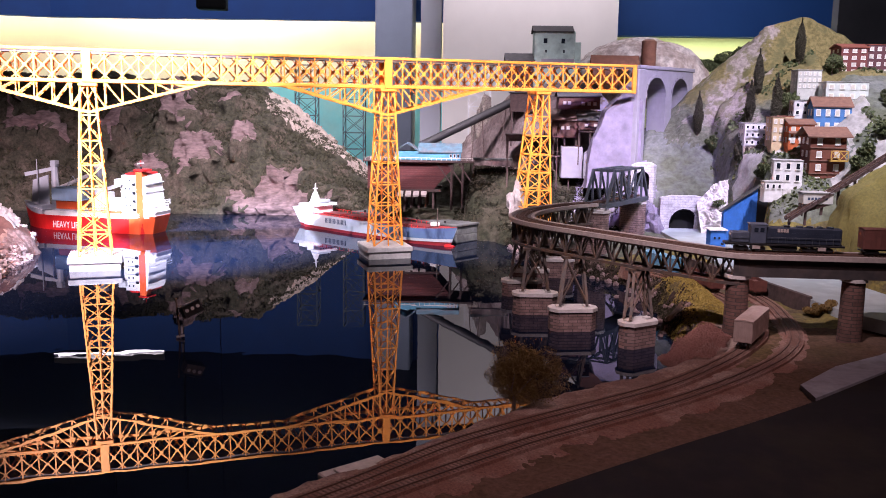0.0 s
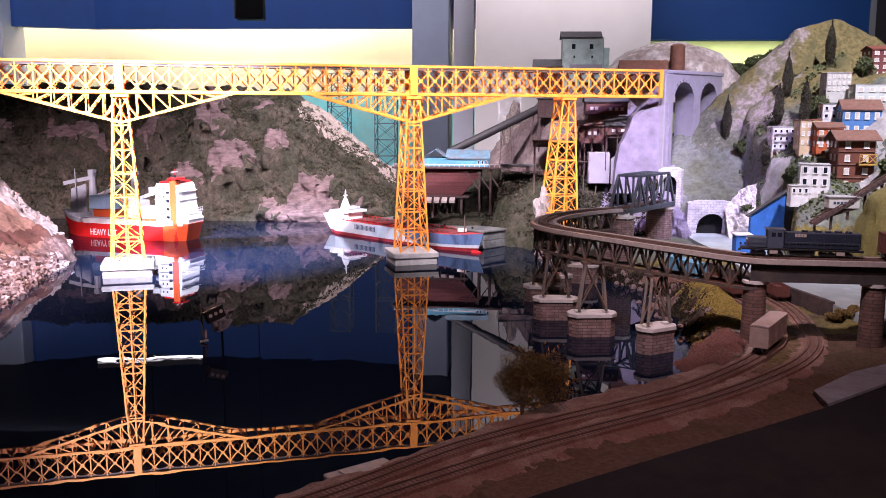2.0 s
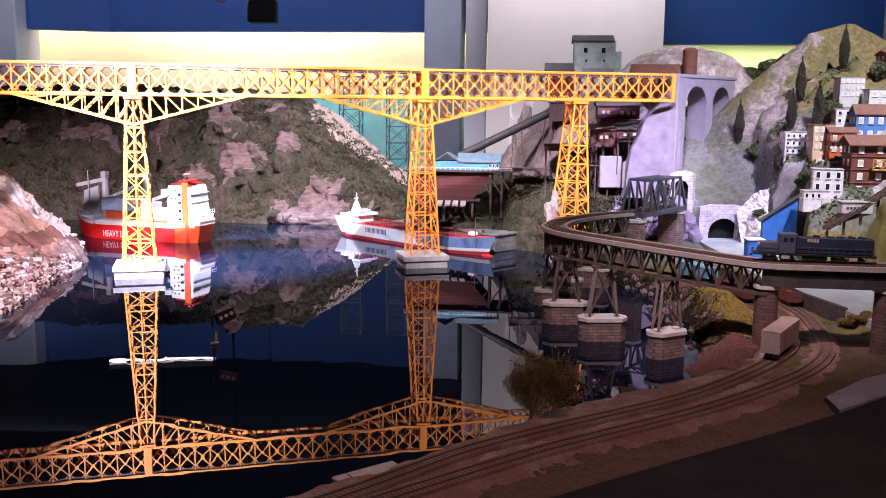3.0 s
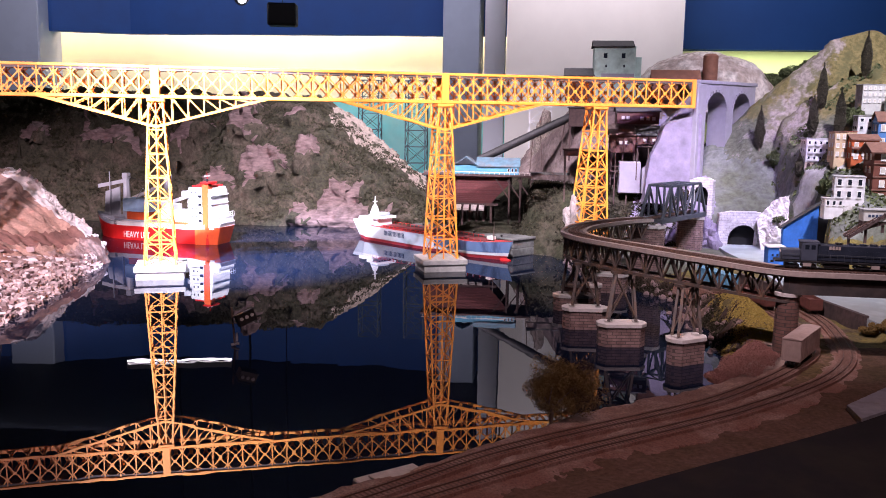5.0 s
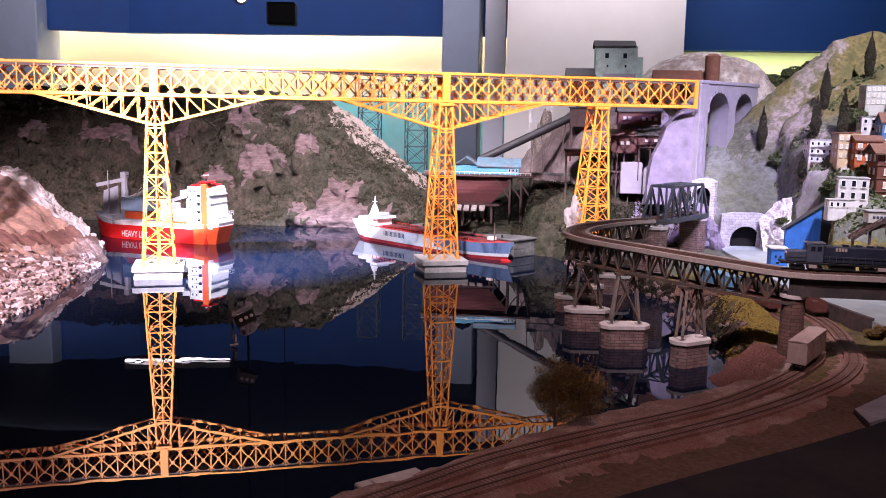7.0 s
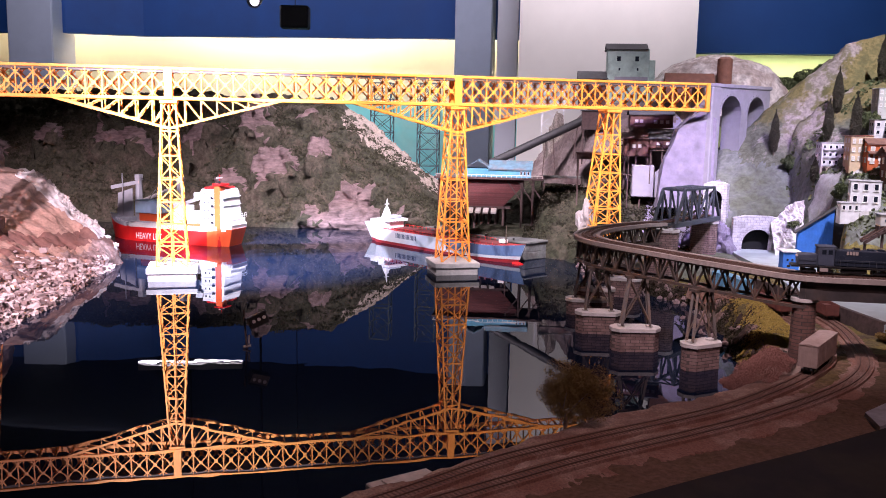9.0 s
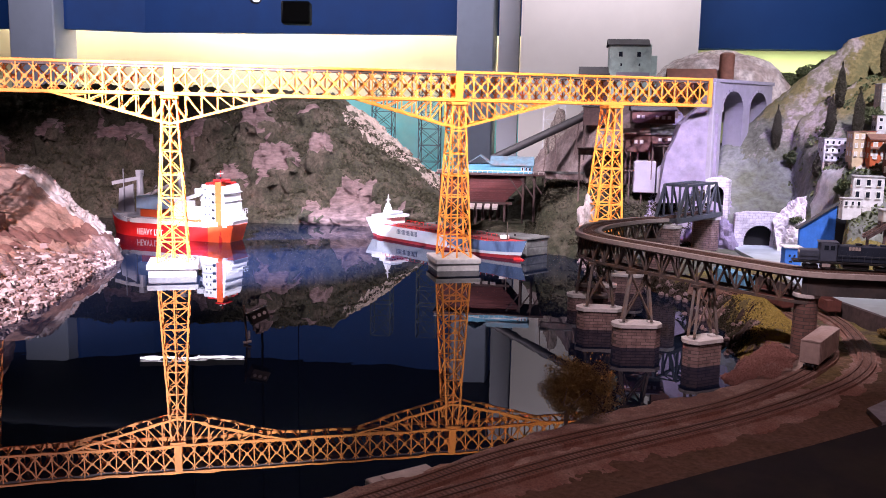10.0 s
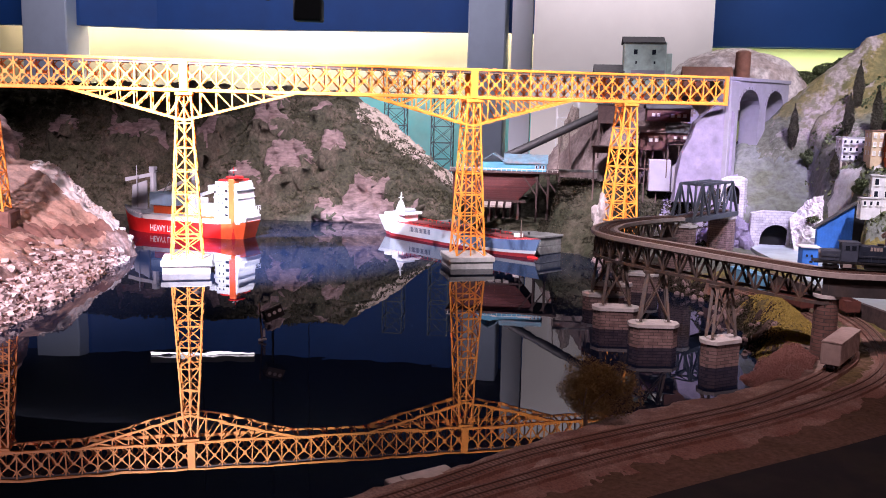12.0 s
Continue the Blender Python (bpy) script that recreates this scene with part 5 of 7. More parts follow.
def window(parent, x, y, z, w, h, facing="y", glass="glass_dark", frame_mat="window_pale", depth=0.0016):
    """A framed window proud of a wall at (x, y); facing '-y' or '-x' walls of a building."""
    def put(a0, a1, z0, z1, d0, d1):
        return box(B(), a0, y + d0, z0, a1, y + d1, z1) if facing == "y" else box(B(), x + d0, a0, z0, x + d1, a1, z1)
    c = x if facing == "y" else y
    bm = put(c - w / 2, c + w / 2, z, z + h, -depth, 0.0002)
    win = part("window", bm, M[frame_mat], parent)
    part("pane", put(c - w * 0.36, c + w * 0.36, z + h * 0.1, z + h * 0.9, -depth - 0.0005, -depth + 0.0003), M[glass], win)
    return win


def loading_dock():
    d = thing("ore_loading_dock", "dark red timber ore bin on posts with blue sheds", "loading dock")
    y0, y1 = 3.99, 4.18
    # bin with a hopper bottom
    bm = prism(B(), [(-0.362, 0.178), (-0.362, 0.292), (-0.02, 0.292), (-0.02, 0.255), (-0.09, 0.178)], y0, y1, "y")
    body = part("ore_bin", bm, M["silo_red"], d, "dark red boarded ore bin")
    for i in range(14):
        z = 0.181 + i * 0.0079
        x1 = min(-0.021, -0.088 + (z - 0.178) * 0.88)
        part("board", box(B(), -0.361, y0 - 0.003, z, x1, y0 + 0.001, z + 0.0068), M["silo_board"], body)
    part("bin_floor", box(B(), -0.378, 3.965, 0.290, 0.086, 4.2, 0.298, 0.001), M["timber_dark"], d, "dark projecting top platform")
    for i in range(22):
        x = -0.37 + i * 0.0208
        part("rail_post", box(B(), x, 3.967, 0.298, x + 0.002, 3.969, 0.308), M["window_pale"], d)
    part("hand_rail", box(B(), -0.375, 3.9672, 0.307, 0.08, 3.9692, 0.3095), M["window_pale"], d)
    for i in range(9):
        x = -0.33 + i * 0.03
        for y in (4.0, 4.09, 4.17):
            part("post", box(B(), x - 0.0045, y - 0.0045, 0.055, x + 0.0045, y + 0.0045, 0.18), M["timber_dark"], d)
    for y in (3.995, 4.175):
        part("sill_beam", box(B(), -0.35, y - 0.006, 0.168, -0.06, y + 0.006, 0.178), M["timber_dark"], d)
        part("sill_beam", box(B(), -0.35, y - 0.006, 0.055, -0.06, y + 0.006, 0.065), M["timber_dark"], d)
    for i in range(4):
        x = -0.235 + i * 0.032
        part("chute", prism(B(), [(3.955, 0.150), (3.992, 0.165), (3.992, 0.172), (3.955, 0.158)], x, x + 0.022, "x"), M["kerb"], d, "pale timber loading chute")
    for x in (-0.015, 0.03, 0.075):
        for y in (3.98, 4.15):
            part("tall_post", box(B(), x - 0.004, y - 0.004, 0.05, x + 0.004, y + 0.004, 0.292), M["timber_dark"], d)
        part("knee_brace", beam(B(), (x, 3.98, 0.2), (x - 0.06, 3.98, 0.285), 0.005), M["timber_dark"], d)
    # sheds on the platform
    sh = part("blue_shed", box(B(), -0.25, 4.0, 0.298, 0.02, 4.1, 0.332, 0.001), M["shed_blue"], d, "low blue shed")
    gable(sh, -0.25, -0.15, 4.0, 4.1, 0.332, 0.365, 0.006, M["roof_blue"], "y")
    gable(sh, -0.15, 0.02, 4.0, 4.1, 0.332, 0.362, 0.006, M["roof_blue"], "x")
    for x in (-0.02, -0.005, 0.01):
        window(sh, x, 4.0, 0.309, 0.009, 0.014)
    for i in range(14):
        x = -0.25 + i * 0.02
        part("batten", box(B(), x, 3.9985, 0.299, x + 0.0015, 4.0, 0.332), M["shed_blue"], sh)


loading_dock()


def conveyor():
    c = thing("conveyor", "dark tubular conveyor sloping up to the mine", "conveyor")
    a, b = Vector((-0.15, 4.08, 0.352)), Vector((0.24, 4.06, 0.545))
    part("tube", rod(B(), a, b, 0.017, 0.017, 20), M["pipe"], c)
    for k in (0.0, 0.2, 0.4, 0.6, 0.8, 1.0):
        p = a + (b - a) * k
        q = p + (b - a).normalized() * 0.004
        part("joint_ring", rod(B(), p, q, 0.0185, 0.0185, 20), M["pipe"], c)
    for k in (0.62, 0.95):
        p = a + (b - a) * k
        for s in (-0.015, 0.015):
            part("support_leg", beam(B(), p + Vector((s, 0, -0.01)), (p.x + s * 2, p.y, on_land(p.x, p.y) - 0.01), 0.004), M["timber_dark"], c)


conveyor()


def mine_tower():
    g = thing("mine_headhouse", "pale green mine headhouse with dark gable roof", "building")
    y0, y1 = 4.29, 4.42
    body = part("tower", box(B(), 0.328, y0, 0.52, 0.505, y1, 0.845, 0.002), M["tower_green"], g)
    gable(body, 0.328, 0.49, y0, y1, 0.843, 0.868, 0.008, M["roof_dark"], "x")
    part("side_bay", box(B(), 0.506, y0 + 0.02, 0.52, 0.532, y1, 0.80, 0.002), M["tower_green"], body)
    part("base_band", box(B(), 0.36, y0 - 0.002, 0.70, 0.50, y0, 0.727), M["lilac_wall"], body, "pale lower wall panel")
    for x in (0.375, 0.452):
        window(body, x, y0, 0.790, 0.022, 0.026, frame_mat="tower_green")
        window(body, x + 0.004, y0, 0.752, 0.010, 0.014, frame_mat="tower_green")
    annex = part("annex", box(B(), 0.21, y0, 0.6, 0.327, y1, 0.72, 0.002), M["mine_wood"], g, "dark brown annex")
    gable(annex, 0.21, 0.325, y0, y1, 0.718, 0.748, 0.008, M["roof_dark"], "x")


mine_tower()


def mine_shed(name, label, x0, x1, y0, y1, z0, z1, roof_z, mat, roof, windows=(), win=(0.014, 0.014), legs=0.0, ridge="x"):
    s = thing(name, label, "building", group="mine buildings")
    body = part("wall", box(B(), x0, y0, z0, x1, y1, z1, 0.0015), mat, s)
    if roof_z > z1:
        gable(s, x0, x1, y0, y1, z1, roof_z, 0.007, roof, ridge)
    else:
        part("roof", box(B(), x0 - 0.005, y0 - 0.005, z1, x1 + 0.005, y1 + 0.005, z1 + 0.005, 0.001), roof, s)
    for x, z in windows:
        window(body, x, y0, z, win[0], win[1], glass="window_pale", frame_mat="lilac_wall")
    n = max(2, int((x1 - x0) / 0.02))
    for i in range(n + 1):
        x = x0 + (x1 - x0) * i / n
        part("batten", box(B(), x - 0.001, y0 - 0.0012, z0, x + 0.001, y0 + 0.0004, z1), mat, body)
    if legs:
        for x in (x0 + 0.006, (x0 + x1) / 2, x1 - 0.006):
            for y in (y0 + 0.006, y1 - 0.006):
                part("stilt", box(B(), x - 0.003, y - 0.003, legs, x + 0.003, y + 0.003, z0), M["timber_dark"], s)
    return s


# panes in the plain pale window colour
mine_shed("mine_shed", "long dark brown boarded mine shed with pale windows", 0.402, 0.562, 3.86, 3.97, 0.515, 0.565, 0.585, M["mine_wood"], M["roof_dark"],
          [(0.425, 0.532), (0.443, 0.532), (0.497, 0.530), (0.52, 0.530), (0.542, 0.530)])
mine_shed("mine_shed", "dark brown mine cabin with gable roof and windows", 0.475, 0.585, 3.80, 3.87, 0.435, 0.478, 0.506, M["mine_wood"], M["roof_dark"],
          [(0.505, 0.447), (0.54, 0.447), (0.56, 0.447)], legs=0.30)
mine_shed("mine_shed", "dark timber loading shed under a lean roof", 0.375, 0.475, 3.81, 3.87, 0.405, 0.475, 0.492, M["mine_wood"], M["roof_rust"], [(0.415, 0.437), (0.437, 0.437)], legs=0.28)
mine_shed("ore_hopper", "long dark ore platform on stilts", 0.20, 0.372, 3.83, 3.92, 0.388, 0.410, 0.3, M["timber_dark"], M["timber_dark"], legs=0.16)
mine_shed("mine_shed", "dark shed at the head of the conveyor", 0.22, 0.34, 4.02, 4.12, 0.50, 0.575, 0.5, M["timber_dark"], M["roof_dark"], legs=0.36)
p = thing("plaster_block", "pale plastered retaining block below the mine", "retaining wall")
part("block", box(B(), 0.412, 3.79, 0.25, 0.494, 3.85, 0.372, 0.003), M["lilac_wall"], p)
part("wing_wall", prism(B(), [(0.50, 0.25), (0.50, 0.345), (0.535, 0.372), (0.56, 0.372), (0.56, 0.25)], 3.80, 3.83, "y"), M["lilac_wall"], p)


def mine_gallery():
    """Open timber decks that climb the slope in front of the sheds."""
    g = thing("mine_gallery", "dark timber gallery of posts, rails and decks below the sheds", "gallery")
    for x0, x1, y, z in ((0.30, 0.47, 3.80, 0.335), (0.345, 0.40, 3.81, 0.447), (0.475, 0.585, 3.785, 0.432)):
        part("deck", box(B(), x0, y, z - 0.004, x1, y + 0.05, z, 0.001), M["timber_dark"], g)
        n = max(2, int((x1 - x0) / 0.022))
        for i in range(n + 1):
            x = x0 + 0.002 + (x1 - x0 - 0.004) * i / n
            part("rail_post", box(B(), x - 0.0012, y, z, x + 0.0012, y + 0.0024, z + 0.017), M["timber_dark"], g)
            if i % 2 == 0:
                part("stilt", box(B(), x - 0.002, y + 0.004, z - 0.13, x + 0.002, y + 0.008, z - 0.004), M["timber_dark"], g)
        part("hand_rail", box(B(), x0, y - 0.0005, z + 0.016, x1, y + 0.002, z + 0.0185), M["timber_dark"], g)
    for a, b in (((0.30, 3.815, 0.335), (0.385, 3.815, 0.29)), ((0.385, 3.806, 0.40), (0.325, 3.806, 0.335))):
        part("brace", beam(B(), a, b, 0.004), M["timber_dark"], g)


mine_gallery()
w = thing("retaining_wall", "pale grey stone retaining wall at the foot of the mine", "wall")
part("wall", box(B(), 0.075, 3.84, 0.29, 0.222, 3.862, 0.312, 0.002), M["mine_slope"], w)
part("coping", box(B(), 0.072, 3.836, 0.312, 0.225, 3.866, 0.320, 0.001), M["quay_stone"], w)
b = thing("plaster_buttress", "pale plastered slope beside the viaduct abutment, tinted like its violet light", "buttress")
bm = prism(B(), [(0.50, 0.22), (0.511, 0.345), (0.522, 0.405), (0.547, 0.452), (0.566, 0.515), (0.62, 0.572), (0.655, 0.585), (0.70, 0.55), (0.70, 0.22)], 3.705, 3.80, "y")
bmesh.ops.subdivide_edges(bm, edges=[e for e in bm.edges if abs(e.verts[0].co.y - e.verts[1].co.y) < 0.001], cuts=3)
for v in bm.verts:
    v.co += Vector((noise.noise(v.co * 18), noise.noise(v.co * 18 + Vector((5, 0, 0))), noise.noise(v.co * 18 + Vector((0, 5, 0))))) * 0.006
part("slope", bm, M["lilac"], b)


def lattice_tower(x, y, z0, z1, half, mat, label):
    t = thing("lattice_tower", label, "tower", Matrix.Translation((x, y, 0)), "lattice towers")
    n = max(3, int((z1 - z0) / (half * 1.5)))
    for sx in (-1, 1):
        for sy in (-1, 1):
            part("leg", box(B(), sx * half - 0.0025, sy * half - 0.0025, z0, sx * half + 0.0025, sy * half + 0.0025, z1), mat, t)
    for i in range(n):
        a, b = z0 + (z1 - z0) * i / n, z0 + (z1 - z0) * (i + 1) / n
        for sy in (-half, half):
            part("cross_brace", beam(beam(B(), (-half, sy, a), (half, sy, b), 0.0028), (half, sy, a), (-half, sy, b), 0.0028), mat, t)
            part("strut", beam(B(), (-half, sy, b), (half, sy, b), 0.003), mat, t)
        for sx in (-half, half):
            part("strut", beam(B(), (sx, -half, b), (sx, half, b), 0.003), mat, t)
            part("brace", beam(B(), (sx, -half, a), (sx, half, b), 0.0028), mat, t)


for x, y in ((-0.84, 5.25), (-0.58, 5.25)):
    lattice_tower(x, y, 0.0, 0.72, 0.055, M["lattice_dark"], "dark blue lattice tower behind the ridge")
for x, y in ((0.10, 5.0), (0.40, 5.0)):
    lattice_tower(x, y, 0.1, 0.68, 0.055, M["lattice_pale"], "pale grey lattice tower behind the mine")

# ---- town on the slope ----
for key, col in (("h_white", (0.66, 0.65, 0.66)), ("h_cream", (0.6, 0.45, 0.28)), ("h_orange", (0.55, 0.12, 0.035)), ("h_blue", (0.07, 0.2, 0.46)), ("h_brown", (0.16, 0.05, 0.03)),
                 ("h_grey", (0.5, 0.5, 0.47)), ("h_pale", (0.55, 0.6, 0.56)), ("h_red", (0.17, 0.045, 0.042)), ("h_maroon", (0.11, 0.04, 0.048)), ("h_beige", (0.45, 0.37, 0.31)), ("h_shed", (0.03, 0.16, 0.55))):
    M[key] = material(key.replace("h_", "") + "_house_paint", col, 0.8, vary=0.14, scale=60, other=tuple(0.78 * c for c in col), other_scale=18, other_at=(0.5, 0.75))
M["r_brown"] = material("brown_house_roof", (0.2, 0.1, 0.07), 0.85, vary=0.25, scale=90)
M["r_red"] = material("red_house_roof", (0.24, 0.07, 0.045), 0.85, vary=0.25, scale=90)
M["r_grey"] = material("grey_house_roof", (0.33, 0.33, 0.33), 0.85, vary=0.2, scale=90)
M["gold_wood"] = material("golden_timber", (0.55, 0.33, 0.06), 0.7, vary=0.2, scale=90)
M["win_warm"] = material("curtained_window", (0.62, 0.58, 0.5), 0.4, vary=0.2, scale=80)


def house(label, x0, x1, z0, z1, y, mat, roof, cols, rows, deep=0.08, pitch=0.0, turn=0.0, glass="win_warm", name="house", win=None, sides=True, over=0.005):
    """A model house with framed windows on front and sides; pitch is the roof's height, 0 for a flat roof with a parapet."""
    at = Matrix.Translation(((x0 + x1) / 2, y, 0)) @ Matrix.Rotation(radians(turn), 4, "Z")
    w, h = (x1 - x0) / 2, z1 - z0
    s = thing(name, label, "house", at, "town houses")
    body = part("wall", box(B(), -w, 0, z0 - 0.035, w, deep, z1, 0.001), M[mat], s)
    if pitch:
        gable(s, -w, w, 0, deep, z1, z1 + pitch, over, M[roof], "x")
        part("gable_wall", prism(B(), [(0.001, z1 - 0.001), (deep / 2, z1 + pitch - 0.001), (deep - 0.001, z1 - 0.001)], -w + 0.001, w - 0.001, "x"), M[mat], s)
    else:
        part("roof", box(B(), -w - 0.002, -0.002, z1, w + 0.002, deep + 0.002, z1 + 0.003, 0.0008), M[roof], s)
    ww, wh = win or (2 * w / cols * 0.5, h / rows * 0.5)
    for r in range(rows):
        z = z0 + h / rows * (r + 0.28)
        for c in range(cols):
            x = -w + 2 * w / cols * (c + 0.5)
            wn = window(body, x, 0, z, ww, wh, glass=glass, frame_mat="ship_white")
            part("sill", box(B(), x - ww * 0.58, -0.003, z - 0.0014, x + ww * 0.58, 0.0003, z), M["ship_white"], wn)
        if sides:
            for y_ in (deep * 0.3, deep * 0.7):
                for sx in (-1, 1):
                    bm = box(B(), sx * w - 0.0014, y_ - ww * 0.4, z, sx * w + 0.0014, y_ + ww * 0.4, z + wh)
                    wn = part("window", bm, M["ship_white"], body)
                    part("pane", box(B(), sx * w - 0.0018, y_ - ww * 0.28, z + wh * 0.1, sx * w + 0.0018, y_ + ww * 0.28, z + wh * 0.9), M[glass], wn)
    return s


def town():
    a = house("white four storey apartment house with balconies and arcade", 0.997, 1.091, 0.402, 0.478, 3.42, "h_white", "r_grey", 5, 3, glass="glass_dark", deep=0.07)
    for r in range(3):
        z = 0.402 + 0.0253 * r + 0.003
        for c in range(4):
            x = -0.033 + 0.022 * c
            b = part("balcony", box(B(), x - 0.008, -0.007, z, x + 0.008, 0, z + 0.0016), M["h_white"], a)
            part("balcony_rail", box(B(), x - 0.008, -0.007, z + 0.001, x + 0.008, -0.0062, z + 0.007), M["h_white"], b)
    # the arches are not cut: dark plates paint the shade inside them
    for c in range(5):
        x = -0.036 + 0.018 * c
        bm = rod(B(), (x, -0.0012, 0.392), (x, 0.001, 0.392), 0.0062, 0.0062, 16)
        box(bm, x - 0.0062, -0.0012, 0.376, x + 0.0062, 0.001, 0.392)
        part("arch_opening", bm, M["timber_dark"], a, "dark plate for the shade inside an arcade arch")
    part("arcade_wall", box(B(), -0.0485, -0.0008, 0.374, 0.0485, 0.001, 0.401), M["h_beige"], a, "sandy arcade wall")
    house("narrow tan house beside the orange house", 1.054, 1.092, 0.42, 0.503, 3.31, "h_cream", "r_brown", 2, 3, deep=0.07)
    house("cream house with pitched roof behind the orange one", 1.092, 1.125, 0.44, 0.505, 3.32, "h_cream", "r_red", 1, 2, deep=0.06)
    o = house("bright orange two storey house with white shutters", 1.095, 1.178, 0.412, 0.482, 3.27, "h_orange", "r_brown", 3, 2, deep=0.07, pitch=0.014)
    part("veranda_roof", prism(B(), [(-0.012, 0.452), (0.001, 0.458), (0.001, 0.461), (-0.012, 0.455)], -0.043, 0.043, "x"), M["r_brown"], o)
    for i in range(6):
        x = -0.038 + i * 0.0152
        part("shutter", box(B(), x - 0.003, -0.0022, 0.430, x + 0.003, -0.0004, 0.450), M["ship_white"], o)
    house("blue two storey house with brown pitched roof", 1.183, 1.302, 0.455, 0.541, 3.30, "h_blue", "r_brown", 4, 2, deep=0.09, pitch=0.028, turn=-6)
    br = house("tall dark brown timber house with golden balcony", 1.117, 1.227, 0.292, 0.452, 3.13, "h_brown", "r_brown", 2, 4, deep=0.09, pitch=0.022, win=(0.016, 0.02), over=0.014)
    for z in (0.372, 0.332, 0.412):
        part("floor_band", box(B(), -0.057, -0.003, z, 0.057, 0.0, z + 0.003), M["r_brown"], br)
    bal = part("balcony", box(B(), 0.002, -0.02, 0.372, 0.056, 0.0, 0.376), M["gold_wood"], br, "golden timber balcony with crossed braces")
    for x in (0.003, 0.029, 0.055):
        part("post", box(B(), x - 0.001, -0.02, 0.376, x + 0.001, -0.018, 0.405), M["gold_wood"], bal)
    for a0, a1 in ((0.003, 0.029), (0.029, 0.055)):
        part("cross_brace", beam(beam(B(), (a0, -0.019, 0.377), (a1, -0.019, 0.403), 0.002), (a1, -0.019, 0.377), (a0, -0.019, 0.403), 0.002), M["gold_wood"], bal)
    part("rail", box(B(), 0.002, -0.0205, 0.403, 0.056, -0.0175, 0.406), M["gold_wood"], bal)
    house("small white house with dark windows", 0.99, 1.075, 0.303, 0.374, 3.07, "h_white", "r_grey", 3, 2, glass="glass_dark", deep=0.07, turn=-12, win=(0.014, 0.021))
    house("low white annex with dark windows", 0.954, 1.007, 0.285, 0.311, 3.035, "h_white", "r_grey", 3, 1, glass="glass_dark", deep=0.04, win=(0.009, 0.014))
    house("long white house on the terrace", 1.239, 1.376, 0.56, 0.620, 3.36, "h_pale", "r_grey", 4, 2, deep=0.08, turn=-4)
    g = house("grey four storey block on stilts with white windows", 1.177, 1.258, 0.597, 0.661, 3.46, "h_grey", "r_grey", 5, 3, deep=0.07)
    house("small white house under the grey block", 1.147, 1.221, 0.505, 0.556, 3.39, "h_white", "r_grey", 3, 2, deep=0.05, glass="glass_dark")
    house("dark red three storey brick building", 1.391, 1.487, 0.655, 0.752, 3.65, "h_red", "r_red", 3, 4, deep=0.1, pitch=0.012)
    house("maroon three storey brick building", 1.49, 1.60, 0.655, 0.762, 3.66, "h_maroon", "r_red", 4, 4, deep=0.1)
    house("beige terrace house with flat roof", 1.325, 1.43, 0.468, 0.527, 3.33, "h_beige", "r_brown", 4, 2, deep=0.08)
    house("pale house beside the stairs of the town", 1.44, 1.52, 0.5, 0.575, 3.35, "h_beige", "r_grey", 3, 3, deep=0.08)


town()


# ---- blue shed and hut by the track ----
def blue_shed():
    s = thing("blue_shed", "bright blue shed with steep single pitch roof", "shed")
    bm = prism(B(), [(0.893, 0.10), (0.893, 0.200), (1.0, 0.274), (1.0, 0.10)], 3.24, 3.258, "y")
    part("wall", bm, M["h_shed"], s)
    part("roof", prism(B(), [(0.883, 0.194), (1.006, 0.279), (1.006, 0.2825), (0.883, 0.1975)], 3.232, 3.262, "y"), M["roof_dark"], s)
    part("side_wall", prism(B(), [(1.0005, 0.10), (1.0005, 0.272), (1.046, 0.268), (1.046, 0.10)], 3.242, 3.258, "y"), M["black"], s, "black lean-to side")
    for i in range(12):
        x = 0.895 + i * 0.009
        part("batten", box(B(), x, 3.2388, 0.10, x + 0.001, 3.2401, 0.199 + (x - 0.893) * 0.69), M["h_shed"], s)
    h = thing("blue_hut", "small blue flat roofed hut beside the tracks", "hut")
    body = part("wall", box(B(), 0.805, 3.05, 0.09, 0.853, 3.1, 0.158, 0.001), M["h_shed"], h)
    part("roof", box(B(), 0.801, 3.045, 0.158, 0.857, 3.105, 0.162, 0.001), M["h_white"], h)
    for x in (0.818, 0.832):
        window(body, x, 3.05, 0.131, 0.008, 0.009, frame_mat="h_shed")


blue_shed()


# ---- tunnel portals ----
M["portal"] = brick_material("whitewashed_blocks", (0.62, 0.6, 0.63), (0.54, 0.52, 0.55), (0.4, 0.38, 0.4), 0.02, 0.009)
# near black: the darkness of the tunnel is put into this colour
M["tunnel_dark"] = material("tunnel_darkness", (0.004, 0.004, 0.0045), 0.95, vary=0.3, scale=50)


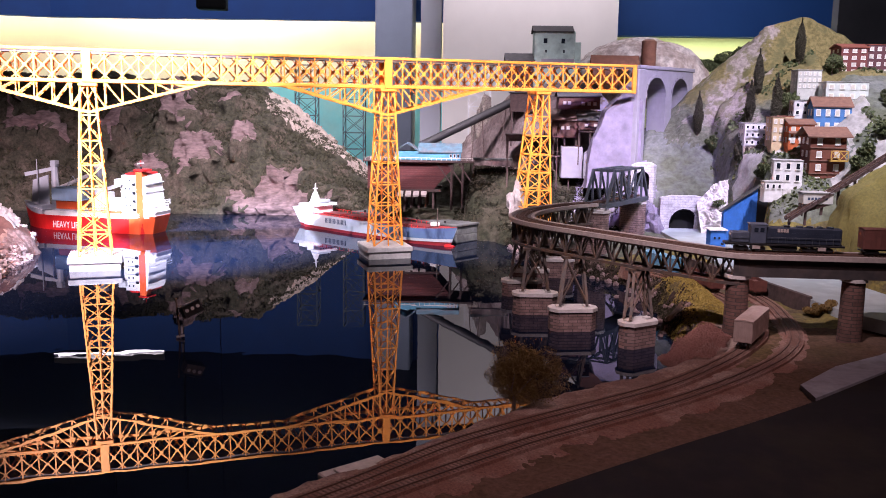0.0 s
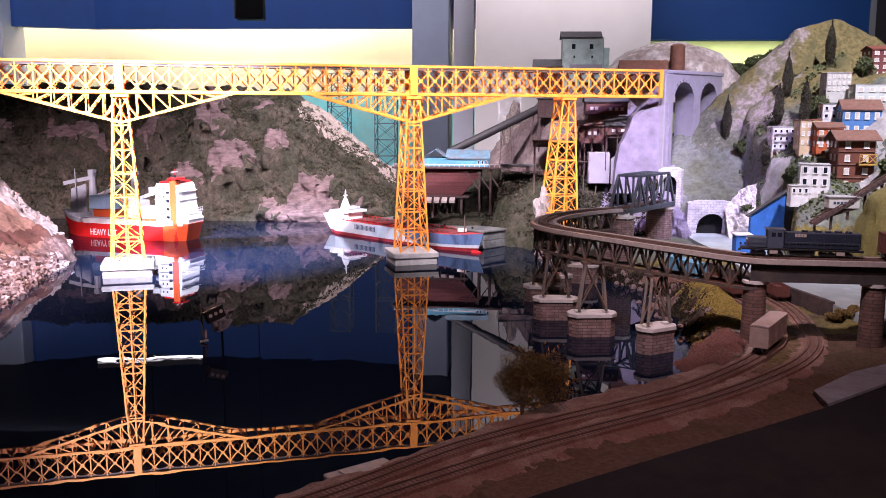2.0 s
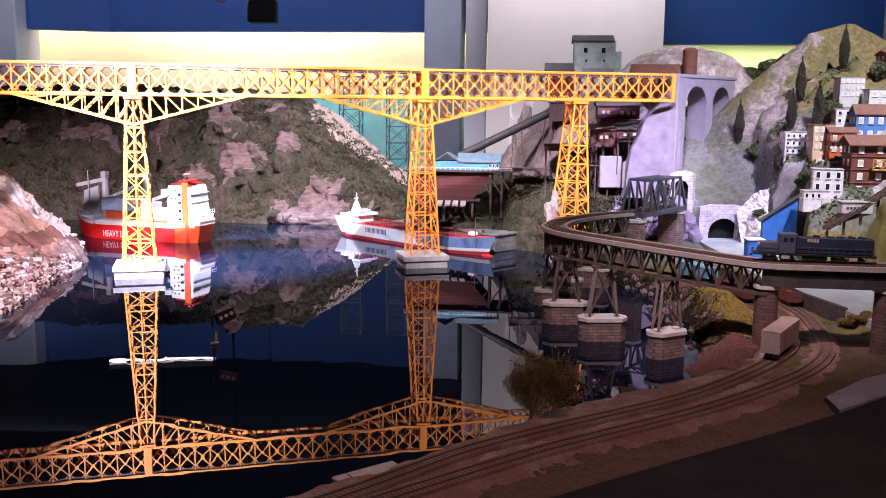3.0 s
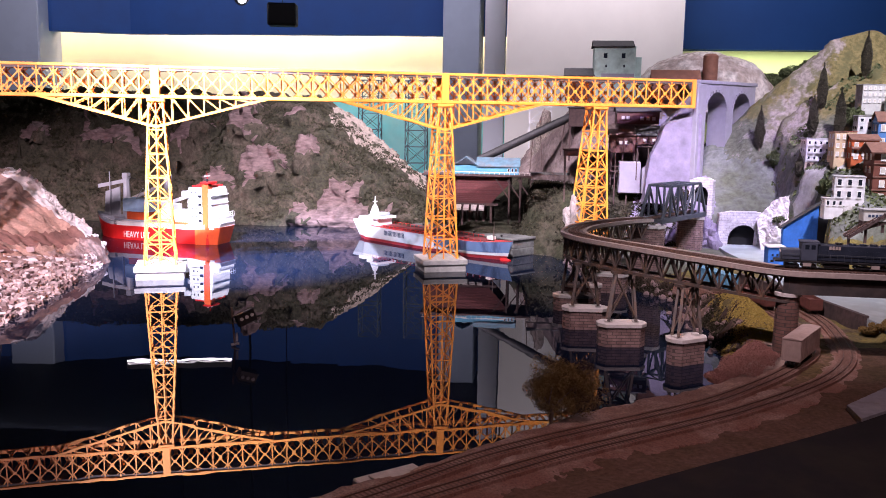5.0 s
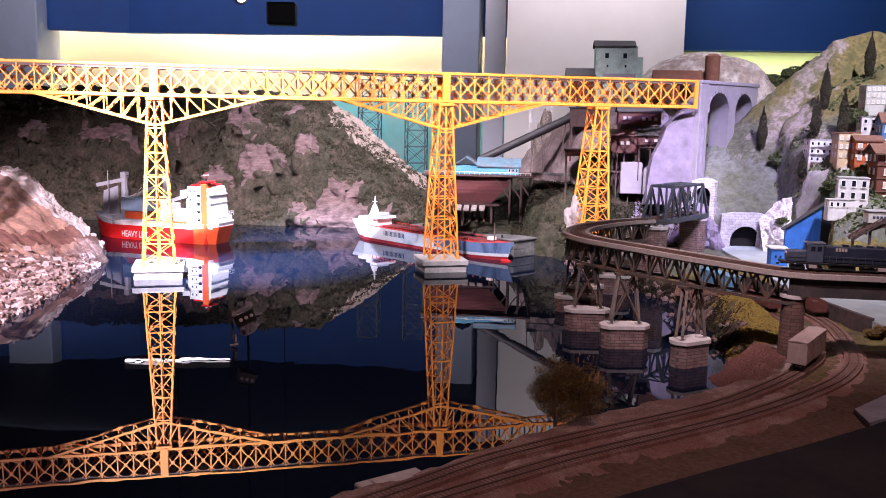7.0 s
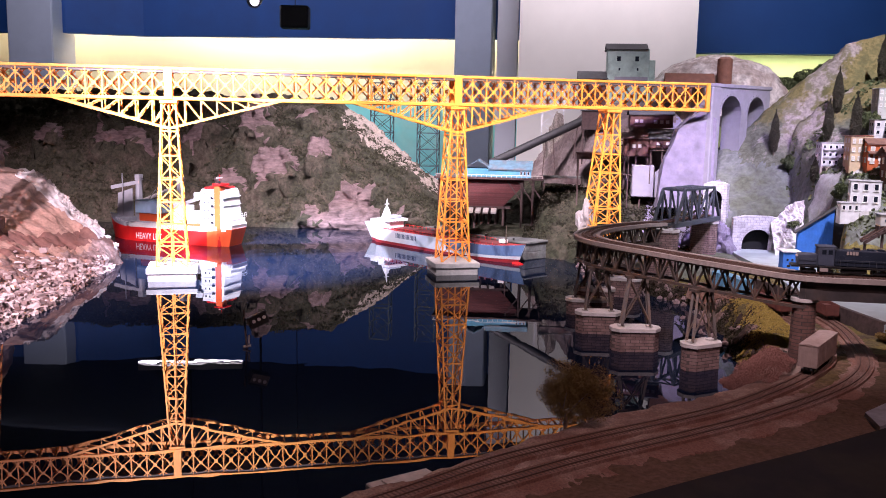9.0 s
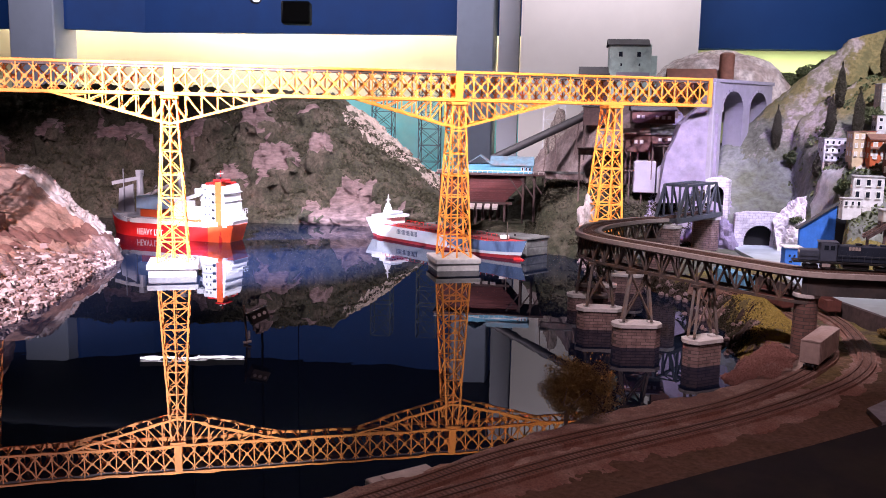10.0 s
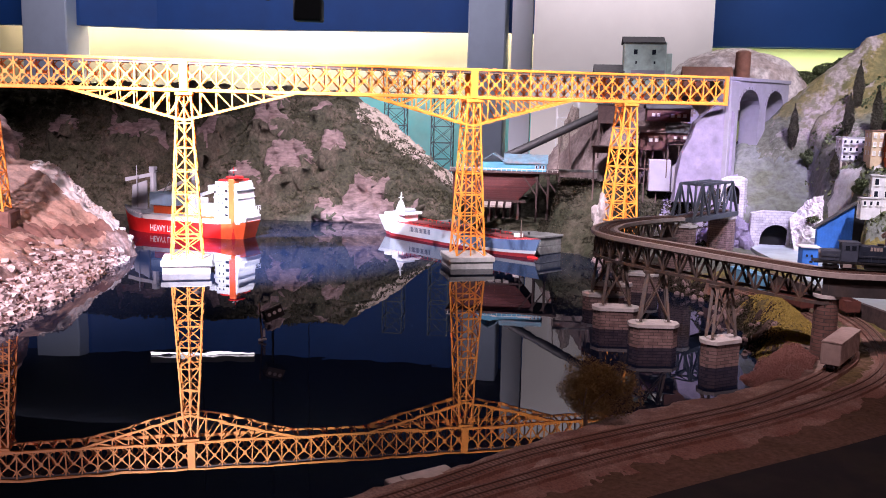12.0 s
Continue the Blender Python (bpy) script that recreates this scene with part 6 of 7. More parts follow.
def portal(label, xc, y, z0, wide, high, hole_w, hole_h, at_turn=0.0):
    at = Matrix.Translation((xc, y, z0)) @ Matrix.Rotation(radians(at_turn), 4, "Z")
    p = thing("tunnel_portal", label, "tunnel portal", at, "tunnel portals")
    w, hw, spring = wide / 2, hole_w / 2, hole_h - hole_w / 2 if hole_h > hole_w / 2 else hole_h * 0.4
    rise = hole_h - spring
    arc = [(hw * math.cos(a), spring + rise * math.sin(a)) for a in [math.pi * i / 16 for i in range(17)]]
    out = [(-w, -0.03), (-w * 0.97, high * 0.93), (-w * 0.5, high), (w * 0.5, high), (w * 0.97, high * 0.93), (w, -0.03), (hw, -0.03)] + arc + [(-hw, -0.03)]
    part("facade", prism(B(), out[::-1], -0.012, 0.02, "y"), M["portal"], p, "whitewashed stone facade")
    n = 13
    for i in range(n):
        a0, a1 = math.pi * i / n + 0.02, math.pi * (i + 1) / n - 0.02
        q = [(r * hw * math.cos(a), spring + (rise + (r - 1) * hw) * math.sin(a)) for r, a in ((1.0, a0), (1.0, a1), (1.18, a1), (1.18, a0))]
        part("arch_stone", prism(B(), q, -0.015, -0.011, "y"), M["portal"], p)
    # shallow plug behind the facade, black in place of real depth
    bore = [(hw, -0.03)] + arc + [(-hw, -0.03)]
    bm = B()
    rings = [[bm.verts.new((x, yy, z)) for x, z in bore] for yy in (0.002, 0.018)]
    for i in range(len(bore) - 1):
        bm.faces.new((rings[0][i], rings[0][i + 1], rings[1][i + 1], rings[1][i]))
    bm.faces.new(rings[1])
    part("bore", bm, M["tunnel_dark"], p, "shallow bore painted black for the darkness of the tunnel")


portal("whitewashed portal of the lower road tunnel", 0.825, 3.50, 0.098, 0.175, 0.122, 0.105, 0.076)
portal("pale portal of the upper railway tunnel", 0.69, 3.575, DECK - 0.02, 0.085, 0.115, 0.05, 0.085, -25)


# ---- arched viaduct at the end of the yellow bridge ----
def arch_viaduct():
    a, b = Vector((0.652, 3.735, 0)), Vector((0.923, 4.044, 0))
    t = (b - a).normalized()
    at = Matrix(((t.x, -t.y, 0, a.x), (t.y, t.x, 0, a.y), (0, 0, 1, 0), (0, 0, 0, 1)))
    v = thing("arch_viaduct", "pale concrete viaduct with tall round arches", "viaduct", at)
    long, top, half = (b - a).length, 0.668, 0.04
    spans = [(0.055, 0.2), (0.25, 0.372)]
    outline = [(0, 0.15), (0, top), (long, top), (long, 0.35)]
    for x0, x1 in reversed(spans):
        r = (x1 - x0) / 2
        base = 0.38
        outline += [(x1, base)] + [((x0 + x1) / 2 + r * math.cos(q), top - 0.028 - r + r * math.sin(q)) for q in [math.pi * i / 14 for i in range(15)]] + [(x0, base)]
    outline += [(spans[0][0], 0.15)]
    bm = prism(B(), outline[::-1], -half, half, "y")
    part("wall", bm, M["lilac_wall"], v)
    part("parapet", box(B(), -0.005, -half - 0.004, top, long + 0.01, half + 0.004, top + 0.014, 0.002), M["lilac_wall"], v)
    for x0, x1 in spans:
        r = (x1 - x0) / 2
        for i in range(11):
            a0, a1 = math.pi * i / 11 + 0.02, math.pi * (i + 1) / 11 - 0.02
            q = [((x0 + x1) / 2 + r * k * math.cos(g), top - 0.028 - r + r * k * math.sin(g)) for k, g in ((1.0, a0), (1.0, a1), (1.13, a1), (1.13, a0))]
            part("arch_stone", prism(B(), q, -half - 0.002, -half + 0.002, "y"), M["lilac_wall"], v)
    part("abutment", box(B(), -0.012, -half - 0.006, 0.2, 0.045, half + 0.006, 0.668, 0.003), M["lilac_wall"], v)


arch_viaduct()


# ---- dome hill, silo and far woods behind the viaduct ----
def dome(x, y):
    r = np.sqrt(((x - 0.818) / 0.315) ** 2 + ((y - 4.45) / 0.26) ** 2)
    return 0.62 + 0.212 * np.sqrt(np.clip(1 - np.clip(r, 0, 1) ** 2, 0, 1)) + 0.02 * fbm(x, y, 12, 61, 4) - 0.5 * np.clip(r - 0.98, 0, 0.3)


M["dome_rock"] = material("dome_rock", (0.46, 0.37, 0.33), 0.95, vary=0.35, scale=40, bump=0.008, other=(0.62, 0.56, 0.53), other_scale=10)
d_ob = sheet("dome_hill", 0.46, 1.18, 4.17, 4.75, 0.01, dome, M["dome_rock"], label="rounded pale rock hill behind the viaduct", category="hill", jitter=0.01)
zoned(d_ob, [M["dome_rock"]], lambda x, y, z: np.zeros(x.shape))
s = thing("storage_silo", "rust brown round storage silo beside the viaduct", "silo", Matrix.Translation((0.792, 4.13, 0.66)))
M["rust"] = material("rust_paint", (0.24, 0.10, 0.065), 0.75, vary=0.25, scale=40)
part("drum", rod(B(), (0, 0, 0), (0, 0, 0.135), 0.03, 0.03, 28), M["rust"], s)
part("lid", rod(B(), (0, 0, 0.135), (0, 0, 0.143), 0.031, 0.02, 28), M["rust"], s)
for z in (0.03, 0.065, 0.1):
    part("hoop", rod(B(), (0, 0, z), (0, 0, z + 0.003), 0.0308, 0.0308, 28), M["rust"], s)
mine_shed("ore_shed", "low rust brown shed with sloping roof", 0.56, 0.745, 4.1, 4.16, 0.62, 0.70, 0.733, M["rust"], M["rust"])


# ---- incline railway with its car ----
def incline():
    a, b = Vector((0.945, 2.80, 0.228)), Vector((1.30, 2.83, 0.46))
    t = thing("incline_railway", "dark timber incline railway up the green slope", "railway")
    d = (b - a).normalized()
    up = Vector((-d.z, 0, d.x))
    for y in (-0.011, 0.011):
        part("stringer", beam(B(), a + Vector((0, y * 1.3, 0)), b + Vector((0, y * 1.3, 0)), 0.006, 0.008), M["timber_dark"], t)
        part("rail", beam(B(), a + Vector((0, y, 0)) + up * 0.007, b + Vector((0, y, 0)) + up * 0.007, 0.0015, 0.003), M["rail"], t)
    n = 24
    for i in range(n):
        p = a + (b - a) * (i + 0.5) / n
        part("cross_tie", beam(B(), p + Vector((0, -0.02, 0)) + up * 0.004, p + Vector((0, 0.02, 0)) + up * 0.004, 0.004, 0.003), M["timber_dark"], t)
        if i % 3 == 0:
            part("post", box(B(), p.x - 0.003, p.y - 0.003, p.z - 0.05, p.x + 0.003, p.y + 0.003, p.z), M["timber_dark"], t)
    c = thing("incline_car", "pale grey incline car with a wedge frame", "rail car", Matrix.Translation((0.985, 2.985 - 0.17, 0.272)))
    part("body", box(B(), 0.0, -0.02, 0.0, 0.082, 0.02, 0.030, 0.0015), M["h_grey"], c)
    part("roof", box(B(), -0.003, -0.023, 0.030, 0.085, 0.023, 0.034, 0.001), M["r_grey"], c)
    for i in range(6):
        part("sign_bar", box(B(), 0.012 + i * 0.0095, -0.0207, 0.012, 0.0185 + i * 0.0095, -0.0199, 0.019), M["letter_dark"], c)
    bm = prism(B(), [(0.0, -0.03), (0.005, -0.024), (0.082, 0.0), (0.0, 0.0)], -0.016, 0.016, "y")
    part("wedge_frame", beam(beam(bm, (0.0, -0.017, -0.032), (0.0, -0.017, 0.0), 0.004), (0.04, -0.017, -0.012), (0.04, -0.017, 0.0), 0.004), M["timber_dark"], c)


incline()

# ---- tracks in the foreground, trains ----
RAIL_Z = 0.062
TRACK_A = [(-0.32, 1.11), (-0.11, 1.315), (0.03, 1.475), (0.11, 1.548), (0.195, 1.617), (0.395, 1.775), (0.516, 1.905), (0.607, 2.025), (0.684, 2.16), (0.715, 2.33), (0.71, 2.52), (0.65, 2.75), (0.55, 3.0)]
TRACK_B = [(-0.26, 1.11), (-0.06, 1.305), (0.117, 1.472), (0.2, 1.543), (0.337, 1.65), (0.442, 1.737), (0.566, 1.858), (0.676, 1.99), (0.748, 2.13), (0.785, 2.299), (0.80, 2.50), (0.76, 2.75), (0.66, 3.02)]
M["bed"] = material("track_bed", (0.19, 0.095, 0.07), 0.95, vary=0.4, scale=300, bump=0.0015, other=(0.25, 0.16, 0.13), other_scale=16)
M["boxcar"] = material("grey_pink_boxcar", (0.40, 0.31, 0.28), 0.7, vary=0.15, scale=60, other=(0.3, 0.22, 0.2), other_scale=20, other_at=(0.5, 0.75))
M["loco"] = material("navy_loco_paint", (0.022, 0.03, 0.05), 0.4, vary=0.25, scale=60)
M["loco_grey"] = material("grey_loco_paint", (0.06, 0.075, 0.11), 0.4, vary=0.2, scale=60)
M["car_brown"] = material("oxide_wagon_paint", (0.13, 0.045, 0.035), 0.7, vary=0.25, scale=60)
M["car_blue"] = material("blue_wagon_paint", (0.13, 0.36, 0.55), 0.6, vary=0.2, scale=60)
M["hi_yellow"] = material("safety_yellow", (0.8, 0.6, 0.03), 0.5, vary=0.1, scale=60)


def ragged_bed(line, z0, z1, left, right, seed):
    """A strip of ballast with sloping, uneven edges along a plan line."""
    pts = even(line, 0.006)
    bm = B()
    prev = None
    for i, p in enumerate(pts):
        a, b = pts[max(i - 1, 0)], pts[min(i + 1, len(pts) - 1)]
        t = (b - a).normalized()
        n = Vector((t.y, -t.x))
        k = 1.0 if p.y < 1.8 else max(0.55, 1 - (p.y - 1.8) * 1.5)
        wl = left * (1 + 0.22 * noise.noise((p.x * 40, p.y * 40, seed)) + 0.12 * noise.noise((p.x * 150, p.y * 150, seed)))
        wr = right * k * (1 + 0.18 * noise.noise((p.x * 16, p.y * 16, seed + 3)) + 0.1 * noise.noise((p.x * 150, p.y * 150, seed + 3)))
        row = []
        for o, z in ((-wl - 0.012, z0), (-wl, z1 - 0.002), (-wl * 0.7, z1), (wr * 0.5, z1), (wr, z1 - 0.003), (wr + 0.014, z0)):
            q = p + n * o
            row.append(bm.verts.new((q.x, q.y, z + 0.0012 * noise.noise((q.x * 120, q.y * 120, seed)))))
        if prev:
            for j in range(5):
                bm.faces.new((prev[j], prev[j + 1], row[j + 1], row[j]))
        prev = row
    bmesh.ops.recalc_face_normals(bm, faces=bm.faces[:])
    return bm


for pts, label in ((TRACK_A, "weathered railway track along the shore"), (TRACK_B, "weathered outer railway track on brown ballast")):
    line = curve_through(pts, 10)
    t = thing("railway_track", label, "railway track", group="shore tracks")
    part("ballast_bed", ragged_bed(line, 0.02, RAIL_Z - 0.004, 0.027, 0.027 if pts is TRACK_A else 0.05, 5 if pts is TRACK_A else 9), M["bed"], t)
    bm = swept(B(), line, 0.02, RAIL_Z + 0.0011, -0.018, 0.018)
    part("ballast_crown", bm, M["bed"], t)
    sleepers_and_rails(t, line, RAIL_Z)


def bogie(parent, x, z):
    b = part("bogie", box(B(), x - 0.013, -0.009, z + 0.004, x + 0.013, 0.009, z + 0.009, 0.001), M["black"], parent)
    for dx in (-0.009, 0.009):
        for y in (-0.0082, 0.0082):
            part("wheel", rod(B(), (x + dx, y - 0.001, z + 0.0055), (x + dx, y + 0.001, z + 0.0055), 0.0055, 0.0055, 14), M["rail"], b)
    for y in (-0.0112, 0.0112):
        part("side_frame", box(B(), x - 0.014, y - 0.001, z + 0.003, x + 0.014, y + 0.001, z + 0.008, 0.0005), M["black"], b)


def place(p, q, z):
    t = Vector((q[0] - p[0], q[1] - p[1])).normalized()
    return Matrix(((t.x, -t.y, 0, p[0]), (t.y, t.x, 0, p[1]), (0, 0, 1, z), (0, 0, 0, 1)))


def boxcar(label, at, long, mat, high=0.047, group=""):
    c = thing("boxcar", label, "freight car", at, group)
    w = 0.0175
    body = part("body", box(B(), 0, -w, 0.013, long, w, 0.013 + high - 0.003, 0.0008), M[mat], c)
    part("roof", prism(B(), [(-w - 0.0008, 0.010 + high), (0, 0.0125 + high), (w + 0.0008, 0.010 + high), (w + 0.0008, 0.009 + high), (-w - 0.0008, 0.009 + high)], -0.001, long + 0.001, "x"), M[mat], c)
    part("underframe", box(B(), 0.004, -0.008, 0.009, long - 0.004, 0.008, 0.013), M["black"], c)
    n = int(long / 0.011)
    for i in range(n + 1):
        x = 0.002 + (long - 0.004) * i / n
        for y in (-w, w):
            part("rib", box(B(), x - 0.0007, y - 0.0008, 0.014, x + 0.0007, y + 0.0008, 0.008 + high), M[mat], body)
    for i in range(5):
        y = -0.014 + 0.007 * i
        part("end_rib", box(B(), -0.0008, y - 0.0008, 0.015, 0.0004, y + 0.0008, 0.007 + high), M[mat], body)
    for y in (-w, w):
        part("sliding_door", box(B(), long * 0.42, y - 0.0011, 0.0145, long * 0.58, y + 0.0011, 0.007 + high), M[mat], body)
    for x in (0.02, long - 0.02):
        bogie(c, x, 0.0)
    for x in (-0.004, long):
        part("coupler", box(B(), x, -0.0015, 0.0085, x + 0.004, 0.0015, 0.0115), M["black"], c)
    for y in (-0.008, 0.008):
        part("brake_cap", rod(B(), (-0.0005, y, 0.0105), (-0.002, y, 0.0105), 0.0018, 0.0018, 8), M["steel_grey"], c)
    return c


boxcar("weathered grey pink boxcar standing on the shore track", place((0.604, 2.018), (0.684, 2.16), RAIL_Z + 0.0036), 0.152, "boxcar")


def locomotive():
    at = place((0.598, 2.170), (0.851, 2.143), DECK + 0.0046)
    l = thing("diesel_locomotive", "dark blue hood diesel locomotive on the viaduct", "locomotive", at)
    long = 0.238
    part("frame", box(B(), 0, -0.0165, 0.013, long, 0.0165, 0.017, 0.0006), M["black"], l)
    part("long_hood", box(B(), 0.082, -0.0125, 0.017, 0.232, 0.0125, 0.051, 0.002), M["loco"], l)
    part("short_hood", box(B(), 0.012, -0.0125, 0.017, 0.05, 0.0125, 0.040, 0.002), M["loco_grey"], l)
    cab = part("cab", box(B(), 0.05, -0.0165, 0.017, 0.082, 0.0165, 0.055, 0.0015), M["loco_grey"], l, "grey driver's cab")
    part("cab_roof", box(B(), 0.047, -0.0168, 0.0545, 0.085, 0.0168, 0.0575, 0.001), M["loco_grey"], cab)
    for x in (0.057, 0.069):
        for y in (-0.0166, 0.0166):
            part("window", box(B(), x, y - 0.0006, 0.041, x + 0.008, y + 0.0006, 0.050), M["glass_dark"], cab)
    for i in range(4):
        part("roof_fan", rod(B(), (0.15 + i * 0.02, 0, 0.051), (0.15 + i * 0.02, 0, 0.054), 0.007, 0.007, 16), M["loco"], l)
    part("exhaust_stack", box(B(), 0.118, -0.004, 0.051, 0.13, 0.004, 0.055, 0.0005), M["black"], l)
    for i in range(12):
        x = 0.09 + i * 0.0118
        for y in (-0.0126, 0.0126):
            part("hood_door", box(B(), x, y - 0.0004, 0.019, x + 0.0105, y + 0.0004, 0.040), M["loco"], l)
    for y in (-0.016, 0.016):
        bm = B()
        for i in range(17):
            x = 0.012 + i * 0.0135
            beam(bm, (x, y, 0.017), (x, y, 0.031), 0.0007)
        beam(bm, (0.012, y, 0.031), (0.228, y, 0.031), 0.0008)
        part("handrail", bm, M["steel_grey"], l, "grey handrails along the walkway")
        for i in range(4):
            part("number_bar", box(B(), 0.104 + i * 0.0058, y * 0.79 - 0.0006, 0.0415, 0.1084 + i * 0.0058, y * 0.79 + 0.0006, 0.0485), M["kerb"], l)
    part("fuel_tank", box(B(), 0.095, -0.013, 0.004, 0.145, 0.013, 0.013, 0.002), M["black"], l)
    for x in (0.035, 0.068, 0.17, 0.203):
        bogie(l, x, 0.0)
    for x in (0.055, 0.185):
        part("step_light", box(B(), x, -0.0172, 0.006, x + 0.016, -0.0163, 0.013), M["kerb"], l)
    for y in (-0.006, 0.006):
        part("headlight", rod(B(), (0.012, y, 0.034), (0.0105, y, 0.034), 0.0025, 0.0025, 10), M["window_pale"], l)
    part("coupler", box(B(), -0.006, -0.002, 0.009, 0, 0.002, 0.013), M["black"], l)


locomotive()
boxcar("dark oxide brown boxcar behind the locomotive", place((0.868, 2.1395), (1.05, 2.128), DECK + 0.0046), 0.165, "car_brown", 0.044, "goods train")
boxcar("dark oxide brown boxcar at the end of the train", place((1.045, 2.129), (1.25, 2.115), DECK + 0.0046), 0.165, "car_brown", 0.044, "goods train")


def gondola(label, at, long, mat):
    c = thing("gondola", label, "freight car", at, "lower goods train")
    w, h = 0.0165, 0.026
    for y in (-w, w):
        side = part("side_wall", box(B(), 0, y - 0.0008, 0.012, long, y + 0.0008, h + 0.012, 0.0004), M[mat], c)
        for i in range(11):
            x = 0.002 + (long - 0.004) * i / 10
            part("rib", box(B(), x - 0.0009, y - 0.0016, 0.012, x + 0.0009, y + 0.0016, h + 0.011), M[mat], side)
    for x in (0, long):
        part("end_wall", box(B(), x - 0.0008, -w, 0.012, x + 0.0008, w, h + 0.012), M[mat], c)
    part("floor", box(B(), 0, -w, 0.010, long, w, 0.0125), M[mat], c)
    part("load", box(B(), 0.004, -w + 0.002, 0.0125, long - 0.004, w - 0.002, h + 0.006, 0.004), M["car_brown"], c)
    for x in (0.02, long - 0.02):
        bogie(c, x, 0.0)


zt = RAIL_Z + 0.0036
gondola("oxide brown gondola on the lower track", place((0.700, 2.56), (0.648, 2.735), zt), 0.15, "car_brown")
boxcar("bright blue boxcar on the lower track", place((0.645, 2.762), (0.578, 2.925), zt), 0.15, "car_blue", 0.042, "lower goods train")
gondola("short oxide brown wagon on the outer track", place((0.799, 2.53), (0.790, 2.60), zt), 0.06, "car_brown")
c = thing("track_tractor", "small yellow track tractor behind the short wagon", "vehicle", place((0.787, 2.612), (0.779, 2.66), zt))
part("body", box(B(), 0, -0.012, 0.006, 0.04, 0.014, 0.034, 0.002), M["hi_yellow"], c)
part("cab", box(B(), 0.004, -0.009, 0.034, 0.028, 0.014, 0.056, 0.003), M["hi_yellow"], c)
bogie(c, 0.02, 0.0)
# grey slab at the water's edge and dark wall of the yard
s = thing("culvert_slab", "pale grey concrete slab lying at the water's edge", "slab", Matrix.Translation((-0.105, 1.375, 0)) @ Matrix.Rotation(radians(42), 4, "Z"))
part("slab", box(B(), 0, 0.0, 0.0, 0.10, 0.038, 0.052, 0.002), M["concrete"], s)
part("cover", box(B(), 0.02, 0.004, 0.052, 0.075, 0.030, 0.055, 0.001), M["concrete"], s)
w = thing("yard_wall", "low dark retaining wall beside the road", "wall")
part("wall", swept(B(), curve_through([(0.70, 2.95), (0.765, 2.75), (0.818, 2.6), (0.862, 2.445), (0.875, 2.40)], 8), 0.02, 0.094, -0.006, 0.006), M["yard_stone"], w)
p = thing("layout_edge", "dark fascia panel along the visitors' side of the layout", "panel")
part("panel", prism(B(), [(-1.2, 0.56), (2.4, 0.56), (2.4, 0.62), (-1.2, 0.62)], -0.95, 0.02, "z"), M["dark"], p)
M["path"] = material("path_concrete", (0.26, 0.27, 0.31), 0.85, vary=0.15, scale=60, bump=0.001, other=(0.2, 0.2, 0.23), other_scale=12)
p = thing("concrete_path", "plain blue grey concrete path at the edge of the layout", "path")
part("slab", prism(B(), [(0.641, 1.729), (0.83, 1.897), (1.05, 2.06), (1.05, 2.18), (0.868, 2.005), (0.747, 1.918), (0.641, 1.80)], 0.03, 0.0645, "z"), M["path"], p)
p = thing("edge_board", "black painted board between the layout and the visitors", "board")
part("board", prism(B(), [(-0.75, 0.625), (1.5, 0.625), (1.5, 2.05), (1.04, 2.05), (0.83, 1.891), (0.641, 1.72), (0.498, 1.604), (0.354, 1.495), (0.229, 1.396), (0.05, 1.25), (-0.2, 1.03)], 0.03, 0.0635, "z"), M["board"], p)

# ---- rocks and plants ----
rng = np.random.default_rng(7)


def leaf_material(name, a, b, spec=0.3):
    mat = bpy.data.materials.new(name)
    mat.use_nodes = True
    nt = mat.node_tree
    bsdf = nt.nodes["Principled BSDF"]
    bsdf.inputs["Roughness"].default_value, bsdf.inputs["Specular IOR Level"].default_value = 0.85, spec
    geo = nt.nodes.new("ShaderNodeNewGeometry")
    mix = nt.nodes.new("ShaderNodeMix")
    mix.data_type = "RGBA"
    mix.inputs[6].default_value, mix.inputs[7].default_value = (*a, 1), (*b, 1)
    nt.links.new(geo.outputs["Random Per Island"], mix.inputs[0])
    nt.links.new(mix.outputs[2], bsdf.inputs["Base Color"])
    return mat


M["leaf_scrub"] = leaf_material("scrub_leaves", (0.048, 0.049, 0.03), (0.11, 0.105, 0.066), 0.2)
M["leaf_olive"] = leaf_material("olive_leaves", (0.15, 0.105, 0.035), (0.23, 0.15, 0.05))
M["leaf_green"] = leaf_material("green_leaves", (0.05, 0.07, 0.03), (0.14, 0.16, 0.07))
M["leaf_cypress"] = leaf_material("cypress_needles", (0.055, 0.052, 0.038), (0.1, 0.09, 0.062), 0.08)
M["leaf_russet"] = leaf_material("russet_leaves", (0.25, 0.12, 0.098), (0.36, 0.185, 0.155))
M["leaf_dark"] = leaf_material("dark_brush", (0.018, 0.018, 0.012), (0.06, 0.052, 0.034), 0.08)
M["leaf_yellow"] = leaf_material("yellow_green_tufts", (0.29, 0.225, 0.055), (0.42, 0.325, 0.085))
M["bark"] = material("bark", (0.2, 0.15, 0.12), 0.9, vary=0.3, scale=90)


def leaves(points, size, seed):
    """Small tilted leaf pieces, two triangles each, at the points of an array."""
    r = np.random.default_rng(seed)
    n = len(points)
    u = r.normal(size=(n, 3))
    u /= np.linalg.norm(u, axis=1)[:, None]
    v = np.cross(u, r.normal(size=(n, 3)))
    v /= np.linalg.norm(v, axis=1)[:, None]
    s = (size * r.uniform(0.55, 1.3, n))[:, None]
    q = np.stack([points - u * s, points + v * s * 0.6, points + u * s, points - v * s * 0.6 + np.cross(u, v) * s * 0.3], 1).reshape(-1, 3)
    f = np.arange(4 * n).reshape(n, 4)
    return q, f


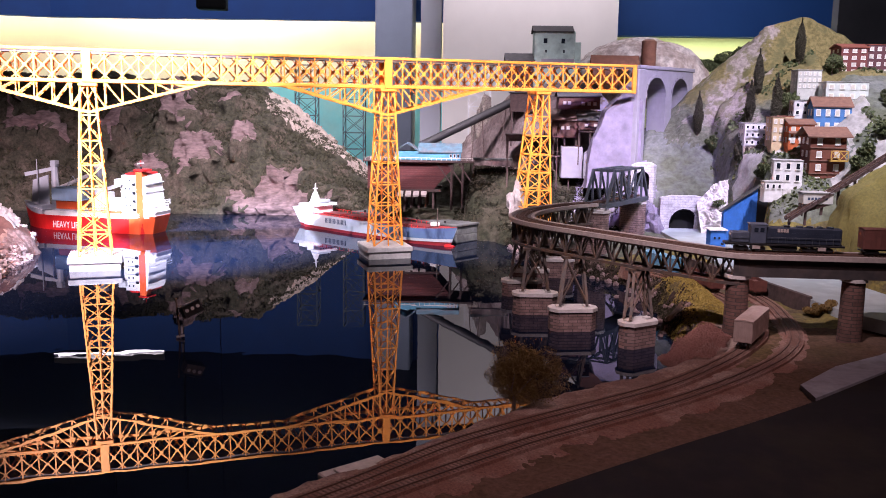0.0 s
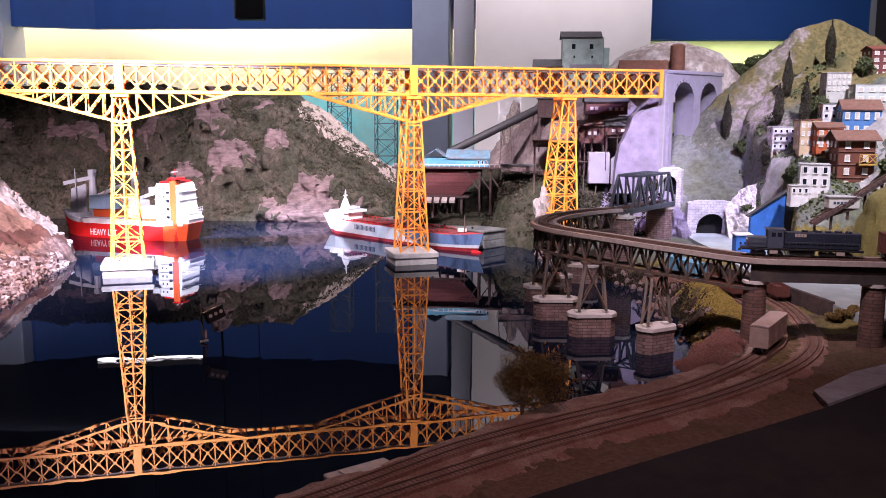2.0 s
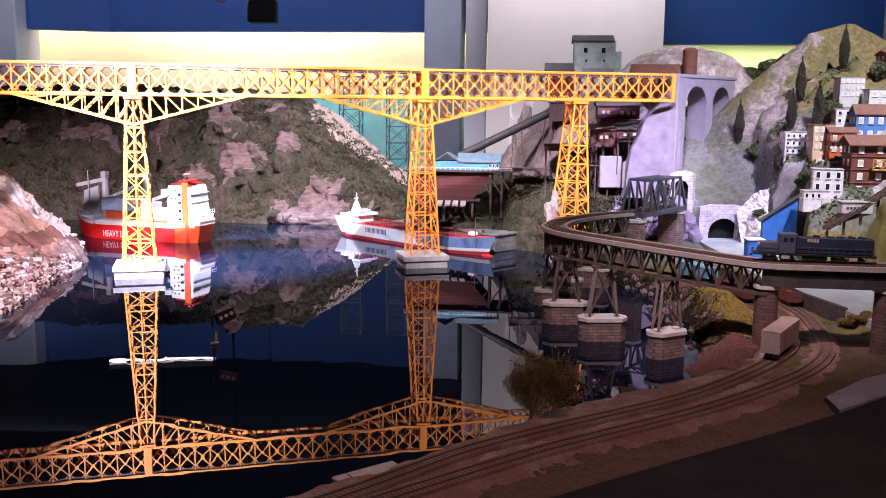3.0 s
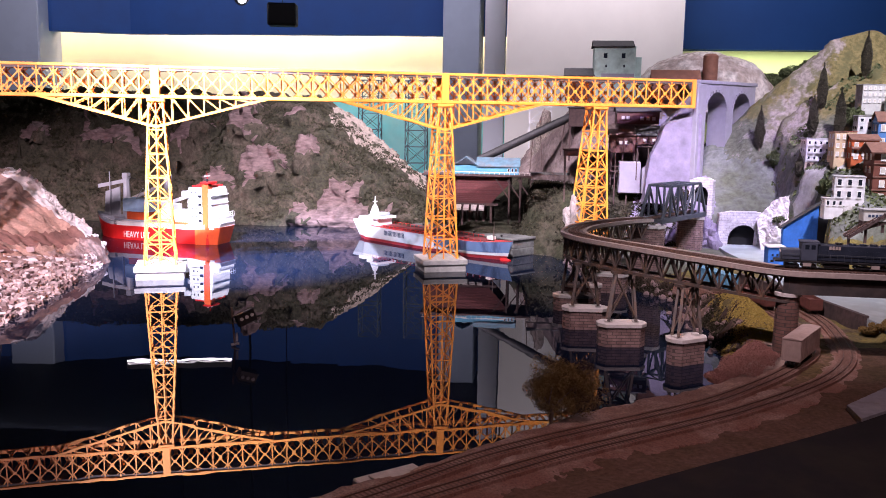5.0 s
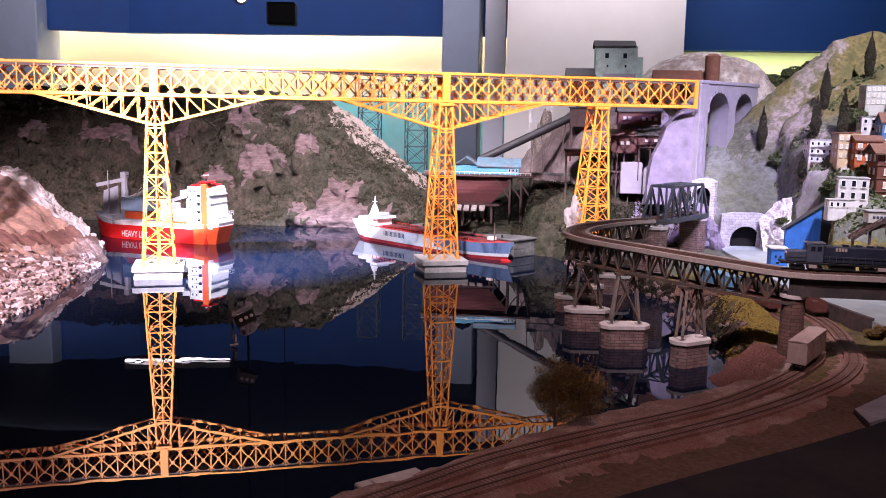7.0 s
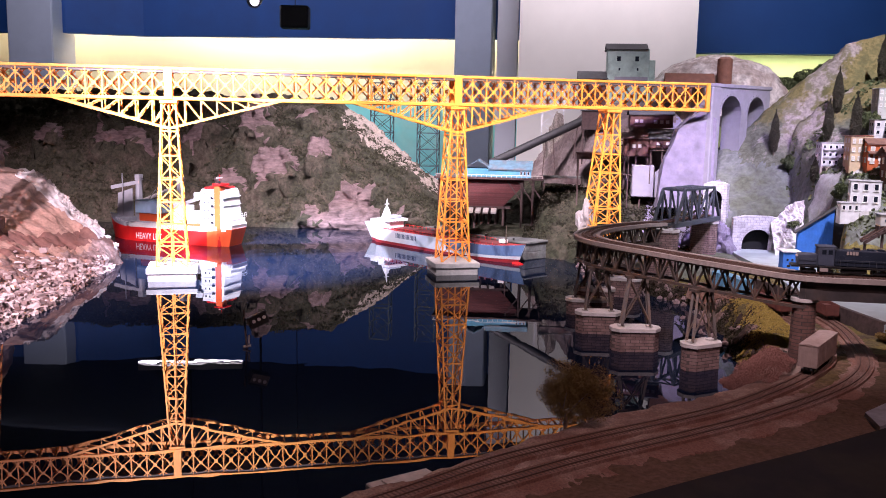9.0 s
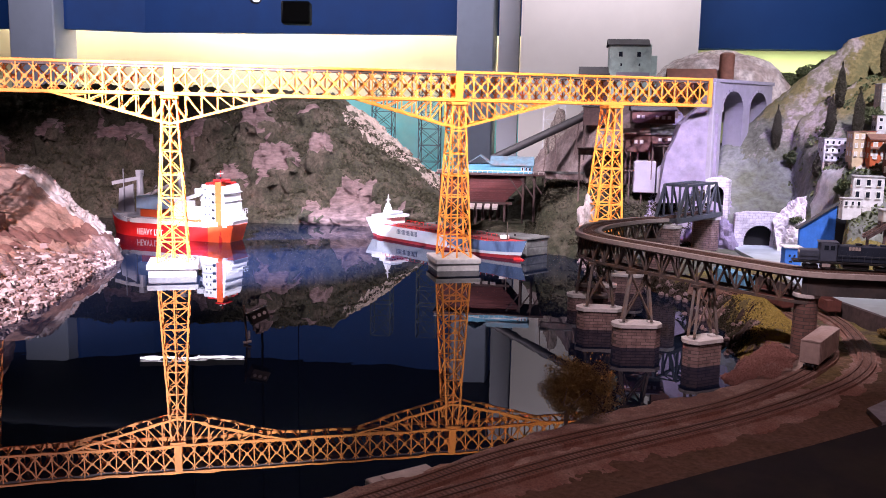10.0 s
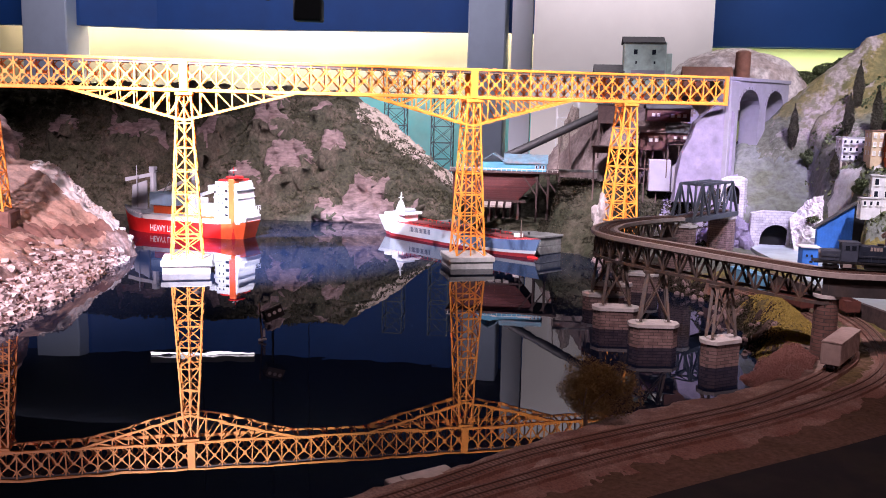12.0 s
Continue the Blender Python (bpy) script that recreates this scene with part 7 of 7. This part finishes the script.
def leaf_mesh(name, points, size, seed, mat):
    q, f = leaves(points, size, seed)
    me = bpy.data.meshes.new(name)
    me.from_pydata(q.tolist(), [], f.tolist())
    me.materials.append(mat)
    return me


def crown_points(n, rx, ry, rz, seed, lumps=9, cypress=False):
    """Points in lumps over an ellipsoid, with gaps, or in a spindle for a cypress."""
    r = np.random.default_rng(seed)
    if cypress:
        t = r.uniform(0, 1, n) ** 0.9
        wide = np.sin(np.clip(t * 1.05 + 0.06, 0, 1) * math.pi) ** 0.6 * (1 - 0.35 * t) * (0.95 + 0.08 * np.sin(t * 17 + seed))
        a = r.uniform(0, 2 * math.pi, n)
        k = np.sqrt(r.uniform(0.2, 1, n))
        return np.stack([np.cos(a) * wide * k * rx, np.sin(a) * wide * k * ry, t * rz], -1)
    c = r.normal(size=(lumps, 3))
    c = c / np.linalg.norm(c, axis=1)[:, None] * r.uniform(0.35, 0.75, lumps)[:, None]
    rad = r.uniform(0.3, 0.5, lumps)
    which = r.integers(0, lumps, n)
    d = r.normal(size=(n, 3))
    d = d / np.linalg.norm(d, axis=1)[:, None] * (r.uniform(0.4, 1.0, n) ** 0.5)[:, None]
    return (c[which] + d * rad[which][:, None]) * np.array([rx, ry, rz])


def cypress(x, y, high, wide, seed):
    z = on_land(x, y)
    t = thing("cypress_tree", "slim dark green cypress on the hillside", "tree", Matrix.Translation((x, y, z)), "cypresses")
    part("trunk", rod(B(), (0, 0, -0.02), (0, 0, high * 0.3), 0.004, 0.002, 8), M["bark"], t)
    part("crown", leaf_mesh("crown", crown_points(8000, wide / 2, wide / 2, high, seed, cypress=True) + np.array([0, 0, 0.006]), 0.0026, seed, M["leaf_cypress"]), None, t)


for i, (x, y, hgt, wd) in enumerate(((1.264, 3.706, 0.155, 0.046), (1.103, 3.65, 0.157, 0.045), (0.923, 3.767, 0.155, 0.044), (1.047, 3.542, 0.137, 0.042), (1.11, 3.456, 0.16, 0.044),
                                     (1.103, 3.44, 0.09, 0.04), (0.985, 3.44, 0.08, 0.035))):
    cypress(x, y, hgt, wd, 100 + i)


def bush(label, x, y, rx, rz, seed, mat, n=900, size=0.006, z=None, name="bush", squash=0.8):
    z = on_land(x, y) if z is None else z
    pts = crown_points(n, rx, rx * squash, rz, seed)
    b = thing(name, label, "bush", Matrix.Translation((x, y, z)), "bushes")
    part("stem", rod(B(), (0, 0, -0.01), (0, 0, rz), 0.003, 0.001, 6), M["bark"], b)
    part("foliage", leaf_mesh("foliage", pts + np.array([0, 0, rz * 0.7]), size, seed, M[mat]), None, b)


for i, (x, y, r, h) in enumerate(((0.97, 3.70, 0.035, 0.03), (1.165, 3.47, 0.045, 0.045), (1.345, 3.60, 0.05, 0.05), (1.28, 3.40, 0.035, 0.035), (1.265, 3.07, 0.04, 0.04), (1.33, 3.12, 0.035, 0.03),
                                   (1.40, 3.2, 0.03, 0.025), (1.24, 3.05, 0.04, 0.035), (1.10, 3.36, 0.03, 0.03), (1.03, 3.30, 0.04, 0.03), (0.95, 3.42, 0.05, 0.025), (1.43, 3.3, 0.04, 0.04), (1.31, 2.98, 0.05, 0.04))):
    bush("dense green bush between the houses", x, y, r, h, 200 + i, "leaf_green", 2200, 0.0042)
for i, (x, y, r, h) in enumerate(((1.08, 4.4, 0.085, 0.04), (1.17, 4.42, 0.08, 0.05), (1.25, 4.4, 0.06, 0.07))):
    bush("dark green wooded rise behind the viaduct", x, y, r, h, 230 + i, "leaf_green", 4000, 0.005, z=0.69, name="wooded_rise")
bush("russet brown bush on the shore", 0.492, 2.05, 0.05, 0.016, 250, "leaf_russet", 20000, 0.0011, z=0.022)
bush("russet brown bush near the boxcar", 0.55, 2.14, 0.045, 0.018, 251, "leaf_russet", 20000, 0.0011, z=0.024)


def shore_tree():
    x, y, z = 0.140, 1.665, 0.045
    t = thing("broadleaf_tree", "dull olive broadleaf tree with pale trunk at the shore", "tree", Matrix.Translation((x, y, z)))
    bm = rod(B(), (0, 0, -0.02), (0.001, 0, 0.032), 0.0042, 0.003, 8)
    for a, b, r in (((0.001, 0, 0.03), (-0.012, 0.003, 0.05), 0.0022), ((0.001, 0, 0.03), (0.018, 0.0, 0.05), 0.0022), ((-0.004, 0, 0.04), (0.0, -0.008, 0.07), 0.0016), ((0.01, 0, 0.042), (0.034, 0.006, 0.066), 0.0014)):
        rod(bm, a, b, r, r * 0.5, 6)
    part("trunk", bm, M["bark"], t, "pale bare trunk and limbs")
    pts = crown_points(22000, 0.068, 0.052, 0.056, 77, lumps=30) + np.array([0.016, 0.012, 0.062])
    part("crown", leaf_mesh("crown", pts, 0.0014, 78, M["leaf_olive"]), None, t)


shore_tree()
for i, (x, y, r, h, mat) in enumerate(((0.878, 2.375, 0.036, 0.02, "leaf_olive"), (0.9, 2.34, 0.03, 0.018, "leaf_olive"))):
    bush("low bush on the bank under the viaduct", x, y, r, h, 270 + i, mat, 4000, 0.0024)

# scrub on the back hill: far too many to count
n = 44000
xs, ys = rng.uniform(-3.2, -0.2, n), rng.uniform(4.36, 4.93, n)
zs = back_hill(xs, ys)
keep = (hill_crag(xs, ys) + 0.2 * fbm(xs, ys, 30, 7, 3) < 0.4) & (zs > 0.015)
pts = np.stack([xs, ys, zs + 0.003], -1)[keep]
tagged(solid("hill_scrub", leaf_mesh("hill_scrub", np.repeat(pts, 2, 0) + rng.normal(size=(len(pts) * 2, 3)) * 0.004, 0.0054, 5, M["leaf_scrub"]), None,
             "low dark scrub all over the hillside", "scrub", kind="stuff"))
# tufts on the bank under the viaduct and on the slope below the mine
n = 90000
xs, ys = rng.uniform(0.4, 0.75, n), rng.uniform(2.25, 3.05, n)
zs = right_land(xs, ys)
keep = (xs > land_edge(ys) + 0.02 + 0.05 * fbm(xs, ys, 14, 74, 3)) & (fbm(xs, ys, 14, 70, 3) > -0.3) & (xs < np.interp(ys, [2.16, 2.33, 2.52, 2.75, 3.0], [0.65, 0.68, 0.678, 0.618, 0.52]))
solid("bank_grass", leaf_mesh("bank_grass", np.stack([xs, ys, zs + 0.002], -1)[keep], 0.0023, 6, M["leaf_yellow"]), None, "yellow green tufts on the bank under the viaduct", "grass", kind="stuff")
n = 30000
xs, ys = rng.uniform(0.0, 0.66, n), rng.uniform(3.5, 4.05, n)
zs = right_land(xs, ys)
keep = (zs > 0.04) & (fbm(xs, ys, 8, 71, 3) > -0.45) & (zs < 0.275)
# leaves darkened like the bank under them, for the same shade
solid("mine_scrub", leaf_mesh("mine_scrub", np.stack([xs, ys, zs + 0.003], -1)[keep], 0.0052, 8, M["leaf_dark"]), None, "dark scrub on the bank below the mine", "scrub", kind="stuff")
n = 110000
xs, ys = rng.uniform(0.40, 0.66, n), rng.uniform(1.93, 2.26, n)
zs = right_land(xs, ys)
hump = 0.032 * np.exp(-((xs - 0.53) / 0.075) ** 4 - ((ys - 2.09) / 0.10) ** 4) * (0.45 + 0.9 * value_noise(xs * 38, ys * 38, 91)) + 0.004
keep = (xs > land_edge(ys) - 0.008) & (xs < np.interp(ys, [1.9, 2.03, 2.16, 2.3], [0.48, 0.575, 0.63, 0.66])) & (hump > 0.009)
solid("russet_brush", leaf_mesh("russet_brush", np.stack([xs, ys, zs + hump * rng.uniform(0.25, 1, n) ** 0.6], -1)[keep], 0.0012, 14, M["leaf_russet"]), None, "soft russet brush over the bank beside the boxcar", "brush", kind="stuff")
n = 26000
ys = rng.uniform(2.3, 3.7, n)
xs = land_edge(ys) + np.abs(rng.normal(0, 0.024, n)) - 0.012
zs = right_land(xs, ys)
keep = (zs > -0.004) & (fbm(xs, ys, 16, 73, 3) > -0.2)
lift = rng.uniform(0, 1, n) ** 2 * 0.013
solid("shore_brush", leaf_mesh("shore_brush", np.stack([xs, ys, zs + 0.002 + lift], -1)[keep], 0.0027, 12, M["leaf_dark"]), None, "dark tangled brush along the shore behind the piers", "brush", kind="stuff")
n = 7000
xs, ys = rng.uniform(0.95, 1.6, n), rng.uniform(3.0, 3.75, n)
zs = right_land(xs, ys)
keep = (fbm(xs, ys, 11, 77, 3) < -0.12)
solid("town_scrub", leaf_mesh("town_scrub", np.stack([xs, ys, zs + 0.003], -1)[keep], 0.0075, 9, M["leaf_green"]), None, "green scrub between the houses of the town", "scrub", kind="stuff")


# ---- stones ----
def stone_mesh(name, seed, mat, level=2, rough=0.35):
    bm = B()
    bmesh.ops.create_icosphere(bm, subdivisions=level, radius=1.0)
    off = Vector((seed * 3.1, seed * 1.7, seed * 0.9))
    for v in bm.verts:
        k = 1 + rough * noise.noise(v.co * 1.3 + off) + rough * 0.5 * noise.noise(v.co * 3.1 + off)
        v.co = Vector((round(v.co.x * k * 3.2) / 3.2 * 0.5 + v.co.x * k * 0.5, v.co.y * k, v.co.z * k * 0.75))
    return mesh_of(name, bm, mat)


def random_turn(r):
    return Euler(r.uniform(0, 6.28, 3)).to_matrix().to_4x4()


M["rubble"] = leaf_material("rubble_stones", (0.70, 0.60, 0.58), (0.17, 0.10, 0.09))


def slab_stones(x, y, z, size, seed):
    """Flat broken slabs, eight jittered corners each, lying at the points of arrays."""
    r = np.random.default_rng(seed)
    n = len(x)
    c = np.array([(i, j, k) for k in (-1, 1) for i, j in ((-1, -1), (1, -1), (1, 1), (-1, 1))], dtype=float)
    q = c[None] * np.stack([size, size * r.uniform(0.55, 0.95, n), size * r.uniform(0.3, 0.6, n)], -1)[:, None] * (1 + r.uniform(-0.45, 0.25, (n, 8, 3)))
    a, b = r.uniform(0, 2 * math.pi, n)[:, None], r.normal(0.0, 0.45, n)[:, None]
    q1 = np.stack([q[..., 0], q[..., 1] * np.cos(b) - q[..., 2] * np.sin(b), q[..., 1] * np.sin(b) + q[..., 2] * np.cos(b)], -1)
    q2 = np.stack([q1[..., 0] * np.cos(a) - q1[..., 1] * np.sin(a) + x[:, None], q1[..., 0] * np.sin(a) + q1[..., 1] * np.cos(a) + y[:, None], q1[..., 2] + z[:, None]], -1)
    f = np.array([(3, 2, 1, 0), (4, 5, 6, 7), (0, 1, 5, 4), (1, 2, 6, 5), (2, 3, 7, 6), (3, 0, 4, 7)])
    me = bpy.data.meshes.new("rubble")
    me.from_pydata(q2.reshape(-1, 3).tolist(), [], (f[None] + 8 * np.arange(n)[:, None, None]).reshape(-1, 4).tolist())
    me.materials.append(M["rubble"])
    return me


# broken stone along the foot of the bank
n = 5600
ys = 1.7 + 1.5 * rng.uniform(0, 1, n) ** 1.2
ds = np.abs(rng.normal(0, 1, n)) * (0.016 + 0.045 * (1 - smooth(ys, 2.8, 3.2))) - 0.006
xs = bank_edge(ys) - ds
zs = left_bank(xs, ys)
solid("bank_rubble", slab_stones(xs, ys, zs + 0.001, (0.0035 + 0.0105 * rng.uniform(0, 1, n) ** 1.8) * (1.2 - 2.2 * np.clip(ds, 0, 0.25)), 3), None,
      "broken white and pink stones along the shore", "rubble", kind="stuff")
stones = [stone_mesh("stone", i, M["rock_white"], 2, 0.3) for i in range(7)]
made = 0
while made < 260:
    y = 1.9 + 1.25 * rng.uniform(0, 1) ** 1.3
    d = abs(rng.normal(0, 0.06)) * (1.0 if y < 2.9 else 0.4) - 0.004
    x = float(bank_edge(np.array(y))) - d
    z = float(left_bank(np.array([[x]]), np.array([[y]]))[0, 0])
    size = rng.uniform(0.004, 0.010) * (1.1 if d < 0.08 else 0.7)
    part("stone", stones[made % 7], None, bank, at=Matrix.Translation((x, y, z + size * 0.15)) @ Matrix.Rotation(rng.uniform(0, 6.28), 4, "Z") @ Matrix.Diagonal((size, size * rng.uniform(0.6, 1.0), size * 0.55, 1)))
    made += 1
# boulders on the rim of the far cliff
rim = [stone_mesh("rim_boulder", 40 + i, M["rock_bright"], 3, 0.75) for i in range(5)]
for i in range(130):
    f = rng.uniform(0, 1)
    x, y = -1.47 - 0.31 * f + rng.normal(0, 0.006), 3.365 - 0.03 * f + rng.normal(0, 0.016)
    z = float(left_bank(np.array([[x]]), np.array([[y]]))[0, 0])
    size = rng.uniform(0.007, 0.014)
    part("boulder", rim[i % 5], None, bank, at=Matrix.Translation((x, y, z - size * 0.45)) @ random_turn(rng) @ Matrix.Diagonal((size, size * 0.8, size * 0.9, 1)))
grey_stones = [stone_mesh("shore_stone", 20 + i, M["hill_rock"]) for i in range(4)]
for i in range(110):
    y = rng.uniform(2.35, 3.65)
    x = float(land_edge(np.array(y))) + rng.normal(0.0, 0.025)
    size = rng.uniform(0.004, 0.014)
    part("stone", grey_stones[i % 4], None, land, at=Matrix.Translation((x, y, max(0.0, on_land(x, y)) + size * 0.1)) @ random_turn(rng) @ Matrix.Diagonal((size, size, size * 0.8, 1)))
for label, x, y, z, sx, sy, sz, turn, seed, mat in (
        ("pale rock spur beside the bridge tower", 0.235, 3.60, 0.17, 0.03, 0.035, 0.10, 0, 33, "rock_white"),
        ("jagged grey rock stack behind the conveyor", 0.12, 4.5, 0.38, 0.05, 0.045, 0.20, 10, 34, "stack_rock"),
        ("rose rock buttress under the truss bridge", 0.70, 3.50, 0.12, 0.045, 0.05, 0.09, 0, 35, "lilac")):
    solid("rock_outcrop", stone_mesh("rock_outcrop", seed, M[mat], 4, 0.55), None, label, "rock",
          Matrix.Translation((x, y, z)) @ Matrix.Rotation(radians(turn), 4, "Z") @ Matrix.Diagonal((sx, sy, sz, 1)))


# jagged white rock slope between the tunnel portal and the blue shed
def white_crag():
    c = thing("rock_outcrop", "jagged white rock slope beside the tunnel portal", "rock")
    top = [Vector(p) for p in ((0.862, 3.475, 0.20), (0.905, 3.47, 0.262), (0.96, 3.46, 0.285), (1.03, 3.44, 0.305))]
    foot = [Vector(p) for p in ((0.868, 3.39, 0.085), (0.91, 3.34, 0.085), (0.97, 3.30, 0.09), (1.04, 3.29, 0.10))]
    nu, nv = 46, 30

    def along(line, u):
        k = min(int(u * 3), 2)
        return line[k].lerp(line[k + 1], u * 3 - k)

    bm = B()
    rows = []
    for j in range(nv + 1):
        v = j / nv
        row = []
        for i in range(nu + 1):
            p = along(top, i / nu).lerp(along(foot, i / nu), v)
            q = Vector((p.x * 22 - p.z * 16, p.y * 10, p.z * 9 + p.x * 12))
            slab = math.floor(noise.noise(q) * 4 + noise.noise(p * 9) * 3) / 3
            push = 0.016 * slab + 0.010 * noise.noise(p * 60) + 0.004 * noise.noise(p * 150)
            edge = min(1.0, 6 * min(i / nu, 1 - i / nu) + 0.3)
            row.append(bm.verts.new(p + Vector((-0.35, -0.8, 0.5)) * push * edge))
        rows.append(row)
    rows.append([bm.verts.new((w.co.x, w.co.y + 0.03, w.co.z - 0.06)) for w in rows[-1]])
    rows.insert(0, [bm.verts.new((w.co.x, w.co.y + 0.03, w.co.z - 0.12)) for w in rows[0]])
    for a, b in zip(rows, rows[1:]):
        for i in range(nu):
            bm.faces.new((a[i], b[i], b[i + 1], a[i + 1]))
    bmesh.ops.recalc_face_normals(bm, faces=bm.faces[:])
    part("face", bm, M["rock_bright"], c)


white_crag()


# ---- marker in the water ----
def marker():
    m = thing("water_marker", "thin leaning post with a black lantern box in the water", "marker", Matrix.Translation((-0.585, 2.239, 0)))
    part("post", rod(B(), (0.002, 0, -0.02), (-0.006, 0, 0.092), 0.0026, 0.0022, 10), M["bark"], m)
    at = Matrix.Translation((0.028, 0.0, 0.068)) @ Matrix.Rotation(radians(-24), 4, "Y") @ Matrix.Rotation(radians(35), 4, "Z")
    b = part("lantern_box", box(B(), -0.022, -0.012, -0.013, 0.022, 0.012, 0.013, 0.001), M["black"], m, at=at)
    part("hood", box(B(), -0.024, -0.018, 0.013, 0.024, 0.013, 0.0155, 0.0005), M["steel_grey"], b)
    for x in (-0.013, 0.0, 0.013):
        part("lens", rod(B(), (x, -0.0118, 0.002), (x, -0.0138, 0.002), 0.0042, 0.0042, 12), M["ship_white"], b, "pale round lens")
    part("arm", beam(B(), (-0.004, 0, 0.07), (0.016, 0, 0.068), 0.004), M["black"], m)
    part("gauge_board", box(B(), 0.004, -0.003, 0.012, 0.008, 0.0, 0.032), M["ship_white"], m, "short white gauge board")
    part("float", rod(B(), (-0.008, 0, 0.003), (0.01, 0, 0.007), 0.003, 0.003, 8), M["ship_white"], m)


marker()
